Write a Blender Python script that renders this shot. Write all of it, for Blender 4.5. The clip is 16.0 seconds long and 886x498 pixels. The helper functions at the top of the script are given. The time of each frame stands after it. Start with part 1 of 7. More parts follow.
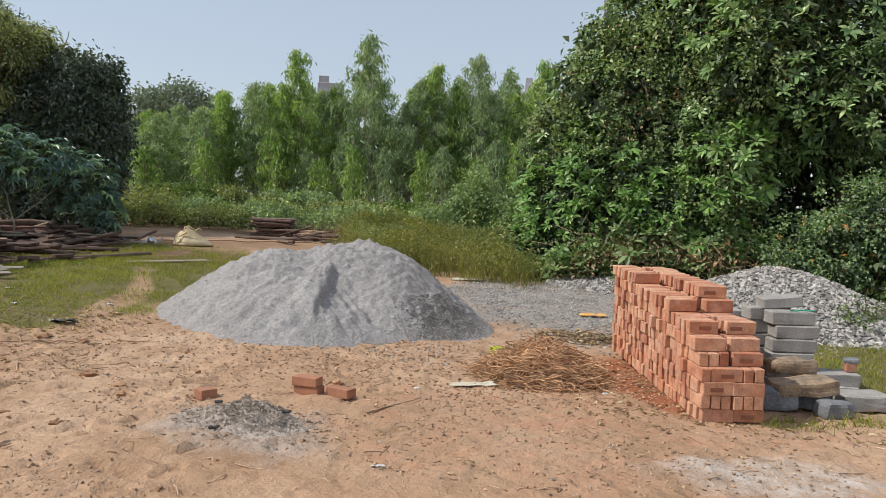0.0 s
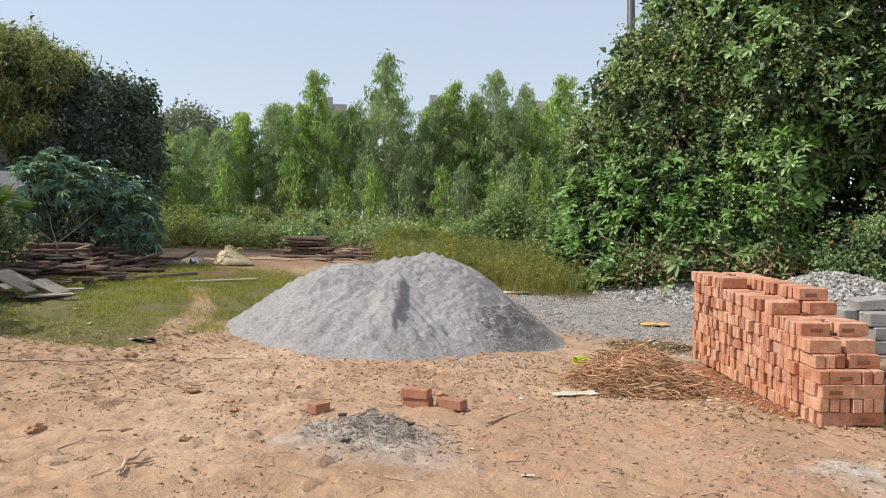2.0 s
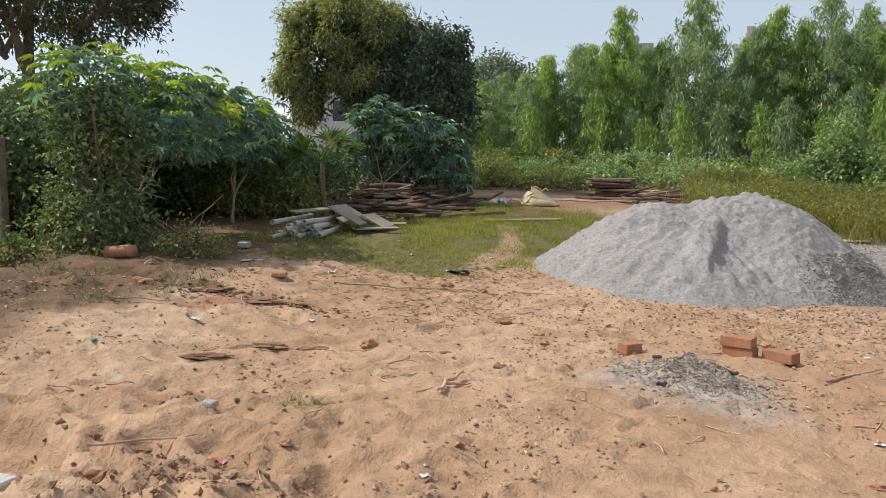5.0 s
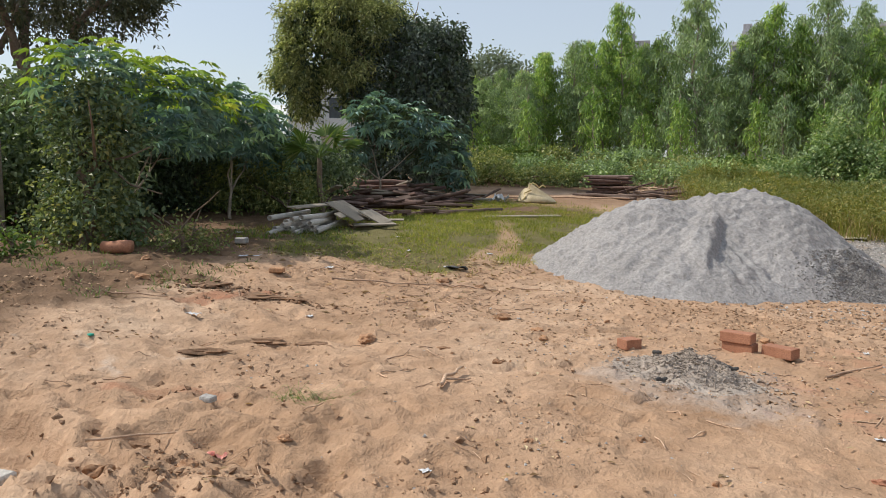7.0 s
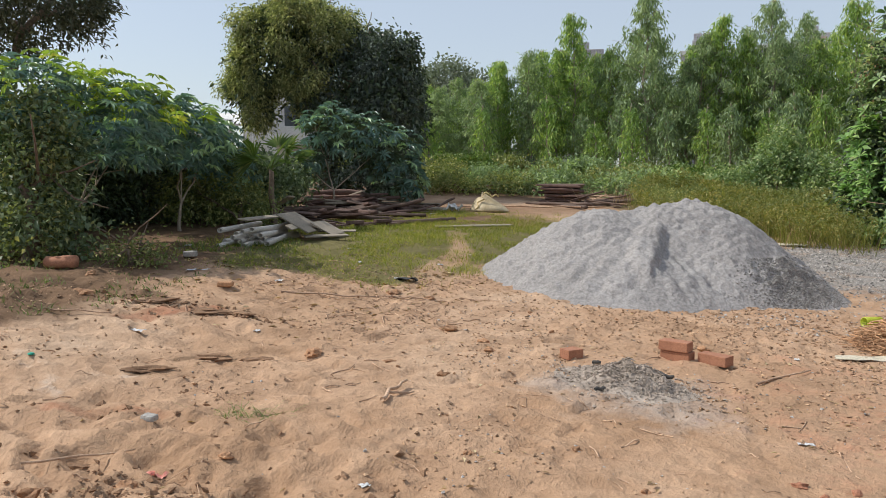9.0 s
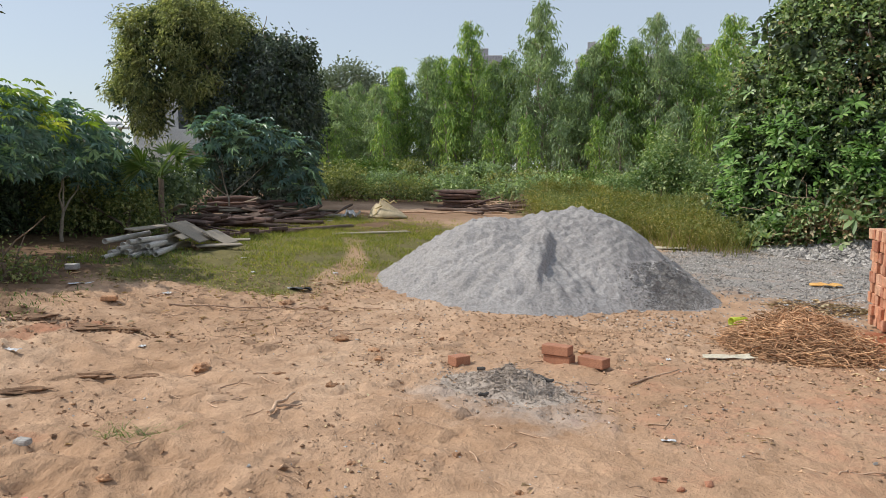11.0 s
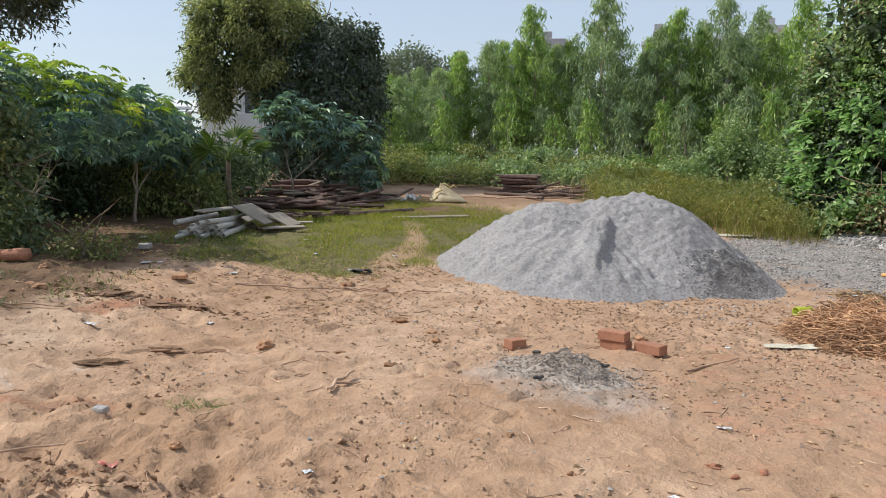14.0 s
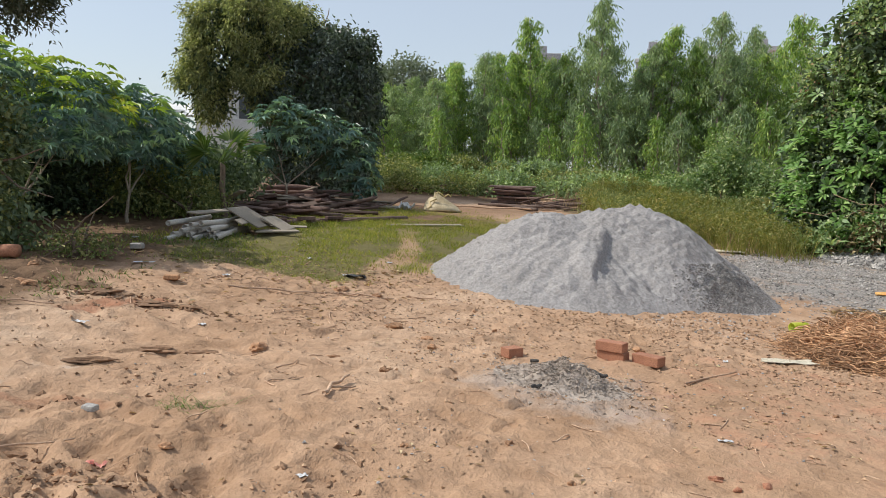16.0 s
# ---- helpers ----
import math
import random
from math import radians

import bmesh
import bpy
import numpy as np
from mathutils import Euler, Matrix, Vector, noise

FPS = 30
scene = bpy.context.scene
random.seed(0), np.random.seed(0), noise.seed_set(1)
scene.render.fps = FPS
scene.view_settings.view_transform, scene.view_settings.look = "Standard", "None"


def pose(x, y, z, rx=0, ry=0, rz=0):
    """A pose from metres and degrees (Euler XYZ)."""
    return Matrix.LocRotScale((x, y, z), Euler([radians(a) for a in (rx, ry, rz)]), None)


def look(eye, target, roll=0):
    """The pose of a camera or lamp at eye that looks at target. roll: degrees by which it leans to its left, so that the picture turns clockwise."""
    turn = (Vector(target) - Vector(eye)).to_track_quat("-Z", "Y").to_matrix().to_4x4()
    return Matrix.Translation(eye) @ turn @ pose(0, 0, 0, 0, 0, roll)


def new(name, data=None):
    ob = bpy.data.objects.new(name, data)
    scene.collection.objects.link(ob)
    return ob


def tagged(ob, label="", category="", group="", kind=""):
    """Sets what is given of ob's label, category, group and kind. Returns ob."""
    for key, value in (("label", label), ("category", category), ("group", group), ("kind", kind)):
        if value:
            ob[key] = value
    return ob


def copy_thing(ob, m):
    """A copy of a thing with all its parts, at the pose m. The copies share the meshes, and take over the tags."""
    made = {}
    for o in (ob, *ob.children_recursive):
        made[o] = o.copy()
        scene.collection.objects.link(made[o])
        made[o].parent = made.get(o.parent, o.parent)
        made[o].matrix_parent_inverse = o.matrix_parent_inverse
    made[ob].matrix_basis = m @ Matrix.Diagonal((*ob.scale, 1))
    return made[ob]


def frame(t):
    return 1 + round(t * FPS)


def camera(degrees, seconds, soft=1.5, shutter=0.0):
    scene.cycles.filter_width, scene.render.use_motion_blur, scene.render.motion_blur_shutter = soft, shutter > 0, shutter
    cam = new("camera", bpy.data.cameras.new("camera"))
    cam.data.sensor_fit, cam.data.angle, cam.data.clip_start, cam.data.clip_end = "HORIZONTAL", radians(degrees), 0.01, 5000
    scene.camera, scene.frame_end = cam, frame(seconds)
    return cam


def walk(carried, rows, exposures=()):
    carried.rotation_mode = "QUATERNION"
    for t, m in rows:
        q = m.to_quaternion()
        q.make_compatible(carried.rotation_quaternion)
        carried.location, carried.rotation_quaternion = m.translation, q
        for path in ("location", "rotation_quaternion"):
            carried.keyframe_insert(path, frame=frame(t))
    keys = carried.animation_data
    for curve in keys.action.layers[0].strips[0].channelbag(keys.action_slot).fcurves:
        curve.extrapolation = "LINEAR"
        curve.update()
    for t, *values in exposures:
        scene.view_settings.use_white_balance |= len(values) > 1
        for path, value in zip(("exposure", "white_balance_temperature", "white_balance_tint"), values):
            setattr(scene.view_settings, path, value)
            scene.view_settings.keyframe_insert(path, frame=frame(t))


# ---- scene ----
cam = camera(60.2, 16.0, soft=0.75)
PATH = [
    (0, (1.455, 0.613, 1.378), (0.858, 2.519, 1.279), 1.41),
    (0.5, (1.322, 0.539, 1.368), (0.920, 2.496, 1.282), -0.05),
    (1, (1.128, 0.427, 1.351), (0.811, 2.400, 1.282), -0.67),
    (1.5, (0.871, 0.439, 1.334), (0.496, 2.403, 1.282), -0.66),
    (2, (0.712, 0.457, 1.289), (0.110, 2.364, 1.238), 0.11),
    (2.5, (0.654, 0.436, 1.261), (-0.178, 2.254, 1.193), 0.42),
    (3, (0.630, 0.417, 1.237), (-0.381, 2.141, 1.147), 0.64),
    (3.5, (0.629, 0.444, 1.241), (-0.512, 2.083, 1.124), 0.34),
    (4, (0.625, 0.465, 1.246), (-0.601, 2.039, 1.102), 0.02),
    (4.5, (0.603, 0.520, 1.242), (-0.666, 2.057, 1.069), -0.14),
    (5, (0.548, 0.575, 1.204), (-0.724, 2.106, 1.010), 0.06),
    (7.5, (0.521, 0.579, 1.187), (-0.740, 2.118, 0.986), 0.15),
    (8, (0.558, 0.571, 1.204), (-0.690, 2.122, 1.009), 0.04),
    (10.5, (0.729, 0.591, 1.285), (-0.294, 2.300, 1.108), 0.04),
    (11, (0.776, 0.549, 1.302), (-0.194, 2.290, 1.127), -0.10),
    (11.5, (0.824, 0.518, 1.308), (-0.093, 2.287, 1.136), -0.53),
    (12, (0.840, 0.502, 1.315), (-0.023, 2.297, 1.136), -0.27),
    (12.5, (0.843, 0.485, 1.314), (-0.030, 2.274, 1.123), -0.16),
    (13, (0.832, 0.508, 1.306), (-0.119, 2.256, 1.103), 0.09),
    (13.5, (0.830, 0.515, 1.308), (-0.223, 2.202, 1.094), -0.04),
    (14, (0.823, 0.501, 1.303), (-0.279, 2.157, 1.088), 0.20),
    (14.5, (0.801, 0.518, 1.295), (-0.298, 2.175, 1.086), 0.60),
    (15, (0.779, 0.529, 1.282), (-0.315, 2.191, 1.081), 1.10),
    (15.5, (0.761, 0.525, 1.270), (-0.326, 2.193, 1.076), 1.49),
    (16, (0.746, 0.516, 1.256), (-0.336, 2.188, 1.071), 1.69),
]
LIGHT = [(0, -0.25, 6400, 10), (0.5, -0.14, 6350, 10), (1.2, -0.06, 6400, 10), (2, -0.02, 6450, 10), (2.7, -0.18, 6500, 10), (3.5, -0.26, 6600, 10), (4, -0.25, 6600, 10), (4.5, -0.18, 6550, 10), (5, -0.14, 6500, 10), (7.5, -0.2, 6450, 10), (8.5, -0.21, 6400, 10),
         (10.5, -0.2, 6350, 10), (12, -0.28, 6450, 10), (12.5, -0.15, 6350, 10), (13, -0.08, 6250, 10), (14, -0.14, 6200, 10), (15, -0.18, 6350, 10), (16, -0.18, 6400, 10)]
walk(cam, [(t, look(eye, target, roll)) for t, eye, target, roll in PATH], LIGHT)

# ---- light ----
SUN_DIR = Vector((-0.88, -0.42, 1.1)).normalized()      # towards the sun
world = bpy.data.worlds.new("sky")
scene.world = world
world.use_nodes = True
wn = world.node_tree.nodes
sky = wn.new("ShaderNodeTexSky")
sky.sky_type = "NISHITA"
sky.sun_disc = False
sky.sun_elevation = math.asin(SUN_DIR.z)
sky.sun_rotation = math.atan2(SUN_DIR.x, SUN_DIR.y)
sky.air_density, sky.dust_density, sky.ozone_density = 1.1, 1.2, 2.0
haze = wn.new("ShaderNodeMix")
haze.data_type = "RGBA"
haze.inputs[0].default_value = 0.5
haze.inputs[7].default_value = (5.6, 5.9, 6.3, 1)          # pale winter haze over the whole sky
world.node_tree.links.new(sky.outputs[0], haze.inputs[6])
world.node_tree.links.new(haze.outputs[2], wn["Background"].inputs[0])
wn["Background"].inputs[1].default_value = 0.15
sun_data = bpy.data.lights.new("sun", "SUN")
sun_data.energy, sun_data.angle, sun_data.color = 4.5, radians(0.6), (1.0, 0.94, 0.85)
sun = new("sun", sun_data)
sun.matrix_world = look(SUN_DIR * 50, (0, 0, 0))

rng = np.random.default_rng(7)


# ---- small tools ----
def hash2(i, j, seed):
    h = (i.astype(np.int64) * 374761393 + j.astype(np.int64) * 668265263 + seed * 1442695041) & 0xFFFFFFFF
    h = ((h ^ (h >> 13)) * 1274126177) & 0xFFFFFFFF
    return ((h ^ (h >> 16)) & 0xFFFF) / 65535.0


def vnoise(x, y, seed=0):
    x, y = np.asarray(x, float), np.asarray(y, float)
    i, j = np.floor(x), np.floor(y)
    u, v = x - i, y - j
    u, v = u * u * (3 - 2 * u), v * v * (3 - 2 * v)
    a, b = hash2(i, j, seed), hash2(i + 1, j, seed)
    c, d = hash2(i, j + 1, seed), hash2(i + 1, j + 1, seed)
    return (a * (1 - u) + b * u) * (1 - v) + (c * (1 - u) + d * u) * v


def fbm(x, y, octaves=4, seed=0):
    out, amp, total = 0.0, 1.0, 0.0
    for k in range(octaves):
        out = out + amp * vnoise(np.asarray(x) * 2 ** k, np.asarray(y) * 2 ** k, seed + 17 * k)
        total, amp = total + amp, amp * 0.5
    return out / total


def smooth(a, b, x):
    t = np.clip((np.asarray(x, float) - a) / (b - a), 0, 1)
    return t * t * (3 - 2 * t)


def land(x, y):
    """Height of the land without its small lumps: it rises to the left and away."""
    x, y = np.asarray(x, float), np.asarray(y, float)
    return -0.0437 * np.clip(x, -14, 14) + 0.2 * smooth(3.0, 6.0, -x) + 0.035 * np.clip(y - 10, 0, 30)


def dug(x, y):
    """Where the sand near the camera has been churned up."""
    return smooth(1.5, 0.3, np.hypot((x + 2.1) / 1.25, (y - 2.1) / 0.95))


def dents(x, y):
    """Shallow foot and hoof prints with a pushed-up rim, on a jittered grid."""
    out = 0.0
    i0, j0 = np.floor(x / 0.3), np.floor(y / 0.3)
    for di in (-1, 0, 1):
        for dj in (-1, 0, 1):
            i, j = i0 + di, j0 + dj
            a, b, c, d = (hash2(i, j, k) for k in (201, 202, 203, 204))
            u, v = x - (i + 0.15 + 0.7 * a) * 0.3, y - (j + 0.15 + 0.7 * b) * 0.3
            t = c * 3.1416
            p, q = u * np.cos(t) + v * np.sin(t), -u * np.sin(t) + v * np.cos(t)
            r = np.hypot(p / (0.07 + 0.07 * d), q / (0.035 + 0.025 * a))
            deep = np.where(d > 0.35, 0.006 + 0.014 * b, 0.0)
            out = out + deep * (0.45 * np.exp(-((r - 1.15) / 0.25) ** 2) - smooth(1.1, 0.6, r))
    return out


def gz(x, y):
    x, y = np.asarray(x, float), np.asarray(y, float)
    near = smooth(16, 9, np.hypot(x, y - 3))
    z = land(x, y)
    z = z + near * (fbm(x * 0.9, y * 0.9, 3, 3) - 0.5) * 0.05 + near * (fbm(x * 5, y * 7, 3, 5) - 0.5) * 0.022
    d = dug(x, y)
    z = z + d * ((fbm(x * 2.4, y * 3.0, 4, 9) - 0.45) * 0.17 + (fbm(x * 9, y * 9, 2, 12) - 0.5) * 0.06 - np.abs(fbm(x * 5 + 2, y * 6, 3, 14) - 0.5) * 0.2 + (fbm(x * 22, y * 22, 3, 15) - 0.5) * 0.055)
    lumps = smooth(9.5, 6.5, np.hypot(x + 0.6, y - 3))
    z = z + lumps * ((fbm(x * 11, y * 13, 3, 6) - 0.5) * 0.028 * (0.3 + 1.4 * vnoise(x * 1.1, y * 1.1, 8)) + (np.abs(fbm(x * 4.5 + 3, y * 6.5, 3, 7) - 0.5) - 0.1) * -0.05)
    ruts = smooth(0.8, 0.2, np.abs(y - 3.75 - 0.10 * (x + 3))) * smooth(-1.6, -2.8, x)
    z = z + ruts * (np.sin(y * 14 + x * 2) * 0.014 + (fbm(x * 2, y * 8, 3, 21) - 0.5) * 0.05)
    z = z + smooth(0.55, 0.1, np.hypot((x + 5.0) / 1.2, (y - 4.0) / 0.5)) * (fbm(x * 4, y * 5, 3, 31) - 0.4) * 0.14
    z = z + lumps * dents(x, y) * (0.5 + 0.9 * smooth(0.6, -1.4, x))
    u, v = x * 0.8 + y * 0.6, -x * 0.6 + y * 0.8
    trod = smooth(0.2, -1.2, x) * smooth(7.0, 5.4, y)
    z = z + trod * ((fbm(u * 0.9, v * 8, 3, 24) - 0.5) * 0.045 - np.abs(fbm(u * 2.2, v * 12, 2, 27) - 0.5) * 0.045)
    z = z - 0.15 * smooth(1.15, 0.8, np.hypot((x + 2.85) / 0.5, (y - 1.66) / 0.3))
    return z


def g(x, y):
    return float(gz(x, y))


def raw_mesh(name, verts, faces, smooth_faces=False):
    """A mesh from arrays; all faces have the same number of corners."""
    me = bpy.data.meshes.new(name)
    verts, faces = np.asarray(verts, np.float32), np.asarray(faces, np.int32)
    n, k = faces.shape
    me.vertices.add(len(verts))
    me.vertices.foreach_set("co", verts.ravel())
    me.loops.add(n * k)
    me.loops.foreach_set("vertex_index", faces.ravel())
    me.polygons.add(n)
    me.polygons.foreach_set("loop_start", np.arange(0, n * k, k, dtype=np.int32))
    me.polygons.foreach_set("loop_total", np.full(n, k, np.int32))
    me.update(calc_edges=True)
    me.polygons.foreach_set("use_smooth", np.full(n, smooth_faces))
    return me


def bm_mesh(name, bm, smooth_faces=False):
    me = bpy.data.meshes.new(name)
    bm.to_mesh(me)
    bm.free()
    if smooth_faces:
        me.polygons.foreach_set("use_smooth", np.full(len(me.polygons), True))
    return me


def part(name, bm, material, parent, label="", smooth_faces=False):
    """Links a bmesh or a mesh as one object under a thing or a part."""
    me = bm_mesh(name, bm, smooth_faces) if isinstance(bm, bmesh.types.BMesh) else bm
    if material and not me.materials:
        me.materials.append(material)
    ob = new(name, me)
    ob.parent = parent
    if label:
        tagged(ob, label)
    return ob


def thing(name, x, y, label, category, group="", kind="", z=None, rz=0.0):
    ob = new(name)
    ob.empty_display_size = 0.1
    ob.matrix_basis = pose(x, y, g(x, y) if z is None else z, 0, 0, rz)
    return tagged(ob, label, category, group, kind)


def solid(name, me, material, x, y, label, category, group="", kind="", z=None, rz=0.0, rx=0.0, ry=0.0):
    """One mesh that is a thing of its own."""
    if isinstance(me, bmesh.types.BMesh):
        me = bm_mesh(name, me)
    if not me.materials:
        me.materials.append(material)
    ob = new(name, me)
    ob.matrix_basis = pose(x, y, g(x, y) if z is None else z, rx, ry, rz)
    return tagged(ob, label, category, group, kind)


# ---- materials ----
def material(name):
    m = bpy.data.materials.new(name)
    m.use_nodes = True
    nt = m.node_tree
    return m, nt, nt.nodes["Principled BSDF"]


def ramp(nt, fac, stops):
    r = nt.nodes.new("ShaderNodeValToRGB")
    while len(r.color_ramp.elements) < len(stops):
        r.color_ramp.elements.new(0.5)
    for e, (p, c) in zip(r.color_ramp.elements, stops):
        e.position, e.color = p, (*c, 1)
    nt.links.new(fac, r.inputs[0])
    return r.outputs[0]


def tex_noise(nt, scale, detail=5, rough=0.6, coord="Object", stretch=None):
    tc = nt.nodes.new("ShaderNodeTexCoord")
    n = nt.nodes.new("ShaderNodeTexNoise")
    n.inputs["Scale"].default_value = scale
    n.inputs["Detail"].default_value = detail
    n.inputs["Roughness"].default_value = rough
    out = tc.outputs[coord]
    if stretch:
        mp = nt.nodes.new("ShaderNodeMapping")
        mp.inputs["Scale"].default_value = stretch
        nt.links.new(out, mp.inputs[0])
        out = mp.outputs[0]
    nt.links.new(out, n.inputs["Vector"])
    return n.outputs["Fac"]


def mix(nt, fac, a, b, blend="MIX"):
    m = nt.nodes.new("ShaderNodeMix")
    m.data_type, m.blend_type = "RGBA", blend
    for sock, val in ((m.inputs[0], fac), (m.inputs[6], a), (m.inputs[7], b)):
        if isinstance(val, bpy.types.NodeSocket):
            nt.links.new(val, sock)
        elif isinstance(val, tuple):
            sock.default_value = (*val, 1)
        else:
            sock.default_value = val
    return m.outputs[2]


def bump(nt, bsdf, height, strength, distance):
    b = nt.nodes.new("ShaderNodeBump")
    b.inputs["Strength"].default_value = strength
    b.inputs["Distance"].default_value = distance
    nt.links.new(height, b.inputs["Height"])
    nt.links.new(b.outputs[0], bsdf.inputs["Normal"])


def rough_mat(name, dark, light, scale, rough=0.9, fine=60.0, bump_size=0.004, per_object=0.0, per_island=0.0, stretch=None, metal=0.0, stain=None, speckle=0.34):
    """A weathered matte surface: broad stains, fine grain and relief, and a shift of tone per object or per piece."""
    m, nt, b = material(name)
    broad = tex_noise(nt, scale, 5, 0.65, stretch=stretch)
    grain = tex_noise(nt, fine, 4, 0.7, stretch=stretch)
    col = ramp(nt, broad, [(0.3, dark), (0.7, light)])
    gcol = ramp(nt, grain, [(0.3, (1 - speckle,) * 3), (0.7, (1 + 0.8 * speckle,) * 3)])
    col = mix(nt, 1.0, col, gcol, "MULTIPLY")
    if stain:
        s = ramp(nt, tex_noise(nt, scale * 0.45, 6, 0.7), [(0.47, (0, 0, 0)), (0.66, (0.8, 0.8, 0.8))])
        col = mix(nt, s, col, stain)
    for amount, node, sock in ((per_object, "ShaderNodeObjectInfo", "Random"), (per_island, "ShaderNodeNewGeometry", "Random Per Island")):
        if amount:
            o = nt.nodes.new(node).outputs[sock]
            t = ramp(nt, o, [(0.0, (1 - amount,) * 3), (1.0, (1 + amount,) * 3)])
            col = mix(nt, 1.0, col, t, "MULTIPLY")
    nt.links.new(col, b.inputs["Base Color"])
    b.inputs["Roughness"].default_value = rough
    b.inputs["Metallic"].default_value = metal
    if bump_size:
        bump(nt, b, grain, 0.7, bump_size)
    return m


def leaf_mat(name, dark, light, tip=None, rough=0.5, through_light=0.3, patch=1.3):
    """Leaves: a tone of its own for each, drifting over the plant, with light that comes through."""
    m, nt, b = material(name)
    isl = nt.nodes.new("ShaderNodeNewGeometry").outputs["Random Per Island"]
    stops = [(0.0, dark), (0.75, light)] + ([(0.93, tip)] if tip else [])
    col = ramp(nt, isl, stops)
    drift = ramp(nt, tex_noise(nt, patch, 3, 0.6), [(0.3, (0.7, 0.75, 0.72)), (0.7, (1.25, 1.2, 1.1))])
    col = mix(nt, 1.0, col, drift, "MULTIPLY")
    nt.links.new(col, b.inputs["Base Color"])
    b.inputs["Roughness"].default_value = rough
    b.inputs["Specular IOR Level"].default_value = 0.35
    tr = nt.nodes.new("ShaderNodeBsdfTranslucent")
    tcol = mix(nt, 1.0, col, (1.25, 1.35, 0.6), "MULTIPLY")
    nt.links.new(tcol, tr.inputs["Color"])
    ms = nt.nodes.new("ShaderNodeMixShader")
    ms.inputs[0].default_value = through_light
    nt.links.new(b.outputs[0], ms.inputs[1])
    nt.links.new(tr.outputs[0], ms.inputs[2])
    nt.links.new(ms.outputs[0], nt.nodes["Material Output"].inputs["Surface"])
    return m


def ground_mat():
    m, nt, b = material("soil")

    def attr(n):
        a = nt.nodes.new("ShaderNodeAttribute")
        a.attribute_name = n
        return a.outputs["Fac"]
    broad, mid, fine = tex_noise(nt, 0.55, 6, 0.6), tex_noise(nt, 3.5, 6, 0.7), tex_noise(nt, 45, 5, 0.75)
    col = ramp(nt, broad, [(0.3, (0.385, 0.245, 0.148)), (0.52, (0.482, 0.323, 0.21)), (0.72, (0.548, 0.398, 0.278))])
    col = mix(nt, 1.0, col, ramp(nt, mid, [(0.3, (0.74, 0.7, 0.66)), (0.65, (1.1, 1.1, 1.1))]), "MULTIPLY")
    gravel = ramp(nt, fine, [(0.3, (0.15, 0.145, 0.14)), (0.55, (0.34, 0.315, 0.285)), (0.75, (0.47, 0.445, 0.41))])
    red = ramp(nt, mid, [(0.3, (0.25, 0.085, 0.04)), (0.7, (0.38, 0.15, 0.08))])
    turf = ramp(nt, mid, [(0.3, (0.13, 0.12, 0.045)), (0.7, (0.2, 0.17, 0.075))])
    mulch = ramp(nt, mid, [(0.3, (0.1, 0.065, 0.04)), (0.7, (0.24, 0.15, 0.09))])
    lime = ramp(nt, mid, [(0.3, (0.42, 0.4, 0.37)), (0.7, (0.6, 0.58, 0.54))])
    soot = ramp(nt, mid, [(0.3, (0.33, 0.275, 0.23)), (0.7, (0.42, 0.36, 0.31))])
    for n, c in (("soot", soot), ("gravel", gravel), ("red", red), ("turf", turf), ("mulch", mulch), ("lime", lime)):
        edge = nt.nodes.new("ShaderNodeMath")
        edge.operation = "MULTIPLY_ADD"
        nt.links.new(mid, edge.inputs[0])
        edge.inputs[1].default_value = 0.9
        edge.inputs[2].default_value = -0.45
        add = nt.nodes.new("ShaderNodeMath")
        nt.links.new(attr(n), add.inputs[0])
        nt.links.new(edge.outputs[0], add.inputs[1])
        f = ramp(nt, add.outputs[0], [(0.3, (0, 0, 0)), (0.7, (1, 1, 1))])
        col = mix(nt, f, col, c)
    col = mix(nt, 1.0, col, ramp(nt, fine, [(0.3, (0.85, 0.835, 0.82)), (0.7, (1.11, 1.11, 1.11))]), "MULTIPLY")
    nt.links.new(col, b.inputs["Base Color"])
    b.inputs["Roughness"].default_value = 0.95
    b.inputs["Specular IOR Level"].default_value = 0.2
    grit = tex_noise(nt, 14, 5, 0.75)
    h = mix(nt, 0.1, mix(nt, 0.5, mid, grit), fine)
    bump(nt, b, h, 1.0, 0.043)
    return m


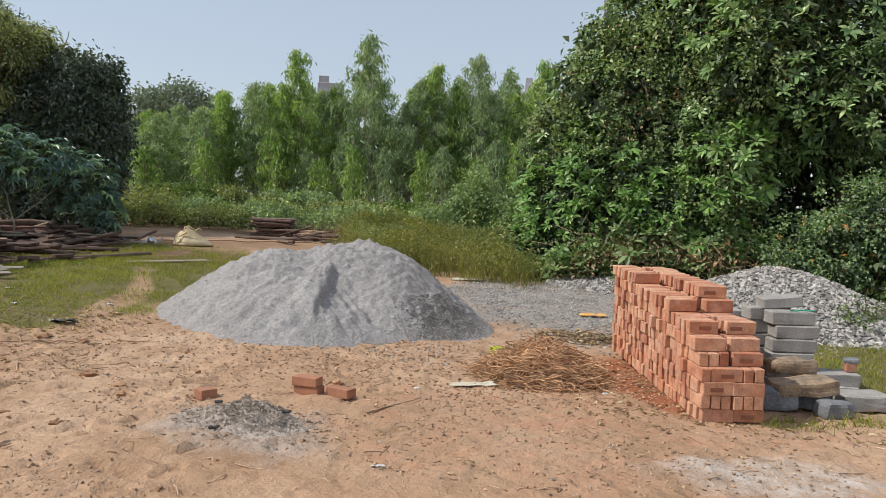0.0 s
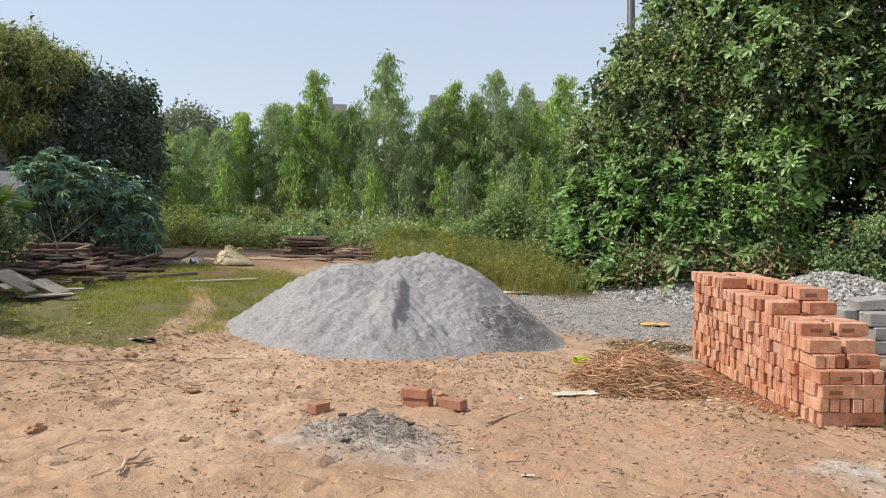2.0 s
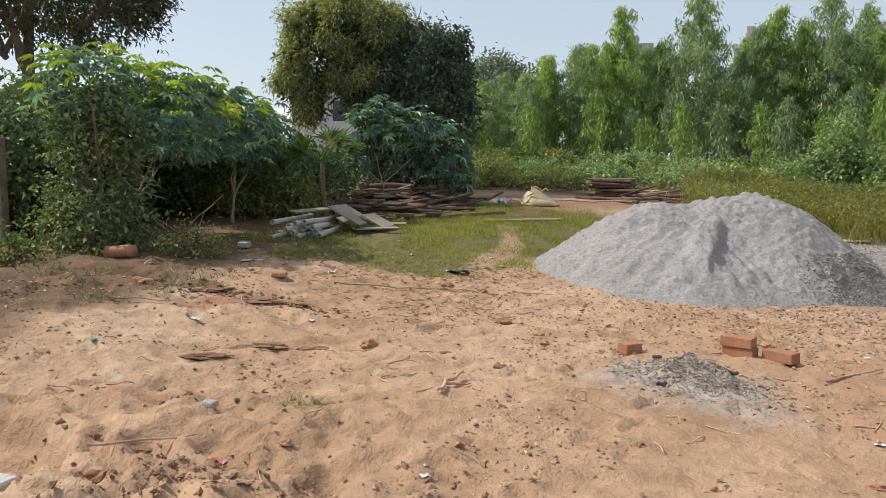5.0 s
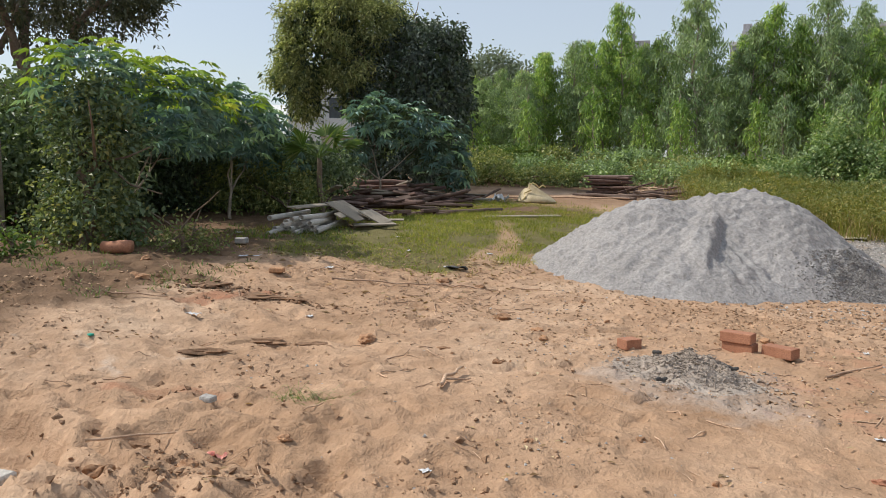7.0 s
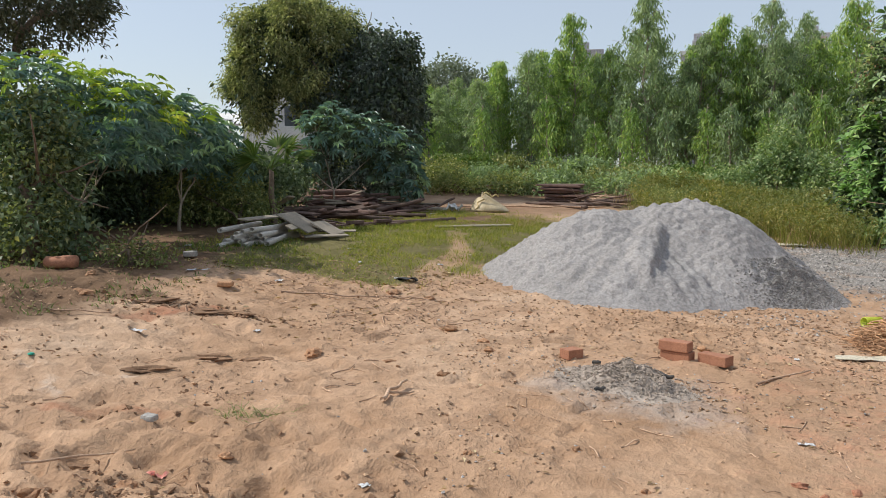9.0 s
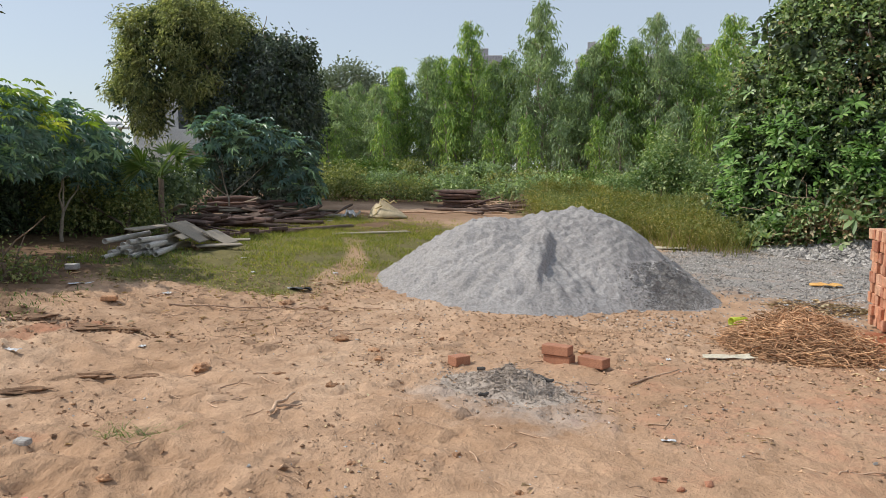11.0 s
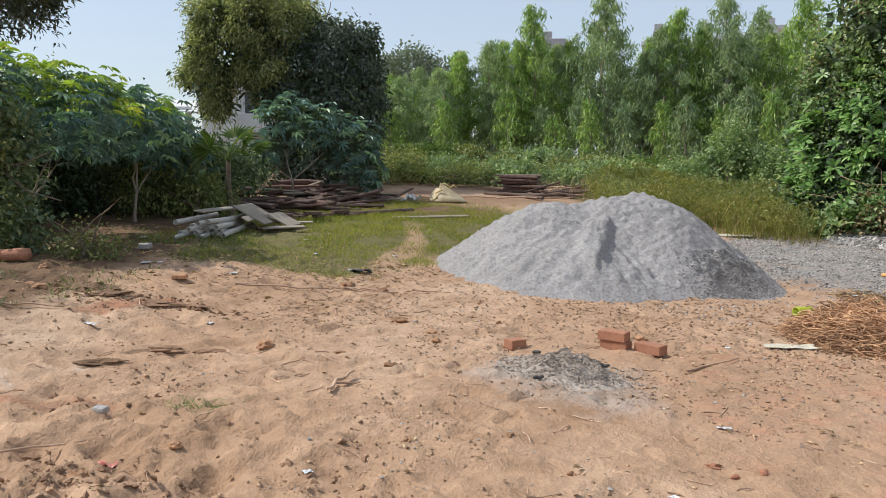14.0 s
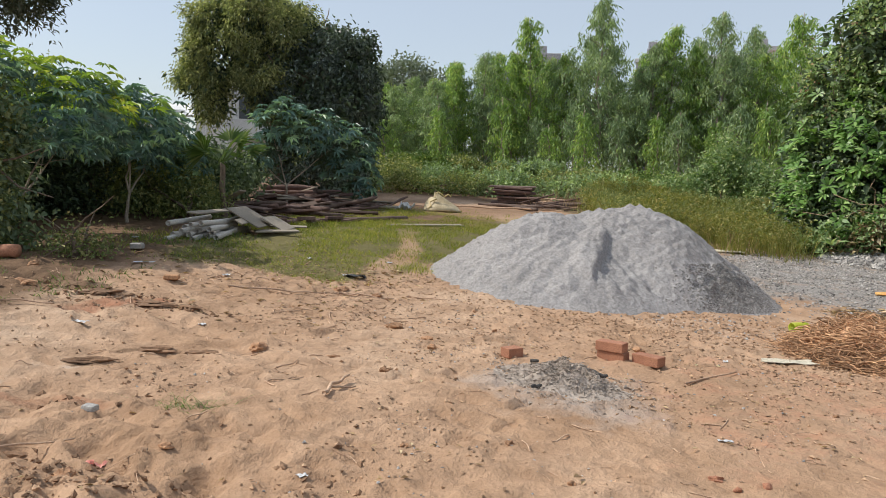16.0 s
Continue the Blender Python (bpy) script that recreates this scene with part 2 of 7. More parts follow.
def brick_mat():
    """Kiln-fired clay: each brick of its own tone, dusty and blotched."""
    m, nt, b = material("brick_clay")
    a = nt.nodes.new("ShaderNodeObjectInfo").outputs["Random"]
    g_ = nt.nodes.new("ShaderNodeNewGeometry")
    add = nt.nodes.new("ShaderNodeMath")
    nt.links.new(a, add.inputs[0])
    nt.links.new(g_.outputs["Random Per Island"], add.inputs[1])
    fr = nt.nodes.new("ShaderNodeMath")
    fr.operation = "FRACT"
    nt.links.new(add.outputs[0], fr.inputs[0])
    col = ramp(nt, fr.outputs[0], [(0.0, (0.34, 0.13, 0.075)), (0.22, (0.48, 0.195, 0.105)), (0.5, (0.57, 0.265, 0.15)), (0.78, (0.63, 0.36, 0.225)), (1.0, (0.47, 0.215, 0.13))])

    def spots(scale, detail):
        n = nt.nodes.new("ShaderNodeTexNoise")
        n.inputs["Scale"].default_value, n.inputs["Detail"].default_value, n.inputs["Roughness"].default_value = scale, detail, 0.7
        nt.links.new(g_.outputs["Position"], n.inputs["Vector"])
        return n.outputs["Fac"]
    blot, grain = spots(14, 5), spots(130, 4)
    dust = ramp(nt, spots(6, 5), [(0.45, (0, 0, 0)), (0.7, (0.65, 0.65, 0.65))])
    col = mix(nt, dust, col, (0.62, 0.4, 0.28))
    col = mix(nt, 1.0, col, ramp(nt, blot, [(0.3, (0.72, 0.68, 0.66)), (0.7, (1.2, 1.2, 1.2))]), "MULTIPLY")
    col = mix(nt, 1.0, col, ramp(nt, grain, [(0.3, (0.7, 0.7, 0.7)), (0.7, (1.25, 1.25, 1.25))]), "MULTIPLY")
    nt.links.new(col, b.inputs["Base Color"])
    b.inputs["Roughness"].default_value = 0.92
    bump(nt, b, mix(nt, 0.5, blot, grain), 0.8, 0.006)
    return m


SOIL = ground_mat()
BRICK = brick_mat()
BRICK_RED = rough_mat("brick_red", (0.32, 0.14, 0.08), (0.45, 0.215, 0.125), 12, 0.9, 120, 0.002, per_object=0.12)
FROG = rough_mat("brick_frog", (0.22, 0.085, 0.05), (0.34, 0.14, 0.08), 20, 0.95, 140, 0.001)
DUST = rough_mat("stone_dust", (0.285, 0.27, 0.258), (0.385, 0.367, 0.352), 1.6, 0.95, 34, 0.03)
GRIT = rough_mat("coarse_grit", (0.15, 0.14, 0.13), (0.27, 0.255, 0.235), 6, 0.9, 60, 0.002, per_island=0.25)
STONE = rough_mat("crushed_stone", (0.25, 0.232, 0.21), (0.43, 0.402, 0.37), 6, 0.85, 60, 0.003, per_island=0.5)
CHIP = rough_mat("soil_chips", (0.29, 0.185, 0.113), (0.49, 0.325, 0.2), 3, 0.95, 90, 0.002, per_island=0.4)
BLOCK = rough_mat("concrete_block", (0.27, 0.255, 0.235), (0.4, 0.38, 0.35), 5, 0.9, 90, 0.003, per_object=0.12)
ROCK = rough_mat("brown_rock", (0.17, 0.135, 0.105), (0.4, 0.285, 0.175), 11, 0.85, 50, 0.006)
ROCK_GREY = rough_mat("grey_rock", (0.12, 0.125, 0.135), (0.27, 0.28, 0.29), 7, 0.85, 50, 0.006)
TUB = rough_mat("tub_rubber", (0.289, 0.272, 0.246), (0.391, 0.374, 0.340), 4, 0.6, 90, 0.001, stain=(0.425, 0.383, 0.306), speckle=0.07)
ASH = rough_mat("ash", (0.3, 0.247, 0.2), (0.5, 0.425, 0.355), 9, 0.95, 45, 0.02, speckle=0.16)
CHAR = rough_mat("charcoal", (0.04, 0.038, 0.036), (0.13, 0.115, 0.1), 20, 0.8, 90, 0.004)
COIR = rough_mat("dry_roots", (0.33, 0.185, 0.1), (0.6, 0.365, 0.2), 5, 0.95, 90, 0.002, per_island=0.45)
STICK = rough_mat("dry_stick", (0.287, 0.179, 0.117), (0.592, 0.413, 0.278), 8, 0.9, 90, 0.002, per_object=0.2, per_island=0.2)
CRUST = rough_mat("dark_crust", (0.15, 0.085, 0.048), (0.31, 0.185, 0.105), 14, 0.95, 80, 0.006, per_object=0.2)
CLOD = rough_mat("dry_clod", (0.259, 0.140, 0.075), (0.492, 0.279, 0.149), 14, 0.95, 80, 0.006, per_object=0.25)
LOG = rough_mat("weathered_log", (0.087, 0.054, 0.041), (0.184, 0.127, 0.097), 4, 0.9, 50, 0.004, per_object=0.3)
LOG_RED = rough_mat("stacked_bark", (0.085, 0.05, 0.042), (0.2, 0.125, 0.1), 4, 0.9, 40, 0.006, per_object=0.3)
PIPE = rough_mat("cement_pipe", (0.407, 0.381, 0.342), (0.587, 0.549, 0.489), 5, 0.85, 70, 0.002, per_object=0.18)
SHEET = rough_mat("cement_sheet", (0.276, 0.234, 0.181), (0.412, 0.356, 0.278), 3, 0.9, 70, 0.002, per_object=0.15, stain=(0.220, 0.187, 0.142))
BARK = rough_mat("bark", (0.12, 0.085, 0.06), (0.27, 0.205, 0.15), 6, 0.95, 40, 0.01)
BARK_PALE = rough_mat("pale_bark", (0.24, 0.19, 0.14), (0.42, 0.35, 0.27), 6, 0.9, 40, 0.004)
PLASTER = rough_mat("painted_plaster", (0.62, 0.62, 0.6), (0.74, 0.74, 0.72), 0.6, 0.8, 30, 0.001)
# Distance haze over the flats put into greyed wall and panel colours.
TOWER = rough_mat("hazy_apartment_plaster", (0.36, 0.355, 0.37), (0.44, 0.435, 0.445), 0.15, 0.85, 5, 0)
TRIM_RED = rough_mat("hazy_red_paint", (0.36, 0.27, 0.25), (0.42, 0.31, 0.29), 0.3, 0.85, 5, 0)
GLASS = rough_mat("dark_window", (0.03, 0.035, 0.04), (0.06, 0.065, 0.07), 0.5, 0.15, 5, 0)
CONCRETE = rough_mat("old_concrete", (0.2, 0.16, 0.14), (0.36, 0.3, 0.265), 3, 0.9, 50, 0.004, stain=(0.42, 0.36, 0.26))
SACK = rough_mat("yellow_sack", (0.62, 0.47, 0.2), (0.74, 0.6, 0.3), 8, 0.7, 120, 0.002)
SACK_PALE = rough_mat("sack_cloth", (0.42, 0.33, 0.19), (0.6, 0.5, 0.32), 8, 0.7, 120, 0.002)
WHITE = rough_mat("white_litter", (0.527, 0.527, 0.527), (0.680, 0.680, 0.671), 12, 0.6, 60, 0.002, per_object=0.1)
CARD = rough_mat("pale_board", (0.510, 0.451, 0.323), (0.612, 0.570, 0.459), 5, 0.8, 60, 0.001)
PAPER_RED = rough_mat("red_wrapper", (0.55, 0.1, 0.06), (0.75, 0.4, 0.32), 25, 0.5, 60, 0.001)
GREEN = rough_mat("green_plastic", (0.42, 0.48, 0.03), (0.52, 0.58, 0.06), 5, 0.35, 80, 0)
GREEN_DARK = rough_mat("teal_plastic", (0.02, 0.34, 0.24), (0.04, 0.45, 0.32), 5, 0.4, 80, 0)
BLACK = rough_mat("dark_twigs", (0.02, 0.02, 0.02), (0.05, 0.05, 0.05), 9, 0.45, 80, 0.003)
STEEL = rough_mat("weathered_steel", (0.078, 0.074, 0.079), (0.120, 0.118, 0.122), 3, 0.6, 60, 0.001, metal=0.3)
ORANGE = rough_mat("orange_scrap", (0.62, 0.3, 0.07), (0.75, 0.45, 0.16), 12, 0.6, 60, 0.002)
FLOWER = leaf_mat("flower_orange", (0.8, 0.26, 0.04), (0.9, 0.42, 0.07), (0.85, 0.4, 0.35), 0.6, 0.15)
DRY_LEAF = leaf_mat("dead_leaves", (0.2, 0.12, 0.06), (0.45, 0.32, 0.19), (0.6, 0.48, 0.32), 0.8, 0.1)
# Haze over the grove put into paler, less saturated leaf colours.
LEAF_EUC = leaf_mat("eucalyptus_leaves", (0.167, 0.263, 0.090), (0.318, 0.457, 0.142), (0.515, 0.598, 0.206), 0.5, 0.35, 0.5)
LEAF_EUC_PALE = leaf_mat("eucalyptus_grey_leaves", (0.171, 0.246, 0.136), (0.320, 0.407, 0.234), (0.427, 0.529, 0.277), 0.5, 0.3, 0.5)
LEAF_BIG = leaf_mat("whorled_leaves", (0.130, 0.221, 0.092), (0.270, 0.405, 0.167), (0.454, 0.572, 0.292), 0.36, 0.25)
LEAF_BRIGHT = leaf_mat("broad_shrub_leaves", (0.102, 0.201, 0.056), (0.206, 0.365, 0.098), (0.355, 0.505, 0.187), 0.4, 0.3)
LEAF_VINE = leaf_mat("vine_leaves", (0.15, 0.23, 0.11), (0.31, 0.415, 0.2), (0.53, 0.56, 0.34), 0.5, 0.3)
# Shade inside thickets, crowns and hedges put into a darker leaf colour.
LEAF_DEEP_SHADE = leaf_mat("deep_shade_leaves", (0.049, 0.077, 0.046), (0.096, 0.132, 0.081), (0.140, 0.187, 0.103), 0.5, 0.2)
# Shade on the left hedge put into the leaf colour, lifted a little for glare.
LEAF_SHADE = leaf_mat("shaded_leaves", (0.098, 0.138, 0.081), (0.190, 0.247, 0.144), (0.287, 0.345, 0.196), 0.5, 0.25)
LEAF_OLIVE = leaf_mat("olive_leaves", (0.142, 0.180, 0.070), (0.285, 0.316, 0.127), (0.450, 0.421, 0.196), 0.5, 0.3)
# Rounded tree: sunlit side lighter, creeper side darker as shaded, in two leaf colours.
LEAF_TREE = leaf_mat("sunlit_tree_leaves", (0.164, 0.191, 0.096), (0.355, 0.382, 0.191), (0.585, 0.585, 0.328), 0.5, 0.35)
LEAF_CREEPER = leaf_mat("shaded_creeper_leaves", (0.070, 0.093, 0.085), (0.155, 0.194, 0.178), (0.296, 0.358, 0.310), 0.4, 0.2)
LEAF_DUSK = leaf_mat("dusky_tree_leaves", (0.060, 0.076, 0.050), (0.120, 0.122, 0.082), (0.180, 0.180, 0.120), 0.5, 0.15)
# Castor leaves in two colours: bluish for the shaded ones, yellow-green for sunlit ones.
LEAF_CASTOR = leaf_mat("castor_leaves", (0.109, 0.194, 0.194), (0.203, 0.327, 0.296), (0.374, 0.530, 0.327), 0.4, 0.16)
LEAF_CASTOR_LIT = leaf_mat("sunlit_castor_leaves", (0.207, 0.289, 0.062), (0.343, 0.468, 0.089), (0.550, 0.550, 0.152), 0.4, 0.4)
LEAF_LANTANA = leaf_mat("lantana_leaves", (0.147, 0.241, 0.122), (0.295, 0.411, 0.201), (0.443, 0.531, 0.324), 0.5, 0.3)
# Air haze put into the grey-green leaf colour of the distant tree.
LEAF_FAR = leaf_mat("far_haze_leaves", (0.168, 0.210, 0.168), (0.238, 0.280, 0.224), None, 0.6, 0.2, 0.2)
GRASS = leaf_mat("lawn_grass", (0.172, 0.206, 0.029), (0.287, 0.313, 0.053), (0.489, 0.409, 0.119), 0.6, 0.35)
TALL_GRASS = leaf_mat("tall_grass_blades", (0.147, 0.167, 0.037), (0.270, 0.261, 0.077), (0.426, 0.356, 0.155), 0.6, 0.35)
WEED = leaf_mat("weed_leaves", (0.076, 0.133, 0.032), (0.141, 0.214, 0.058), (0.239, 0.286, 0.103), 0.5, 0.3)


# ---- builders ----
def unit(a):
    return a / np.maximum(np.linalg.norm(a, axis=-1, keepdims=True), 1e-6)


def blades(name, pos, axis, normal, length, width, droop=0.15, fold=0.25):
    """Folded leaves, two facets each."""
    axis, normal = unit(axis), unit(normal)
    side = unit(np.cross(normal, axis))
    normal = np.cross(axis, side)
    L, W = np.reshape(length, (-1, 1)) * np.ones((len(pos), 1)), np.reshape(width, (-1, 1)) * np.ones((len(pos), 1))
    mid = pos + axis * L * 0.42 + normal * W * fold
    tip = pos + axis * L
    tip[:, 2] -= droop * L[:, 0]
    v = np.stack([pos, mid + side * W * 0.5, tip, mid - side * W * 0.5], 1).reshape(-1, 3)
    i = np.arange(len(pos))[:, None] * 4
    f = np.concatenate([i + [0, 1, 2], i + [0, 2, 3]], 1).reshape(-1, 3)
    return raw_mesh(name, v, f)


def curved_leaves(name, pos, axis, normal, length, width, droop=0.3, fold=0.12):
    """Longer leaves of four facets: pointed oval in outline, arching over towards the tip."""
    axis, normal = unit(axis), unit(normal)
    side = unit(np.cross(normal, axis))
    normal = np.cross(axis, side)
    L, W = np.reshape(length, (-1, 1)) * np.ones((len(pos), 1)), np.reshape(width, (-1, 1)) * np.ones((len(pos), 1))
    rows = []
    for t, w in ((0.35, 0.42), (0.7, 0.46)):
        c = pos + axis * L * t - np.array([0, 0, 1.0]) * L * droop * t * t
        rows += [c + side * W * w + normal * W * fold, c - side * W * w + normal * W * fold]
    tip = pos + axis * L * 0.98 - np.array([0, 0, 1.0]) * L * droop
    v = np.stack([pos, *rows, tip], 1).reshape(-1, 3)
    i = np.arange(len(pos))[:, None] * 6
    f = np.concatenate([i + [0, 1, 2], i + [2, 1, 3], i + [2, 3, 4], i + [4, 3, 5]], 1).reshape(-1, 3)
    return raw_mesh(name, v, f)


def palmate(name, pos, axis, normal, size, lobes=7):
    """Hand-shaped leaves: seven pointed lobes round a stalk."""
    axis, normal = unit(axis), unit(normal)
    side = unit(np.cross(normal, axis))
    axis = np.cross(side, normal)
    S = np.reshape(size, (-1, 1)) * np.ones((len(pos), 1))
    vs, fs = [pos[:, None, :]], []
    n = 1 + 3 * lobes
    i = np.arange(len(pos))[:, None] * n
    for k in range(lobes):
        a = radians(-125 + 250 * k / (lobes - 1))
        reach = 1.0 - 0.4 * abs(k / (lobes - 1) * 2 - 1)
        d = axis * math.cos(a) + side * math.sin(a)
        e = -axis * math.sin(a) + side * math.cos(a)
        tip = pos + d * S * reach - normal * S * 0.25
        m = pos + d * S * reach * 0.5
        vs.append(np.stack([m + e * S * 0.14 * reach + normal * S * 0.04, tip, m - e * S * 0.14 * reach + normal * S * 0.04], 1))
        b = 1 + 3 * k
        fs += [np.concatenate([i, i + b, i + b + 1], 1), np.concatenate([i, i + b + 1, i + b + 2], 1)]
    return raw_mesh(name, np.concatenate(vs, 1).reshape(-1, 3), np.concatenate(fs, 0))


def tubes(name, runs, sides=6, smooth_faces=True):
    """Tapered round runs: each is (points, radii)."""
    vs, fs, base = [], [], 0
    ang = np.linspace(0, 2 * np.pi, sides, endpoint=False)
    for pts, rad in runs:
        pts, rad = np.asarray(pts, float), np.asarray(rad, float) * np.ones(len(pts))
        tan = unit(np.gradient(pts, axis=0))
        ref = np.array([0.0, 0.0, 1.0]) if abs(tan[0][2]) < 0.8 else np.array([1.0, 0.0, 0.0])
        a = unit(np.cross(tan, ref))
        b = np.cross(tan, a)
        ring = pts[:, None, :] + rad[:, None, None] * (a[:, None, :] * np.cos(ang)[None, :, None] + b[:, None, :] * np.sin(ang)[None, :, None])
        vs.append(ring.reshape(-1, 3))
        k, s = np.meshgrid(np.arange(len(pts) - 1), np.arange(sides), indexing="ij")
        q = base + np.stack([k * sides + s, k * sides + (s + 1) % sides, (k + 1) * sides + (s + 1) % sides, (k + 1) * sides + s], -1).reshape(-1, 4)
        fs.append(q)
        base += len(pts) * sides
        for end in (0, len(pts) - 1):
            vs.append(pts[end][None, :])
            s = np.arange(sides)
            o = base - (len(pts) * sides if end == 0 else sides)
            if end:
                o = base - 1 - sides
            fs.append(np.stack([o + s, o + (s + 1) % sides, np.full(sides, base), np.full(sides, base)], -1)[:, [0, 1, 2, 2]])
            base += 1
    return raw_mesh_mixed(name, np.concatenate(vs), np.concatenate(fs), smooth_faces)


def raw_mesh_mixed(name, verts, faces, smooth_faces):
    me = bpy.data.meshes.new(name)
    me.from_pydata(verts.tolist(), [], [tuple(dict.fromkeys(f)) for f in faces.tolist()])
    me.update()
    me.polygons.foreach_set("use_smooth", np.full(len(me.polygons), smooth_faces))
    return me


def openness(p, size, seed):
    """A soft noise in space, about -1 to 1, that opens gaps in foliage and gathers it in clumps."""
    q = np.asarray(p) * (6.283 / size)
    a, b, c = q[:, 0], q[:, 1], q[:, 2]
    k = seed * 1.37
    u = np.sin(a + 0.7 * np.sin(b * 0.6 + k) + k) + np.sin(b * 1.1 + 0.8 * np.sin(c * 0.7 + k)) + np.sin(c * 0.95 + 0.9 * np.sin(a * 0.8 - k) + 2 * k)
    v = np.sin(a * 2.3 + c + k) * np.sin(b * 2.1 - 0.6 * c) * np.cos(c * 2.4 + 0.5 * a)
    return u / 3 + 0.6 * v


def shell(blobs, n, depth=(0.82, 1.06), lump=0.22, seed=1, open_floor=True, gap=None):
    """Points on the lumpy skin of a heap of rounded masses, with the way out of it."""
    r = np.random.default_rng(seed)
    B = np.asarray(blobs, float)
    area = (B[:, 3] * B[:, 4] + B[:, 3] * B[:, 5] + B[:, 4] * B[:, 5])
    out_p, out_n, have = [], [], 0
    while have < n:
        k = r.choice(len(B), n, p=area / area.sum())
        d = unit(r.normal(size=(n, 3)))
        c, rad = B[k, :3], B[k, 3:]
        wave = 1 + lump * (np.sin(d[:, 0] * 7 + k) * np.sin(d[:, 1] * 6 + 2 * k) * np.cos(d[:, 2] * 8 + k) + 0.6 * np.sin(d[:, 0] * 17 + d[:, 2] * 13 + k))
        p = c + d * rad * (wave * r.uniform(*depth, n))[:, None]
        q = (p[:, None, :] - B[None, :, :3]) / B[None, :, 3:]
        inside = (np.linalg.norm(q, axis=2) < 0.72).any(1)
        keep = ~inside
        if gap:
            keep &= openness(p, gap[0], seed // 10) + r.normal(size=n) * 0.12 > gap[1]
        if open_floor:
            keep &= p[:, 2] > land(p[:, 0], p[:, 1]) + 0.02
        out_p.append(p[keep])
        out_n.append(unit(d / rad)[keep])
        have += keep.sum()
    return np.concatenate(out_p)[:n], np.concatenate(out_n)[:n]


def twigged(p, nrm, per, spread, seed=2):
    """Each point becomes a spray of leaves: places, ways and upper sides."""
    r = np.random.default_rng(seed)
    q = np.repeat(p, per, 0) + r.normal(size=(len(p) * per, 3)) * spread
    nn = np.repeat(nrm, per, 0)
    axis = unit(nn * 0.6 + r.normal(size=q.shape) * 0.75)
    up = unit(nn * 0.5 + np.array([0, 0, 0.9]) + r.normal(size=q.shape) * 0.45)
    return q, axis, up


def whorls(p, nrm, per, seed=3):
    """Rosettes of long leaves round a shoot end."""
    r = np.random.default_rng(seed)
    n = len(p)
    shoot = unit(nrm * 0.7 + np.array([0, 0, 0.75]) + r.normal(size=p.shape) * 0.3)
    a = unit(np.cross(shoot, r.normal(size=p.shape)))
    b = np.cross(shoot, a)
    ang = np.linspace(0, 2 * np.pi * (1 - 1 / per), per)[None, :] + r.uniform(-0.25, 0.25, (n, per))
    lift = r.uniform(0.15, 1.3, (n, per))[..., None]
    axis = a[:, None] * np.cos(ang)[..., None] + b[:, None] * np.sin(ang)[..., None] + shoot[:, None] * lift
    q = np.repeat(p[:, None], per, 1) + axis * 0.01
    up = shoot[:, None] * np.ones((n, per, 1)) - axis * lift
    return q.reshape(-1, 3), axis.reshape(-1, 3), up.reshape(-1, 3)


def bossed(blobs, n, seed, size=(0.3, 0.5)):
    """The masses with smaller bosses standing out of them, for an uneven outline."""
    r = np.random.default_rng(seed)
    out = list(blobs)
    for b in blobs:
        b = np.asarray(b, float)
        for _ in range(n):
            d = unit(r.normal(size=3))
            d[2] = abs(d[2]) * 0.9 - 0.2
            k = r.uniform(*size)
            out.append((*(b[:3] + d * b[3:] * r.uniform(0.72, 1.0)), *(b[3:] * k * r.uniform(0.8, 1.2, 3))))
    return out


def under(ob, p):
    return p - np.array(ob.matrix_basis.translation)


def wander(a, b, n, jitter, r, sag=0.0):
    t = np.linspace(0, 1, n)[:, None]
    p = np.asarray(a) * (1 - t) + np.asarray(b) * t
    p[1:-1] += r.normal(size=(n - 2, 3)) * jitter
    p[:, 2] -= sag * np.sin(np.pi * t[:, 0])
    return p


def stones(name, pos, size, seed=4, flat=0.7):
    """Loose angular stones, eight facets each, in one mesh."""
    r = np.random.default_rng(seed)
    n = len(pos)
    base = np.array([[1, 0, 0], [0, 1, 0], [-1, 0, 0], [0, -1, 0], [0, 0, 1], [0, 0, -1]], float)
    v = base[None] * r.uniform(0.6, 1.25, (n, 6, 1)) + r.normal(size=(n, 6, 3)) * 0.16
    v[:, :, 2] *= flat
    a, t = r.uniform(0, 6.28, n), r.normal(size=n) * 0.5
    ca, sa, ct, st = np.cos(a), np.sin(a), np.cos(t), np.sin(t)
    x, z = v[..., 0] * ct[:, None] + v[..., 2] * st[:, None], -v[..., 0] * st[:, None] + v[..., 2] * ct[:, None]
    y = v[..., 1]
    v = np.stack([x * ca[:, None] - y * sa[:, None], x * sa[:, None] + y * ca[:, None], z], -1)
    v = v * np.reshape(size, (-1, 1, 1)) + pos[:, None, :]
    f = np.array([[0, 1, 4], [1, 2, 4], [2, 3, 4], [3, 0, 4], [1, 0, 5], [2, 1, 5], [3, 2, 5], [0, 3, 5]])
    return raw_mesh(name, v.reshape(-1, 3), (np.arange(n)[:, None, None] * 6 + f[None]).reshape(-1, 3))


def lump_bm(sx, sy, sz, seed, rough=0.25, div=2, flat_base=True):
    """A clod or rock: a broken, uneven ball pressed on the ground."""
    bm = bmesh.new()
    bmesh.ops.create_icosphere(bm, subdivisions=div, radius=1.0)
    off = Vector((seed * 3.1, seed * 1.7, seed * 0.9))
    for v in bm.verts:
        k = 1 + rough * noise.noise(v.co * 1.3 + off) * 1.6 + rough * 0.6 * noise.noise(v.co * 3.7 + off)
        c = v.co * k
        z = c.z * sz
        if flat_base:
            z = max(z, -0.35 * sz) + 0.3 * sz
        v.co = (c.x * sx, c.y * sy, z)
    return bm


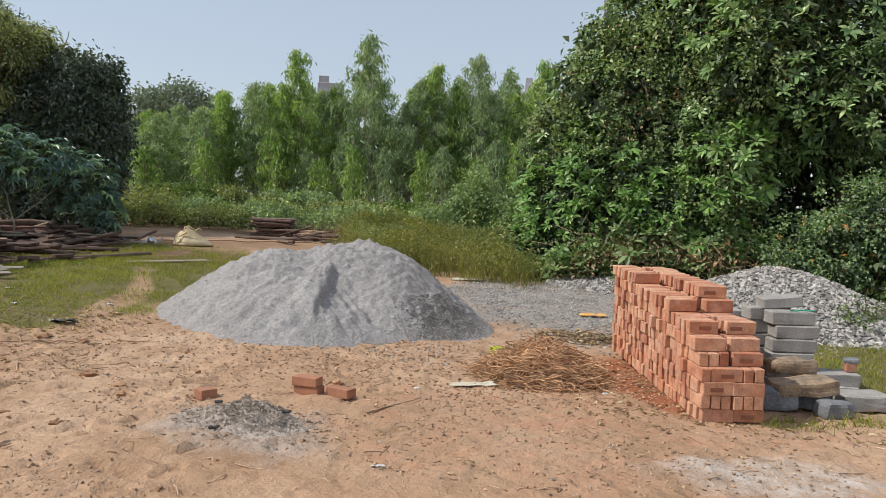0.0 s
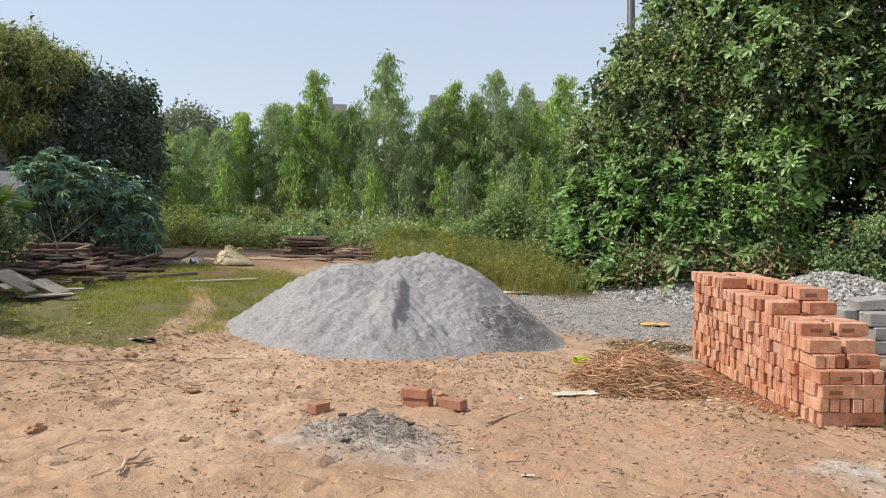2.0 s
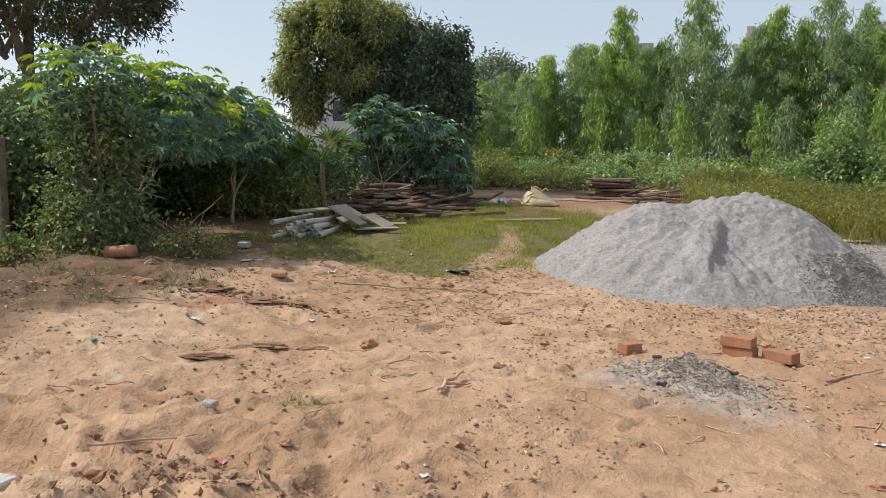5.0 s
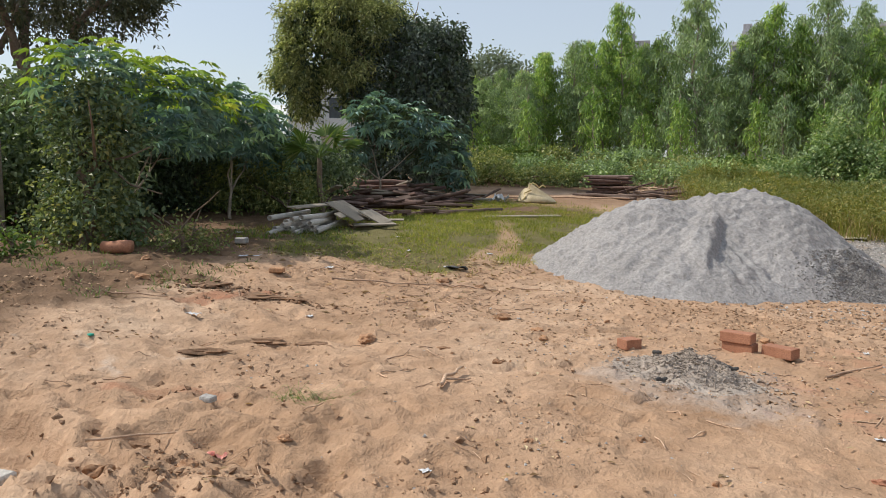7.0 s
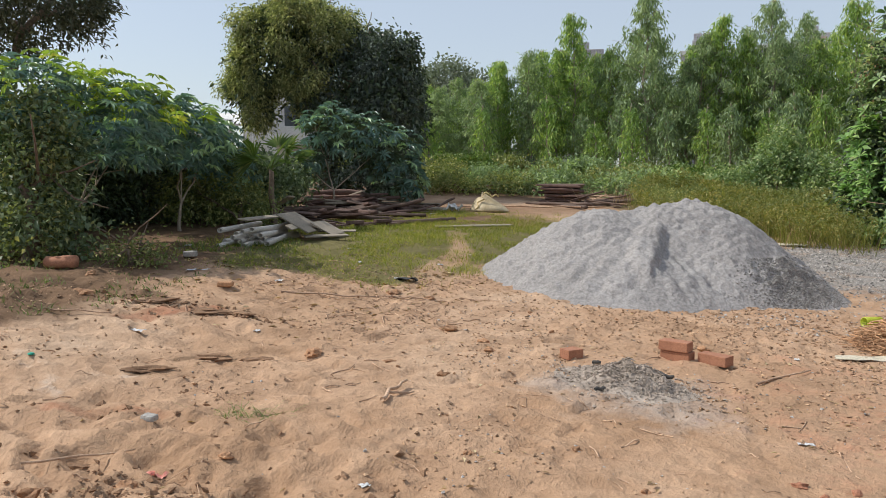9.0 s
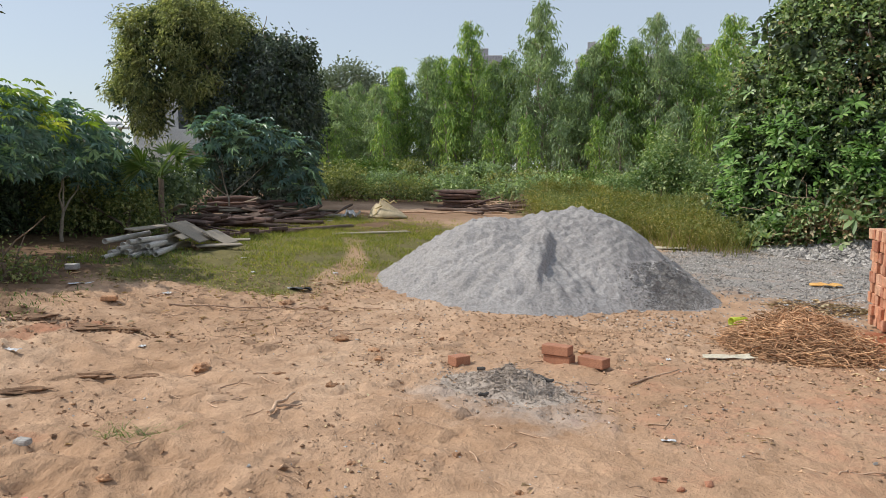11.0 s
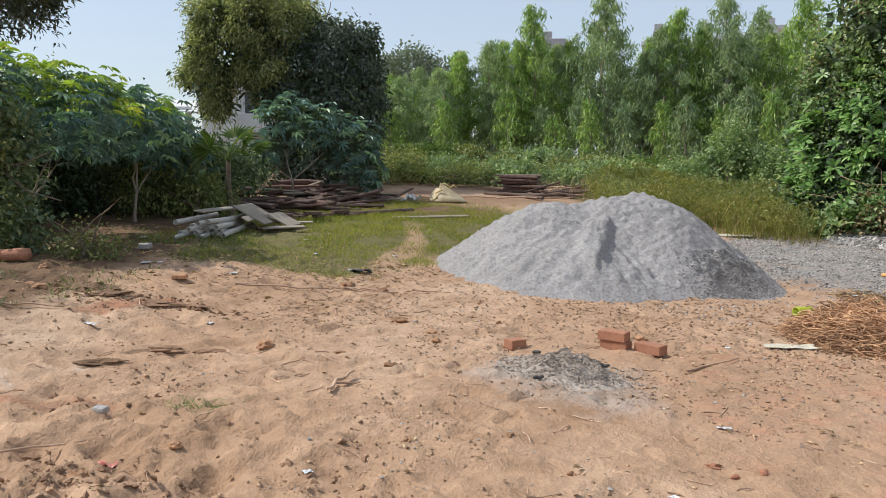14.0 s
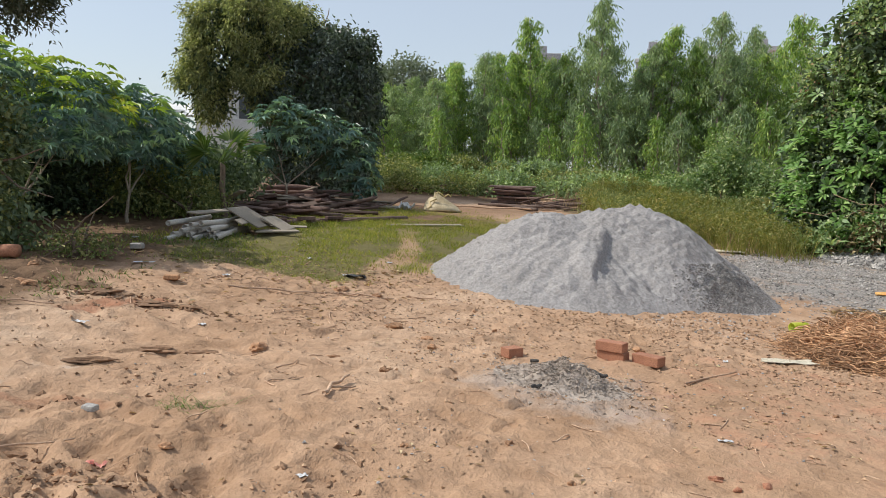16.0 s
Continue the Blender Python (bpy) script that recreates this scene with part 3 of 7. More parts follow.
def box_bm(sx, sy, sz, bevel=0.005, seg=1, worn=0.0, seed=0, base=True):
    """A block with softened, worn edges; it stands on z = 0."""
    bm = bmesh.new()
    bmesh.ops.create_cube(bm, size=1.0)
    for v in bm.verts:
        v.co = (v.co.x * sx, v.co.y * sy, (v.co.z + (0.5 if base else 0)) * sz)
    if bevel:
        bmesh.ops.bevel(bm, geom=bm.edges[:], offset=bevel, segments=seg, affect="EDGES", profile=0.6)
    if worn:
        if worn > 0.008:
            bmesh.ops.subdivide_edges(bm, edges=bm.edges[:], cuts=2, use_grid_fill=True)
        off = Vector((seed * 2.3, seed, seed * 5.1))
        for v in bm.verts:
            k = noise.noise_vector(v.co * 9 + off)
            v.co += k * worn
    return bm


def sheet_bm(sx, sy, thick, seed, wave=0.02, n=8):
    """A thin crumpled or warped sheet with thickness."""
    bm = bmesh.new()
    bmesh.ops.create_grid(bm, x_segments=n, y_segments=n, size=0.5)
    off = Vector((seed * 1.3, seed * 2.9, 0))
    for v in bm.verts:
        p = Vector((v.co.x * sx, v.co.y * sy, 0))
        edge = 1 + 0.25 * noise.noise(Vector((v.co.x * 3, v.co.y * 3, seed)))
        v.co = Vector((p.x * edge, p.y * edge, wave * (0.6 + noise.noise(p / max(sx, sy) * 4 + off)) + thick))
    bmesh.ops.solidify(bm, geom=bm.faces[:], thickness=thick)
    return bm


# ---- ground: one sheet from the yard to the horizon ----
def axis_steps(fine_lo, fine_hi, step, lo, hi, grow):
    out = list(np.arange(fine_lo, fine_hi, step))
    for sign, edge in ((1, hi), (-1, lo)):
        p, s = (out[-1], step) if sign > 0 else (fine_lo, step)
        more = []
        while abs(p) < abs(edge):
            s *= grow
            p += sign * s
            more.append(p)
        out = out + more if sign > 0 else more[::-1] + out
    return np.array(out)


def stain(x, y, cx, cy, rx, ry, turn=0.0, soft=0.35):
    c, s = math.cos(radians(turn)), math.sin(radians(turn))
    w = 0.7 * min(rx, ry)
    x, y = x + w * (fbm(x * 1.7, y * 1.7, 3, 47) - 0.5), y + w * (fbm(x * 1.7, y * 1.7, 3, 49) - 0.5)
    u, v = (x - cx) * c + (y - cy) * s, -(x - cx) * s + (y - cy) * c
    return smooth(1 + soft, 1 - soft, np.hypot(u / rx, v / ry))


def turf_area(x, y):
    """The grassed strip on the left, cut by a trodden path."""
    a = smooth(-3.5, -4.3, x + 0.12 * (y - 6) + 0.5 * (fbm(x * 1.3, y * 1.3, 3, 40) - 0.5))
    front = np.where(x > -6.2, 5.1 + 0.35 * (x + 6.2), 5.1 - 0.55 * (x + 6.2) * -1)
    b = smooth(-0.35, 0.35, y - front + 0.7 * (fbm(x * 1.7, y * 1.7, 3, 44) - 0.5))
    c = smooth(13.5, 11.5, y)
    path = 0.8 * smooth(0.28, 0.08, np.abs(x + 4.7 + 0.58 * (y - 7.95) + 0.12 * np.sin(y * 2.1))) * smooth(6.2, 7.0, y) * smooth(10.5, 9.0, y)
    return a * b * c * (1 - 0.75 * path) * smooth(-10.5, -8.6, x) * smooth(-6.9, -6.1, x + 0.45 * (y - 5.5) + 0.6 * (fbm(x * 2, y * 2, 3, 46) - 0.5))


gx = axis_steps(-5.6, 3.8, 0.0265, -900, 900, 1.12)
gy = axis_steps(1.2, 8.0, 0.0265, -300, 1400, 1.12)
X, Y = np.meshgrid(gx, gy, indexing="ij")
Z = gz(X, Y)
nx, ny = X.shape
ii, jj = np.meshgrid(np.arange(nx - 1), np.arange(ny - 1), indexing="ij")
quads = np.stack([ii * ny + jj, (ii + 1) * ny + jj, (ii + 1) * ny + jj + 1, ii * ny + jj + 1], -1).reshape(-1, 4)
ground_me = raw_mesh("ground", np.stack([X, Y, Z], -1).reshape(-1, 3), quads, True)
masks = {
    "gravel": np.maximum(0.68 * stain(X, Y, 0.6, 11.8, 3.2, 2.6, 10), np.maximum(0.28 * stain(X, Y, -0.9, 7.9, 1.3, 1.0, 25), stain(X, Y, 3.6, 12.2, 2.6, 2.0))),
    "red": np.maximum(np.maximum(stain(X, Y, 1.2, 7.4, 0.42, 1.2, 18) * 0.7, 0.36 * stain(X, Y, 1.1, 5.3, 2.8, 2.2, 0, 0.7)), np.maximum(0.5 * stain(X, Y, -4.3, 3.85, 0.5, 0.13, 78), 0.45 * stain(X, Y, -2.85, 2.5, 0.45, 0.12, 35))),
    "turf": np.maximum(0.85 * turf_area(X, Y), np.maximum(stain(X, Y, 4.2, 9.2, 1.9, 2.3), smooth(12.5, 14.5, Y + 0.3 * X) * smooth(4, 0, X))),
    "mulch": np.maximum(np.maximum(smooth(-5.0, -6.2, X + 0.45 * (Y - 5.3) + 0.7 * (fbm(X * 1.5, Y * 1.5, 3, 52) - 0.5)) * smooth(11, 9, Y), stain(X, Y, -7.8, 10.6, 2.6, 1.3, 25)) * 0.9, np.maximum(np.maximum(np.maximum(smooth(14.5, 17, Y), 0.5 * stain(X, Y, -7.3, 13.7, 2.8, 1.6, 20)), 0.85 * stain(X, Y, 0.35, 9.35, 0.5, 0.4, 20)), np.maximum(smooth(-10, -12, X), 0.62 * np.maximum(np.maximum(stain(X, Y, -3.36, 3.4, 0.16, 0.045, 65), stain(X, Y, -3.1, 3.62, 0.1, 0.035, 50)), np.maximum(stain(X, Y, -3.28, 3.05, 0.18, 0.04, 70), stain(X, Y, -4.8, 3.95, 0.5, 0.12, 25)))))),
    "soot": 0.56 * stain(X, Y, -0.98, 4.52, 0.72, 0.62, 0.0, 0.7),
    "lime": np.maximum(stain(X, Y, 1.95, 5.25, 0.8, 0.42, 20, 0.6) * 0.5, np.maximum(0.1 * stain(X, Y, -0.95, 4.5, 0.7, 0.55), 0.25 * stain(X, Y, -3.6, 2.6, 0.9, 0.4, 30))),
}
for key, val in masks.items():
    a = ground_me.attributes.new(key, "FLOAT", "POINT")
    a.data.foreach_set("value", val.astype(np.float32).ravel())
ground_me.materials.append(SOIL)
ground = tagged(new("ground", ground_me), "sandy orange-tan bare earth with ruts, gravel and grass", "ground", "", "structure")


# ---- stone dust heap ----
def heap_height(x, y):
    warp = 0.1 * (fbm(x * 1.6, y * 1.6, 3, 61) - 0.5)

    def cone(cx, cy, rad, high, top):
        r = np.hypot(x - cx, y - cy) + warp
        return high * (1 - np.sqrt((r / rad) ** 2 + top ** 2)) / (1 - top)
    a = cone(-2.08, 9.0, 1.5, 0.92, 0.36)
    b = cone(-2.9, 8.32, 1.4, 0.79, 0.3)
    c = cone(-1.18, 8.75, 0.6, 0.24, 0.2)
    d = cone(-2.45, 8.72, 1.2, 0.87, 0.3)
    spur = cone(-2.35, 7.82, 1.0, 0.5, 0.12)
    k = 14.0
    h = np.log(np.exp(k * a) + np.exp(k * b) + np.exp(k * c) + np.exp(k * spur) + np.exp(k * d))  / k
    fall = smooth(-0.05, 0.2, h)
    h = h + fall * ((fbm(x * 3.2, y * 3.2, 4, 71) - 0.5) * 0.07 + (fbm(x * 9, y * 9, 2, 74) - 0.5) * 0.045 + (fbm(x * 21, y * 21, 3, 75) - 0.5) * 0.062)
    along = np.clip((8.35 - y) / 1.1, 0, 1)
    off = x + 2.26 - 0.3 * along + 0.1 * (fbm(x * 5, y * 5, 2, 76) - 0.5)
    h = h + fall * 0.085 * smooth(-0.3, 0.0, off) * smooth(0.07, 0.0, off) * smooth(0.0, 0.15, along) * smooth(1.0, 0.75, along)
    rill = np.sin(np.arctan2(y - 8.2, x + 2.3) * 26 + 4 * fbm(x * 2, y * 2, 2, 78))
    return (h + fall * 0.007 * rill) * 0.972


hx, hy = np.meshgrid(np.linspace(-4.6, 0.4, 230), np.linspace(5.9, 10.9, 230), indexing="ij")
hh = heap_height(hx, hy)
hz = land(hx, hy) + np.where(hh > -0.03, hh, -0.06)
n = 230
ii, jj = np.meshgrid(np.arange(n - 1), np.arange(n - 1), indexing="ij")
q = np.stack([ii * n + jj, (ii + 1) * n + jj, (ii + 1) * n + jj + 1, ii * n + jj + 1], -1).reshape(-1, 4)
keep = (hh[ii, jj] > -0.08).ravel() | (hh[ii + 1, jj + 1] > -0.08).ravel()
heap = thing("stone_dust_heap", -2.3, 8.3, "pale grey heap of stone dust tipped on bare earth", "heap", z=float(land(-2.3, 8.3)))
hv = under(heap, np.stack([hx, hy, hz], -1).reshape(-1, 3))
part("dust_body", raw_mesh("dust_body", hv, q[keep], True), DUST, heap)
r = np.random.default_rng(11)
px_, py_ = r.uniform(-4.5, 0.3, 9000), r.uniform(5.9, 10.8, 9000)
ph = heap_height(px_, py_)
ok = (ph > -0.02) & (r.random(9000) < np.where(ph < 0.12, 0.9, 0.35))
pp = under(heap, np.stack([px_, py_, land(px_, py_) + np.maximum(ph, 0.0)], -1)[ok])
tagged(part("dust_grit", stones("dust_grit", pp, r.uniform(0.003, 0.007, ok.sum()) * r.choice([1, 1, 1, 1.6], ok.sum()), 12), DUST, heap), kind="stuff")


cx_, cy_ = r.normal(-0.98, 0.2, 7000), r.normal(8.5, 0.28, 7000)
ch = heap_height(cx_, cy_)
ok = (ch > 0.0) & (ch < 0.4)
cp = under(heap, np.stack([cx_, cy_, land(cx_, cy_) + ch], -1)[ok])
tagged(part("coarse_grit", stones("coarse_grit", cp, r.uniform(0.005, 0.013, ok.sum()), 14), GRIT, heap, "darker coarse grit on one flank"), kind="stuff")


# ---- brick stack: bricks laid on edge, stepping down towards the road ----
BL, BH, BT, ROW = 0.225, 0.0955, 0.066, 0.098
brick_meshes = []
for k in range(9):
    me = bm_mesh("brick", box_bm(BL, BT, BH, 0.004, 1, 0.004, k + 1))
    me.materials.append(BRICK)
    brick_meshes.append(me)
STACK_TURN = 19.2
SX, SY = 1.615, 6.29
brick_stack = thing("brick_stack", SX, SY, "long stepped stack of orange clay bricks laid on edge", "brick stack", z=float(land(SX, SY)) - 0.012, rz=STACK_TURN)
brick_stack.matrix_basis = brick_stack.matrix_basis @ pose(0, 0, 0, 1.6, 0, 0)
r = np.random.default_rng(21)
LENGTH = 2.38
ROW_START = [0.0, 0.0, 0.0, 0.0, 0.07, 0.13, 0.28, 0.72, 0.82]
laid = []          # x across, y along, row, turned, mesh
for row in range(9):
    start = ROW_START[row] + r.uniform(-0.01, 0.01)
    lean = 0.006 * row
    for col in range(2):
        if row == 8 and col == 0:
            start_c = 1.72
        else:
            start_c = start + (r.uniform(-0.01, 0.015))
        x0 = 0.118 + col * 0.232
        y = start_c
        if row == 3:
            # one brick on its side between brick ends
            if col == 0:
                laid.append((0.04, y + BL / 2, row, 90, r.integers(9)))
                laid.append((0.19, y + BT / 2, row, 0, r.integers(9)))
                laid.append((0.19, y + BT * 1.55, row, 1.5, r.integers(9)))
                laid.append((0.19, y + BT * 2.6, row, -1, r.integers(9)))
            else:
                laid.append((0.345, y + BL / 2, row, 90, r.integers(9)))
                laid.append((0.42, y + BL / 2, row, 91, r.integers(9)))
            y = y + BL + 0.006
        elif row in (1, 4) and row != 8:
            # the face towards the road shows brick ends in these rows
            for k in range(3):
                if row == 4 and col == 1:
                    break
                laid.append((x0 - 0.075 + k * 0.0745, y + BL / 2, row, 90, r.integers(9)))
            y = y + (BL + 0.006 if not (row == 4 and col == 1) else 0)
        while y < LENGTH + r.uniform(-0.02, 0.04) * (1 + row * 0.3):
            laid.append((x0 + r.normal() * 0.012 - lean * (0.5 - col), y + BT / 2, row, r.normal() * 2.4, r.integers(9)))
            y += BT + abs(r.normal()) * 0.006 + 0.0015
STEP_ORDER = sorted(laid, key=lambda b: (b[0] > 0.24) * 1.4 + b[1] * 0.75 - b[2] * 0.12)
rest_v, rest_f, base = [], [], 0
for k, (x, y, row, turn, which) in enumerate(STEP_ORDER):
    m = pose(x, y, row * ROW + r.uniform(0, 0.003), r.normal() * 0.6, r.normal() * 0.5, turn)
    me = brick_meshes[int(which)]
    if k < 300:
        ob = new("brick", me)
        ob.parent = brick_stack
        ob.matrix_basis = m
    else:
        co = np.empty(len(me.vertices) * 3, np.float32)
        me.vertices.foreach_get("co", co)
        co = co.reshape(-1, 3) @ np.array(m.to_3x3()).T + np.array(m.translation)
        rest_v += co.tolist()
        rest_f += [tuple(base + i for i in p.vertices) for p in me.polygons]
        base += len(co)
me = bpy.data.meshes.new("brick_rest")
me.from_pydata(rest_v, [], rest_f)
tagged(part("brick_rest", me, BRICK, brick_stack), kind="stuff")
# pressed hollows facing the road: thin plates, the shade inside put into their colour
frog_me = bm_mesh("frog_mark", box_bm(0.095, 0.003, 0.03, 0.001))
frog_me.materials.append(FROG)
for x, row, y in ((0.118, 2, 0.0), (0.35, 2, 0.0), (0.19, 3, 0.0), (0.118, 6, 0.28), (0.35, 6, 0.28), (0.118, 7, 0.72), (0.35, 7, 0.72), (0.35, 8, 0.82), (0.35, 4, 0.07), (0.118, 5, 0.13), (0.35, 0, 0.0)):
    ob = part("frog_mark", frog_me, FROG, brick_stack)
    ob.matrix_basis = pose(x, y - 0.0005, row * ROW + 0.03)

# loose bricks by the ash
loose = box_bm(0.2, 0.1, 0.066, 0.006, 2, 0.002, 3)
loose_me = bm_mesh("loose_brick", loose)
def loose_brick(x, y, turn, z=None, mat=BRICK_RED, label="single red clay brick lying on the sandy ground"):
    me = loose_me.copy()
    me.materials.append(mat)
    return solid("loose_brick", me, mat, x, y, label, "brick", "loose bricks by the ash", z=z, rz=turn)


half_brick = loose_brick(-1.63, 5.09, 65, label="broken half of a red brick on sandy ground")
half_brick.matrix_basis = half_brick.matrix_basis @ Matrix.Diagonal((0.6, 1, 1, 1))
loose_brick(-1.08, 5.55, -4, label="lower red brick of a pair lying on the sand")
loose_brick(-1.09, 5.54, -3, z=g(-1.08, 5.55) + 0.067, label="upper red brick resting on another brick")
loose_brick(-0.83, 5.55, -14)


# ---- blocks, rocks and tub beside the stack ----
def block(x, y, h, turn, sx=0.4, sy=0.19, sz=0.11, mat=BLOCK, label="grey cast concrete block in a stack beside the bricks", worn=0.003, tilt=0.0, seed=1):
    return solid("concrete_block", box_bm(sx, sy, sz, 0.01, 1, worn * 2.8, seed), mat, x, y, label, "block", "concrete blocks", z=float(land(x, y)) + h, rz=turn, ry=tilt)


for k in range(6):
    block(2.38 + 0.02 * math.sin(k * 2.1), 7.74 + 0.015 * k, 0.116 * k, 14 + 3 * math.sin(k * 1.7), 0.37, 0.2, 0.112, seed=k + 1)
    block(2.2 + 0.015 * math.cos(k * 2.1), 8.02, 0.116 * k, 16 + 3 * math.cos(k * 1.3), 0.37, 0.2, 0.112, seed=k + 11)
for k in range(5):
    block(1.82 + 0.012 * math.sin(k * 1.9), 8.5, 0.116 * k, 18 + 3 * math.cos(k * 1.9), 0.37, 0.2, 0.112, label="pale grey concrete block in a pile behind the bricks", seed=k + 21)
block(2.3, 8.0, 0.7, 12, 0.34, 0.24, 0.1, label="grey concrete block tilted on top of the stack", tilt=-6, seed=31)
teal = tubes("packing_strap", [(wander((-0.1, 0, 0), (0.1, 0.02, 0.004), 5, 0.004, np.random.default_rng(2)), 0.006)], 5)
solid("packing_strap", teal, GREEN_DARK, 2.46, 7.74, "teal plastic strap lying on a block", "strap", z=float(land(2.3, 7.78)) + 0.7)
block(2.86, 7.42, 0.0, 22, 0.4, 0.28, 0.13, label="large grey concrete slab block on the ground", seed=41, worn=0.006)
block(2.72, 7.82, 0.1, 12, 0.38, 0.26, 0.11, label="grey concrete block set behind a larger one", seed=42, worn=0.005)
block(2.7, 7.8, 0.0, 12, 0.4, 0.28, 0.1, label="low grey concrete block carrying another", seed=43, worn=0.005)
solid("rock", box_bm(0.24, 0.17, 0.13, 0.03, 2, 0.02, 5), ROCK_GREY, 2.6, 6.98, "small squared grey rock on the ground", "rock", "rough rocks", rz=30)
solid("rock", box_bm(0.26, 0.2, 0.16, 0.03, 2, 0.02, 6), ROCK_GREY, 2.2, 7.02, "dark grey rock on the ground beside bricks", "rock", "rough rocks", rz=10)
solid("rock", box_bm(0.3, 0.22, 0.15, 0.03, 2, 0.02, 7), ROCK_GREY, 2.44, 7.2, "dark grey rock under a brown slab", "rock", "rough rocks", rz=-10)
solid("rock", box_bm(0.46, 0.28, 0.11, 0.03, 2, 0.03, 8), ROCK, 2.4, 7.1, "brown rough-broken stone slab lying on grey rocks", "rock", "rough rocks", z=float(land(2.43, 7.12)) + 0.135, rz=14, ry=-5)
solid("rock", box_bm(0.34, 0.22, 0.12, 0.03, 2, 0.03, 10), ROCK, 2.33, 7.36, "brown-grey broken stone on a stone slab", "rock", "rough rocks", z=float(land(2.37, 7.32)) + 0.235, rz=20)
solid("brick_bat", box_bm(0.085, 0.06, 0.08, 0.006, 1, 0.003, 3), BRICK, 2.86, 7.84, "broken brick end standing on a block", "brick", z=float(land(2.72, 7.82)) + 0.212, rz=10)
solid("rock", box_bm(0.13, 0.09, 0.035, 0.012, 2, 0.012, 12), ROCK_GREY, 2.87, 7.85, "flat grey stone capping a broken brick", "rock", "rough rocks", z=float(land(2.72, 7.82)) + 0.29)


def rubber_tub(x, y):
    """An open builder's tub with a rolled rim and two loop handles."""
    ob = thing("builders_tub", x, y, "grey cement-stained rubber tub on bare earth", "tub")
    bm = bmesh.new()
    prof = [(0.0, 0.0), (0.19, 0.0), (0.205, 0.012), (0.225, 0.14), (0.25, 0.36), (0.252, 0.372), (0.285, 0.378), (0.288, 0.39), (0.28, 0.398), (0.245, 0.394), (0.238, 0.36), (0.212, 0.14), (0.19, 0.02), (0.0, 0.018)]
    rings = []
    for rad, z in prof:
        if rad == 0:
            rings.append([bm.verts.new((0, 0, z))])
        else:
            rings.append([bm.verts.new((rad * math.cos(a) * (1 + 0.02 * math.sin(2 * a + 1) * z / 0.4), rad * math.sin(a), z + 0.012 * (z > 0.3) * math.sin(3 * a))) for a in np.linspace(0, 2 * np.pi, 40, endpoint=False)])
    for p, q in zip(rings, rings[1:]):
        for k in range(40):
            if len(p) == 1:
                bm.faces.new((p[0], q[(k + 1) % 40], q[k]))
            elif len(q) == 1:
                bm.faces.new((p[k], p[(k + 1) % 40], q[0]))
            else:
                bm.faces.new((p[k], p[(k + 1) % 40], q[(k + 1) % 40], q[k]))
    bmesh.ops.recalc_face_normals(bm, faces=bm.faces[:])
    part("tub_body", bm, TUB, ob, smooth_faces=True)
    for s in (-1, 1):
        a = np.linspace(-0.9, 0.9, 9)
        pts = np.stack([np.full(9, 0.272) * s + 0.012 * s * np.cos(a), np.sin(a) * 0.07, 0.372 - 0.075 * np.cos(a)], -1)
        part("handle", tubes("handle", [(pts, 0.008)], 6), TUB, ob, "grey loop handle")
    ob.matrix_basis = ob.matrix_basis @ pose(0, 0, 0.0, 0, 0, 25) @ Matrix.Diagonal((1.05, 1.05, 1.05, 1))
    return ob


rubber_tub(3.6, 7.34)


# ---- heap of crushed stone and the gravel bed ----
def gravel_h(x, y):
    a = 0.8 * (1.1 - np.sqrt(((x - 2.85) / 1.8) ** 2 + ((y - 12.6) / 1.8) ** 2 + 0.06))
    b = 0.22 * (1 - np.hypot((x - 4.1) / 1.1, (y - 12.5) / 1.4))
    c = 0.3 * (1 - np.hypot((x - 1.2) / 2.0, (y - 14.2) / 1.1))
    h = np.log(np.exp(12 * a) + np.exp(12 * b) + np.exp(12 * c)) / 12
    return h + 0.06 * (fbm(x * 3, y * 3, 3, 91) - 0.5)


sx_, sy_ = np.meshgrid(np.linspace(-0.8, 6.6, 100), np.linspace(10.4, 15.2, 70), indexing="ij")
sh = gravel_h(sx_, sy_)
gravel_heap = thing("crushed_stone_heap", 3.0, 12.6, "grey heap of angular crushed stone before the bushes", "heap", z=float(land(3.0, 12.6)))
sz_ = land(sx_, sy_) + np.where(sh > -0.02, sh, -0.08)
ii, jj = np.meshgrid(np.arange(99), np.arange(69), indexing="ij")
q = np.stack([ii * 70 + jj, (ii + 1) * 70 + jj, (ii + 1) * 70 + jj + 1, ii * 70 + jj + 1], -1).reshape(-1, 4)
keep = (sh[ii, jj] > -0.1).ravel()
# body darker than the stones: the shade of their gaps put into its colour
part("heap_body", raw_mesh("heap_body", under(gravel_heap, np.stack([sx_, sy_, sz_], -1).reshape(-1, 3)), q[keep], True), ROCK_GREY, gravel_heap)
r = np.random.default_rng(31)
ax, ay = r.uniform(-0.8, 6.4, 26000), r.uniform(10.4, 14.2, 26000)
ah = gravel_h(ax, ay)
ok = ah > -0.01
sp = under(gravel_heap, np.stack([ax, ay, land(ax, ay) + ah + r.uniform(-0.01, 0.02, 26000)], -1)[ok])
tagged(part("stone_cover", stones("stone_cover", sp, r.uniform(0.022, 0.06, ok.sum()), 33, 0.75), STONE, gravel_heap), kind="stuff")
bx, by = r.uniform(-2.2, 3.4, 32000), r.uniform(7.0, 15.2, 32000)
dens = np.maximum(stain(bx, by, 0.6, 11.8, 3.0, 2.5, 10), 0.16 * stain(bx, by, -0.8, 7.8, 1.2, 1.1, 25))
ok = (r.random(32000) < dens) & (heap_height(bx, by) < 0.03) & (gravel_h(bx, by) < 0.02)
bp = np.stack([bx, by, gz(bx, by) + 0.003], -1)[ok]
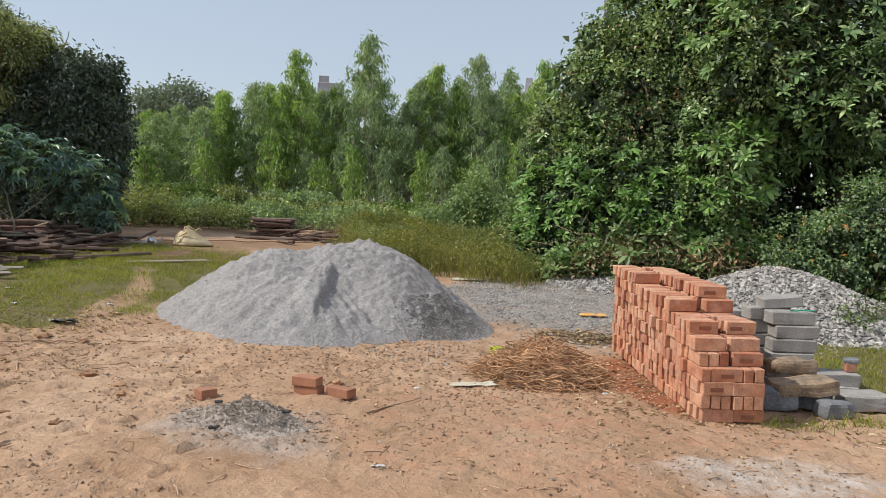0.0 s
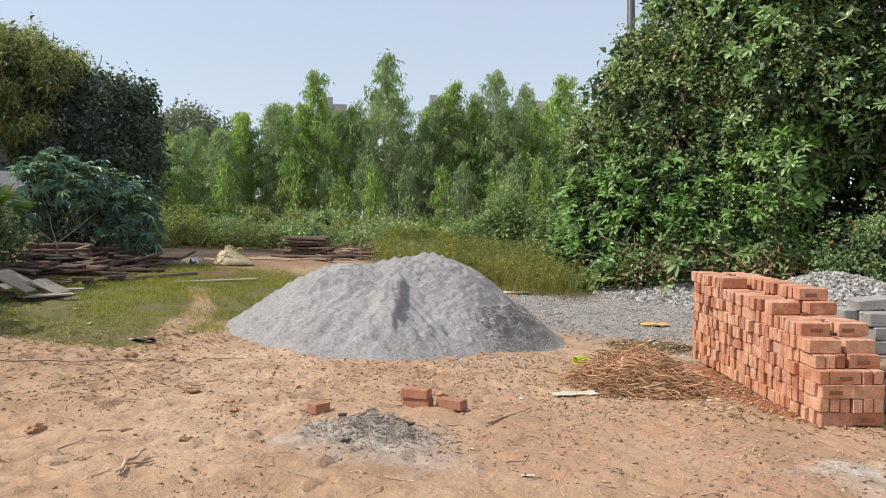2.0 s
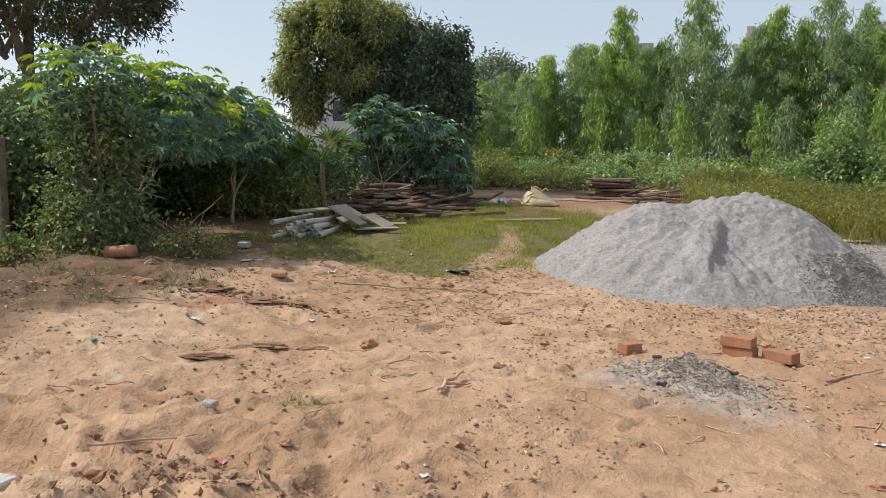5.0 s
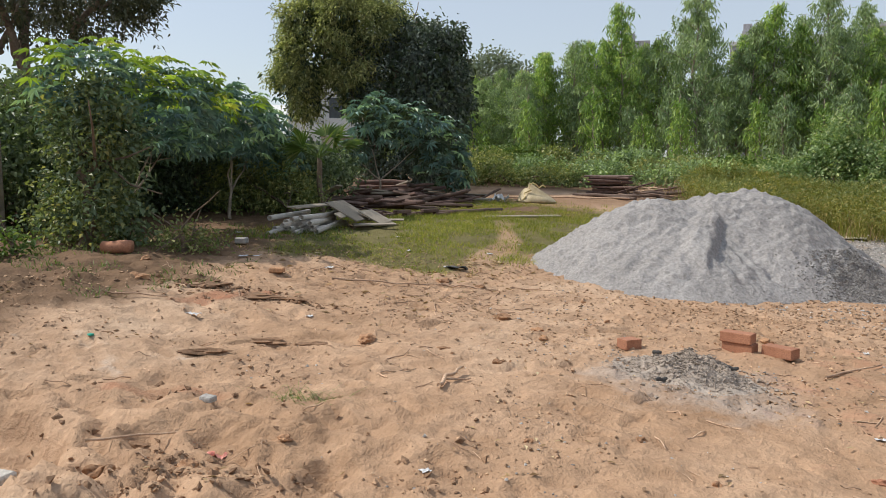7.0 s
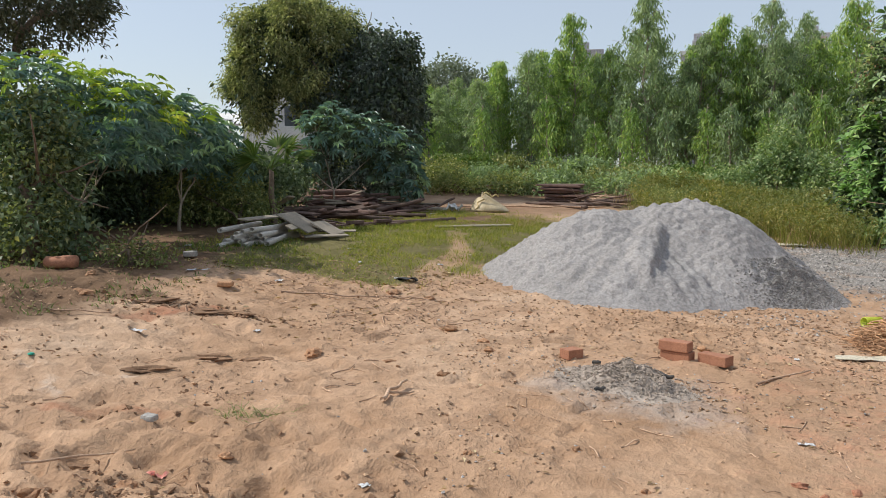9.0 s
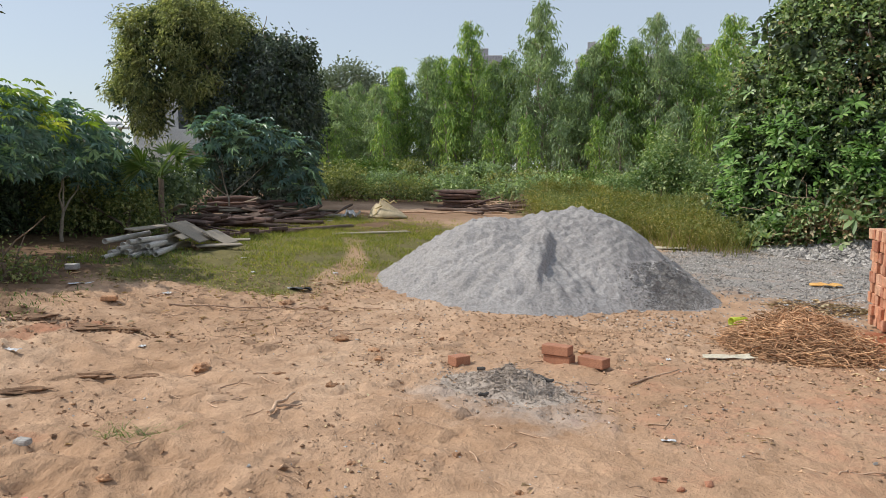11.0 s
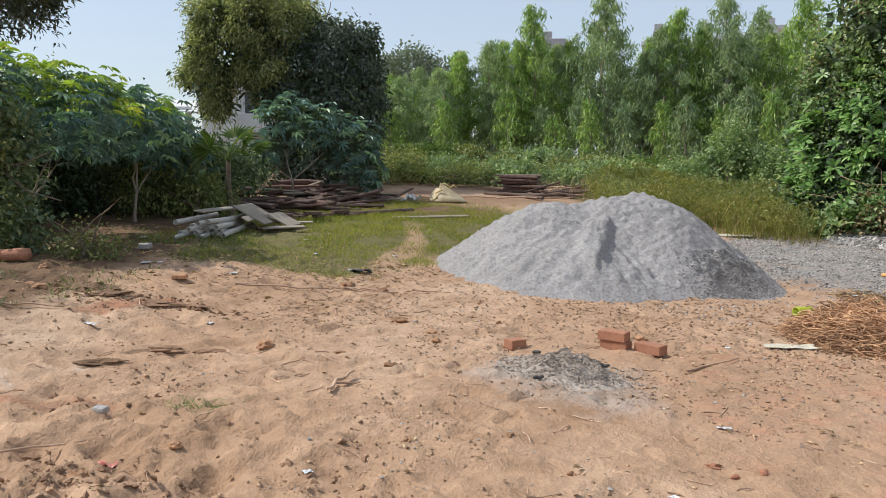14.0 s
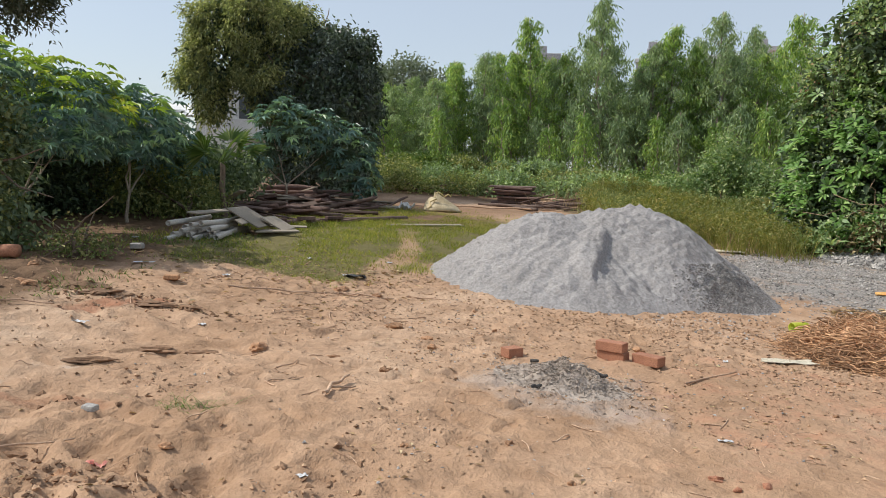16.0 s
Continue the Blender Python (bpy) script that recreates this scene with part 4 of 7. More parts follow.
tagged(new("loose_gravel", stones("loose_gravel", bp, r.uniform(0.007, 0.02, ok.sum()), 35, 0.6)), "loose grey gravel spread over the ground", "gravel", "", "stuff").data.materials.append(STONE)


# ---- plants ----
def foliage(ob, name, blobs, n, per, spread, length, width, mat, seed, depth=(0.82, 1.06), droop=0.15, label="", lump=0.22, gap=None):
    p, nn = shell(blobs, n, depth, lump, seed, gap=gap)
    q, ax, up = twigged(p, nn, per, spread, seed + 1)
    r = np.random.default_rng(seed + 2)
    s = r.uniform(0.65, 1.25, len(q))
    return tagged(part(name, blades(name, under(ob, q), ax, up, length * s, width * s, droop), mat, ob, label), kind="stuff")


def rosettes(ob, name, blobs, n, per, length, width, mat, seed, label="", depth=(0.95, 1.1), gap=None):
    p, nn = shell(blobs, n, depth, 0.2, seed, gap=gap)
    q, ax, up = whorls(p, nn, per, seed + 1)
    r = np.random.default_rng(seed)
    s = np.repeat(r.uniform(0.6, 1.2, n), per) * r.uniform(0.75, 1.15, n * per)
    return tagged(part(name, curved_leaves(name, under(ob, q), ax, up, length * s, width * s, 0.28), mat, ob, label), kind="stuff")


def limbs(ob, name, foot, tops, radius, mat, seed, split=0.45, sides=7):
    """A trunk that divides into limbs reaching the given points."""
    r = np.random.default_rng(seed)
    foot = np.asarray(foot, float)
    mean = np.mean(np.asarray(tops, float), 0)
    fork = foot * (1 - split) + mean * split
    runs = [(wander(foot - [0, 0, 0.1], fork, 6, radius * 0.35, r), np.linspace(radius * 1.15, radius * 0.75, 6))]
    for t in tops:
        runs.append((wander(fork, t, 6, radius * 0.6, r), np.linspace(radius * 0.6, radius * 0.12, 6)))
        for k in range(3):
            s = fork + (np.asarray(t) - fork) * r.uniform(0.4, 0.8)
            runs.append((wander(s, s + r.normal(size=3) * min(0.5, radius * 5) + [0, 0, min(0.3, radius * 3)], 4, radius * 0.3, r), np.linspace(radius * 0.25, radius * 0.06, 4)))
    return part(name, tubes(name, [(under(ob, a), b) for a, b in runs], sides), mat, ob)


# thicket behind the bricks
LOW_LEFT = bossed([(0.0, 15.3, 1.4, 1.45, 1.1, 1.5), (-0.9, 15.2, 0.75, 0.7, 0.7, 0.8), (1.2, 15.1, 1.1, 0.9, 0.8, 1.2)], 7, 43)
MID_FRONT = [(2.05, 14.8, 1.5, 0.75, 0.7, 1.5), (1.1, 14.9, 0.8, 0.9, 0.6, 0.9)]
VINE_HILL = bossed([(-0.25, 16.2, 2.9, 0.8, 0.8, 1.0), (0.25, 16.4, 4.1, 0.75, 0.8, 0.8), (0.7, 16.2, 3.4, 1.75, 1.5, 1.9), (2.1, 16.4, 4.4, 2.0, 1.7, 2.3), (0.2, 16.0, 2.3, 1.6, 1.3, 1.7), (1.6, 15.7, 2.6, 1.3, 1.0, 1.5)], 8, 42, (0.25, 0.45))
WHORL_CROWN = bossed([(3.7, 15.9, 4.6, 1.9, 1.7, 2.3), (5.4, 16.2, 4.3, 1.9, 1.7, 2.4), (2.6, 15.8, 4.9, 1.5, 1.4, 2.1), (4.4, 15.3, 3.5, 1.7, 1.1, 1.0)], 7, 41, (0.28, 0.45))
DEEP = [(3.0, 18.6, 1.8, 2.2, 0.6, 2.4), (5.6, 18.4, 2.0, 2.4, 0.6, 2.6), (1.0, 18.4, 1.6, 1.8, 0.6, 2.0), (8.0, 18.0, 2.2, 2.2, 0.6, 2.8), (7.2, 16.9, 2.6, 1.6, 0.8, 2.4), (3.2, 17.3, 3.0, 1.8, 0.8, 1.6), (2.4, 16.4, 1.6, 1.2, 0.7, 1.6), (4.8, 17.4, 3.4, 1.8, 0.8, 1.6), (3.6, 17.0, 2.0, 2.4, 0.8, 2.2), (6.2, 16.6, 2.2, 2.2, 0.9, 2.3), (1.2, 17.0, 2.0, 2.2, 0.9, 2.2), (8.6, 16.0, 2.5, 1.8, 1.0, 2.6)]

vine_mass = thing("vine_thicket", 1.2, 16.2, "tall thicket smothered in small-leaved green vines", "thicket")
limbs(vine_mass, "branching_stem", (1.2, 16.5, 0), [(0.6, 16.2, 4.5), (2.1, 16.5, 5.8), (-0.2, 16.2, 3.0)], 0.11, BARK, 50)
foliage(vine_mass, "vine_foliage", VINE_HILL, 5600, 8, 0.075, 0.085, 0.06, LEAF_VINE, 51, gap=(0.75, -0.12))
# inner layer coloured dark, so that gaps in the vines look shaded
foliage(vine_mass, "inner_foliage", VINE_HILL, 2400, 5, 0.1, 0.17, 0.11, LEAF_DEEP_SHADE, 54, (0.55, 0.8))
foliage(vine_mass, "dry_foliage", VINE_HILL, 420, 6, 0.08, 0.07, 0.045, DRY_LEAF, 58, (0.95, 1.06), gap=(1.6, 0.15))
rosettes(vine_mass, "shoot_foliage", VINE_HILL, 640, 8, 0.17, 0.05, LEAF_BIG, 57, gap=(1.3, 0.1))
r = np.random.default_rng(59)
runs, leaf_p = [], []
for k in range(90):
    b = VINE_HILL[int(r.integers(len(VINE_HILL)))]
    a = np.array([b[0] + r.normal() * b[3] * 0.6, b[1] - b[4] * r.uniform(0.75, 1.02), b[2] + b[5] * r.uniform(0.0, 0.6)])
    ln = r.uniform(0.4, 1.3)
    pts = wander(a, a + [r.normal() * 0.12, -r.uniform(0, 0.12), -ln], 7, 0.025, r)
    runs.append((under(vine_mass, pts), 0.005))
    leaf_p.append(pts[r.integers(1, 7, 34)] + r.normal(size=(34, 3)) * [0.05, 0.05, 0.08])
tagged(part("hanging_vine", tubes("hanging_vine", runs, 4), BARK, vine_mass), kind="stuff")
q = np.concatenate(leaf_p)
tagged(part("hanging_foliage", blades("hanging_foliage", under(vine_mass, q), r.normal(size=q.shape) * 0.6 + [0, -0.3, -0.6], r.normal(size=q.shape) * 0.5 + [0, -0.8, 0.4], r.uniform(0.05, 0.1, len(q)), r.uniform(0.035, 0.06, len(q)), 0.2), LEAF_VINE, vine_mass), kind="stuff")

whorl_tree = thing("whorled_leaf_tree", 4.2, 16.2, "large dark tree with whorls of long glossy leaves", "tree")
limbs(whorl_tree, "trunk", (4.2, 16.4, 0), [(3.7, 15.9, 5.6), (5.5, 16.2, 5.4), (2.7, 15.9, 5.8), (4.5, 15.4, 4.0)], 0.17, BARK, 60)
rosettes(whorl_tree, "whorl_foliage", WHORL_CROWN, 3000, 8, 0.19, 0.056, LEAF_BIG, 61, gap=(1.1, -0.2))
foliage(whorl_tree, "creeper_foliage", WHORL_CROWN, 1300, 7, 0.08, 0.08, 0.05, LEAF_VINE, 67, (0.85, 1.08), gap=(1.5, 0.05))
# shade within the crown: dark-coloured leaves under the outer ones
foliage(whorl_tree, "inner_foliage", WHORL_CROWN, 2300, 6, 0.14, 0.2, 0.09, LEAF_DEEP_SHADE, 64, (0.5, 0.82))

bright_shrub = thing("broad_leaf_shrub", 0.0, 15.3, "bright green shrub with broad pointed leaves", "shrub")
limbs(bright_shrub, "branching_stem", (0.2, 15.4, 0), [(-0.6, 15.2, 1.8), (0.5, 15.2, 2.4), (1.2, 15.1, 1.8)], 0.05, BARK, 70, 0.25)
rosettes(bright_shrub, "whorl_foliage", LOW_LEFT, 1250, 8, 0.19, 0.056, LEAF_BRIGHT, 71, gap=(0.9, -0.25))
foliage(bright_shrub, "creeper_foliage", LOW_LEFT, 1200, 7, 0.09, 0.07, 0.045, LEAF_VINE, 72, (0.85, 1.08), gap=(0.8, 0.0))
# shade within the shrub is in the colour of this inner layer
foliage(bright_shrub, "inner_foliage", LOW_LEFT, 1500, 5, 0.12, 0.16, 0.08, LEAF_DEEP_SHADE, 74, (0.55, 0.85))

front_shrub = thing("whorled_leaf_shrub", 2.05, 14.8, "upright shrub with drooping pale-edged leaf whorls", "shrub")
limbs(front_shrub, "branching_stem", (2.1, 14.9, 0), [(2.3, 14.7, 2.6), (1.7, 14.8, 1.6), (2.4, 14.9, 2.0)], 0.04, BARK, 75, 0.3)
rosettes(front_shrub, "whorl_foliage", MID_FRONT, 300, 9, 0.22, 0.07, LEAF_BRIGHT, 76, gap=(0.8, -0.3))
rosettes(front_shrub, "crown_foliage", [(2.42, 14.5, 2.55, 0.3, 0.25, 0.35)], 22, 9, 0.28, 0.085, LEAF_BIG, 77)
foliage(front_shrub, "inner_foliage", MID_FRONT, 1300, 6, 0.1, 0.09, 0.055, LEAF_VINE, 78, (0.7, 1.0), gap=(0.8, -0.15))

# Added backing closes sky gaps; shade under the tree is in its leaf colour.
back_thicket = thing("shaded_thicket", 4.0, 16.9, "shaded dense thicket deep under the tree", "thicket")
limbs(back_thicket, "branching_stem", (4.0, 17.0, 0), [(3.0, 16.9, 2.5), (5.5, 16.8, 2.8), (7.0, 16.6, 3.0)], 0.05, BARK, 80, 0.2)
foliage(back_thicket, "foliage", DEEP, 6000, 6, 0.16, 0.2, 0.11, LEAF_DEEP_SHADE, 81, (0.6, 1.05))


def lantana(x, y, blobs, seed, n, label):
    blobs = bossed(blobs, 8, seed, (0.28, 0.5))
    ob = thing("lantana_bush", x, y, label, "bush", "flowering bushes")
    limbs(ob, "branching_stem", (x, y, float(land(x, y))), [(b[0], b[1], b[2] + 0.3) for b in blobs[:3]], 0.03, BARK, seed, 0.2)
    foliage(ob, "foliage", blobs, int(n * 1.35), 8, 0.07, 0.065, 0.044, LEAF_LANTANA, seed + 1, (0.8, 1.1), gap=(0.55, -0.1))
    # dark-coloured inner leaves give the bush its shaded gaps
    foliage(ob, "inner_foliage", blobs, n // 2, 5, 0.1, 0.12, 0.08, LEAF_DEEP_SHADE, seed + 4, (0.6, 0.82))
    p, nn = shell(blobs, 190, (1.02, 1.1), 0.22, seed + 6)
    r = np.random.default_rng(seed)
    q = np.repeat(p, 7, 0) + r.normal(size=(len(p) * 7, 3)) * 0.014
    tagged(part("blossom", blades("blossom", under(ob, q), r.normal(size=q.shape), np.repeat(nn, 7, 0), 0.027, 0.024, 0), FLOWER, ob, "orange and pink flower heads"), kind="stuff")
    return ob


lantana(4.2, 14.1, [(3.5, 14.1, 0.55, 0.8, 0.7, 0.85), (4.6, 13.9, 0.95, 1.1, 0.8, 1.15), (5.4, 14.0, 0.7, 1.0, 0.8, 1.0)], 90, 1700, "green flowering bush dotted with orange blossoms")
lantana(6.6, 13.6, [(6.3, 13.6, 1.1, 1.0, 0.9, 1.3), (7.4, 13.9, 1.5, 1.2, 1.0, 1.8)], 100, 1500, "tall flowering bush with scattered orange blossoms")
creeper_tree = thing("creeper_hung_tree", 7.4, 15.4, "tree hung with creepers at the end of the thicket", "tree")
limbs(creeper_tree, "trunk", (7.4, 15.6, 0), [(7.3, 15.2, 5.8), (8.2, 15.4, 5.0)], 0.12, BARK, 110)
HANG = [(7.5, 15.3, 4.6, 1.15, 1.2, 2.6), (8.4, 15.2, 3.4, 1.4, 1.2, 2.4)]
foliage(creeper_tree, "foliage", HANG, 2300, 8, 0.09, 0.085, 0.05, LEAF_VINE, 111, gap=(0.8, -0.15))
# shaded depth of the creepers put into darker inner leaves
foliage(creeper_tree, "inner_foliage", HANG, 1200, 5, 0.12, 0.18, 0.1, LEAF_DEEP_SHADE, 114, (0.6, 0.82))
dry_vine = thing("dry_vine_tangle", 0.9, 14.55, "tangle of dry brown vine stems with wilted leaves", "vine")
r = np.random.default_rng(120)
runs = []
for k in range(110):
    a = np.array([r.uniform(-0.2, 2.6), 14.0 + r.uniform(0, 0.3), 0])
    a[2] = float(land(a[0], a[1])) + r.uniform(0.0, 0.9)
    b = a + [r.normal() * 0.4, r.normal() * 0.15, r.normal() * 0.35]
    b[2] = max(b[2], float(land(b[0], b[1])) + 0.03)
    runs.append((under(dry_vine, wander(a, b, 6, 0.06, r)), 0.006))
tagged(part("branching_stem", tubes("branching_stem", runs, 4), STICK, dry_vine), kind="stuff")
foliage(dry_vine, "wilted_foliage", [(1.0, 14.15, 0.35, 1.4, 0.3, 0.6)], 420, 3, 0.08, 0.1, 0.05, DRY_LEAF, 122, gap=(0.7, 0.0))
foliage(dry_vine, "creeping_foliage", [(0.6, 14.2, 0.3, 1.7, 0.35, 0.65)], 520, 5, 0.08, 0.08, 0.05, LEAF_VINE, 124, gap=(0.7, -0.05))
rosettes(dry_vine, "drooping_foliage", [(-0.5, 14.2, 0.35, 0.5, 0.3, 0.4), (1.9, 14.0, 0.3, 0.5, 0.25, 0.35), (0.7, 14.1, 0.6, 0.9, 0.3, 0.5)], 46, 6, 0.26, 0.09, LEAF_VINE, 125)

# steel pole behind the thicket
pole = thing("steel_pole", -0.67, 22.4, "weathered grey steel lamp pole behind the trees", "pole")
part("shaft", tubes("shaft", [(np.array([[0, 0, -0.2], [-0.05, 0, 4.0], [-0.12, 0, 9.4]]), [0.13, 0.12, 0.1])], 10), STEEL, pole)
part("base_plate", box_bm(0.4, 0.4, 0.03, 0.005), STEEL, pole)

# tall grass and creeping hedge behind the heap
def tuft_field(name, n, area, high, wide, mat, label, category, seed, dens=None, lean=0.35):
    r = np.random.default_rng(seed)
    x, y = r.uniform(area[0], area[1], n), r.uniform(area[2], area[3], n)
    if dens is not None:
        ok = r.random(n) < dens(x, y)
        x, y = x[ok], y[ok]
    h = r.uniform(0.45, 1.15, len(x)) * high * (0.35 + 1.3 * fbm(x * 1.1, y * 1.1, 3, seed))
    a = r.uniform(0, 6.283, len(x))
    base = np.stack([x, y, gz(x, y) - 0.01], -1)
    side = np.stack([np.cos(a), np.sin(a), np.zeros_like(a)], -1) * (wide * r.uniform(0.6, 1.4, len(x)))[:, None]
    bend = np.stack([r.normal(size=len(x)), r.normal(size=len(x)), np.zeros(len(x))], -1) * (lean * h)[:, None]
    up = np.array([0, 0, 1.0])
    midp = base + up * (h * 0.55)[:, None] + bend * 0.3
    tip = base + up * h[:, None] + bend
    v = np.stack([base - side, base + side, midp + side * 0.7, midp - side * 0.7, tip], 1).reshape(-1, 3)
    i = np.arange(len(x))[:, None] * 5
    f = np.concatenate([i + [0, 1, 2], i + [0, 2, 3], i + [3, 2, 4]], 1).reshape(-1, 3)
    me = raw_mesh(name, v, f)
    me.materials.append(mat)
    return tagged(new(name, me), label, category, "", "stuff")


def tall_area(x, y):
    ragged = x + 0.4 * (y - 14) + 0.9 * (fbm(x * 0.8, y * 0.8, 3, 129) - 0.5)
    return smooth(-5.0, -4.2, ragged) * smooth(-1.0, -2.2, x - 0.2 * (15 - y)) * smooth(13.1, 14.3, y + 0.15 * x + 0.6 + 1.1 * (fbm(x * 1.3, y * 1.3, 3, 128) - 0.5)) * smooth(18.8, 17.5, y) * smooth(0.28, 0.6, fbm(x * 1.6, y * 1.6, 3, 130))


tuft_field("tall_grass", 70000, (-7.0, 0.5, 12.8, 19), 0.43, 0.0045, TALL_GRASS, "waist-high yellow-green wild grass", "grass", 131, tall_area, 0.5)
tuft_field("dry_grass", 9000, (-8.2, 0.5, 12.8, 19), 0.5, 0.004, DRY_LEAF, "dry brown stalks among the wild grass", "grass", 137, lambda x, y: 0.7 * np.maximum(tall_area(x, y), 0.3 * smooth(-8.2, -6.0, x) * smooth(15.0, 16.0, y)), 0.45)
tuft_field("lawn_grass", 150000, (-10.5, -3.4, 3.5, 13.5), 0.06, 0.003, GRASS, "short green grass with bare patches", "grass", 132, lambda x, y: turf_area(x, y) * smooth(0.32, 0.62, fbm(x * 2.2, y * 2.2, 4, 133)) * 1.1, 0.6)
tuft_field("verge_grass", 52000, (2.6, 7.6, 7.3, 13.4), 0.06, 0.0035, GRASS, "uneven green grass beside the stone heap", "grass", 134, lambda x, y: stain(x, y, 4.3, 9.3, 2.0, 2.4) * (gravel_h(x, y) < 0.1) * (0.3 + 0.7 * fbm(x * 2, y * 2, 3, 135)), 0.5)
tuft_field("stack_grass", 2600, (1.9, 3.6, 6.1, 7.2), 0.07, 0.003, GRASS, "thin grass at the foot of the blocks", "grass", 136, lambda x, y: np.maximum(stain(x, y, 2.25, 6.5, 0.28, 0.14, 15), stain(x, y, 2.95, 6.85, 0.5, 0.16, 25)), 0.6)


def herb_area(seed, n, mat, label):
    r = np.random.default_rng(seed)
    x, y = r.uniform(-6.8, 0.2, n), r.uniform(13.0, 18.6, n)
    ok = r.random(n) < tall_area(x, y)
    x, y = np.repeat(x[ok], 9), np.repeat(y[ok], 9)
    m = len(x)
    h = np.repeat(0.55 * (0.4 + 1.2 * fbm(x[::9] * 1.4, y[::9] * 1.4, 3, seed)), 9) * r.uniform(0.35, 1.0, m)
    p = np.stack([x + r.normal(size=m) * 0.06, y + r.normal(size=m) * 0.06, land(x, y) + h], -1)
    me = blades("wild_herb", p, r.normal(size=(m, 3)) + [0, 0, 0.5], r.normal(size=(m, 3)) * 0.6 + [0, 0, 1], r.uniform(0.04, 0.1, m), r.uniform(0.015, 0.03, m), 0.1)
    me.materials.append(mat)
    return tagged(new("wild_herb", me), label, "herbs", "", "stuff")


herb_area(145, 11000, TALL_GRASS, "yellowing wild herbs among tall grass")
herb_area(146, 6500, LEAF_OLIVE, "olive green wild herbs among tall grass")


def hedge(name, x, y, blobs, n, mat, label, seed, leaf=0.11, category="shrub", group=""):
    mains = len(blobs)
    blobs = bossed(blobs, 6, seed, (0.3, 0.55))
    ob = thing(name, x, y, label, category, group)
    limbs(ob, "branching_stem", (x, y, float(land(x, y))), [(b[0], b[1], b[2] + 0.2) for b in blobs[:mains]], 0.04, BARK, seed, 0.2)
    foliage(ob, "foliage", blobs, n, 7, 0.1, leaf, leaf * 0.55, mat, seed + 1, (0.6, 1.12), gap=(0.7, -0.15))
    return ob


def on_land(blobs):
    return [(x, y, float(land(x, y)) + z, a, b, c) for x, y, z, a, b, c in blobs]


hedge("creeper_mound", -3.7, 19.0, on_land([(-3.5, 19.0, 0.6, 0.55, 0.6, 1.15), (-3.0, 19.0, 0.5, 0.6, 0.6, 0.85), (-4.3, 18.9, 0.3, 0.8, 0.7, 0.6), (-2.4, 19.1, 0.3, 0.7, 0.7, 0.6), (-5.4, 18.9, 0.1, 0.9, 0.7, 0.45), (-1.6, 19.0, 0.3, 0.9, 0.8, 0.55)]), 3600, LEAF_VINE, "creeper-covered mound rising out of wild grass", 140, 0.09)
r = np.random.default_rng(150)
for k in range(11):
    x, y = -19.0 + 1.75 * k, 23.2 - 0.05 * k + r.uniform(-0.8, 0.8) - 0.28 * (8 - k) * (k < 8)
    hedge("undergrowth_shrub", x, y, on_land([(x + r.uniform(-0.9, 0.9), y + r.uniform(-0.6, 0.6), r.uniform(0.0, 0.25), r.uniform(0.5, 1.1), 0.7, r.uniform(0.25, 0.55)) for _ in range(3)]), 760, (LEAF_OLIVE, LEAF_EUC_PALE, LEAF_OLIVE, WEED)[k % 4], ("leafy green shrub at the foot of young trees", "darker green shrub at the edge of the grove")[k % 2], 151 + 7 * k, 0.13, group="shrubs before the grove")
hedge("roadside_shrub", -8.8, 17.8, on_land([(-8.8, 17.8, 0.1, 1.0, 0.7, 0.42), (-10.2, 17.6, 0.1, 0.8, 0.8, 0.45), (-6.4, 18.2, 0.15, 1.2, 0.7, 0.45)]), 1300, LEAF_EUC_PALE, "low dusty green shrubs behind stacked wood", 240, 0.1)


hedge("dry_brush", -10.2, 16.3, on_land([(-10.6, 16.0, 0.1, 0.7, 0.6, 0.35), (-9.4, 16.8, 0.1, 0.7, 0.6, 0.35), (-11.6, 17.0, 0.2, 0.8, 0.7, 0.5)]), 900, LEAF_OLIVE, "straggling half-dry brush behind the timber", 247, 0.09)
hedge("heap_weed", 4.0, 11.7, [(4.0, 11.7, 0.12, 0.35, 0.25, 0.2), (4.5, 11.9, 0.05, 0.3, 0.25, 0.2), (3.6, 11.35, 0.1, 0.2, 0.2, 0.15)], 260, WEED, "green weed growing over the stone heap", 245, 0.06, "weed")


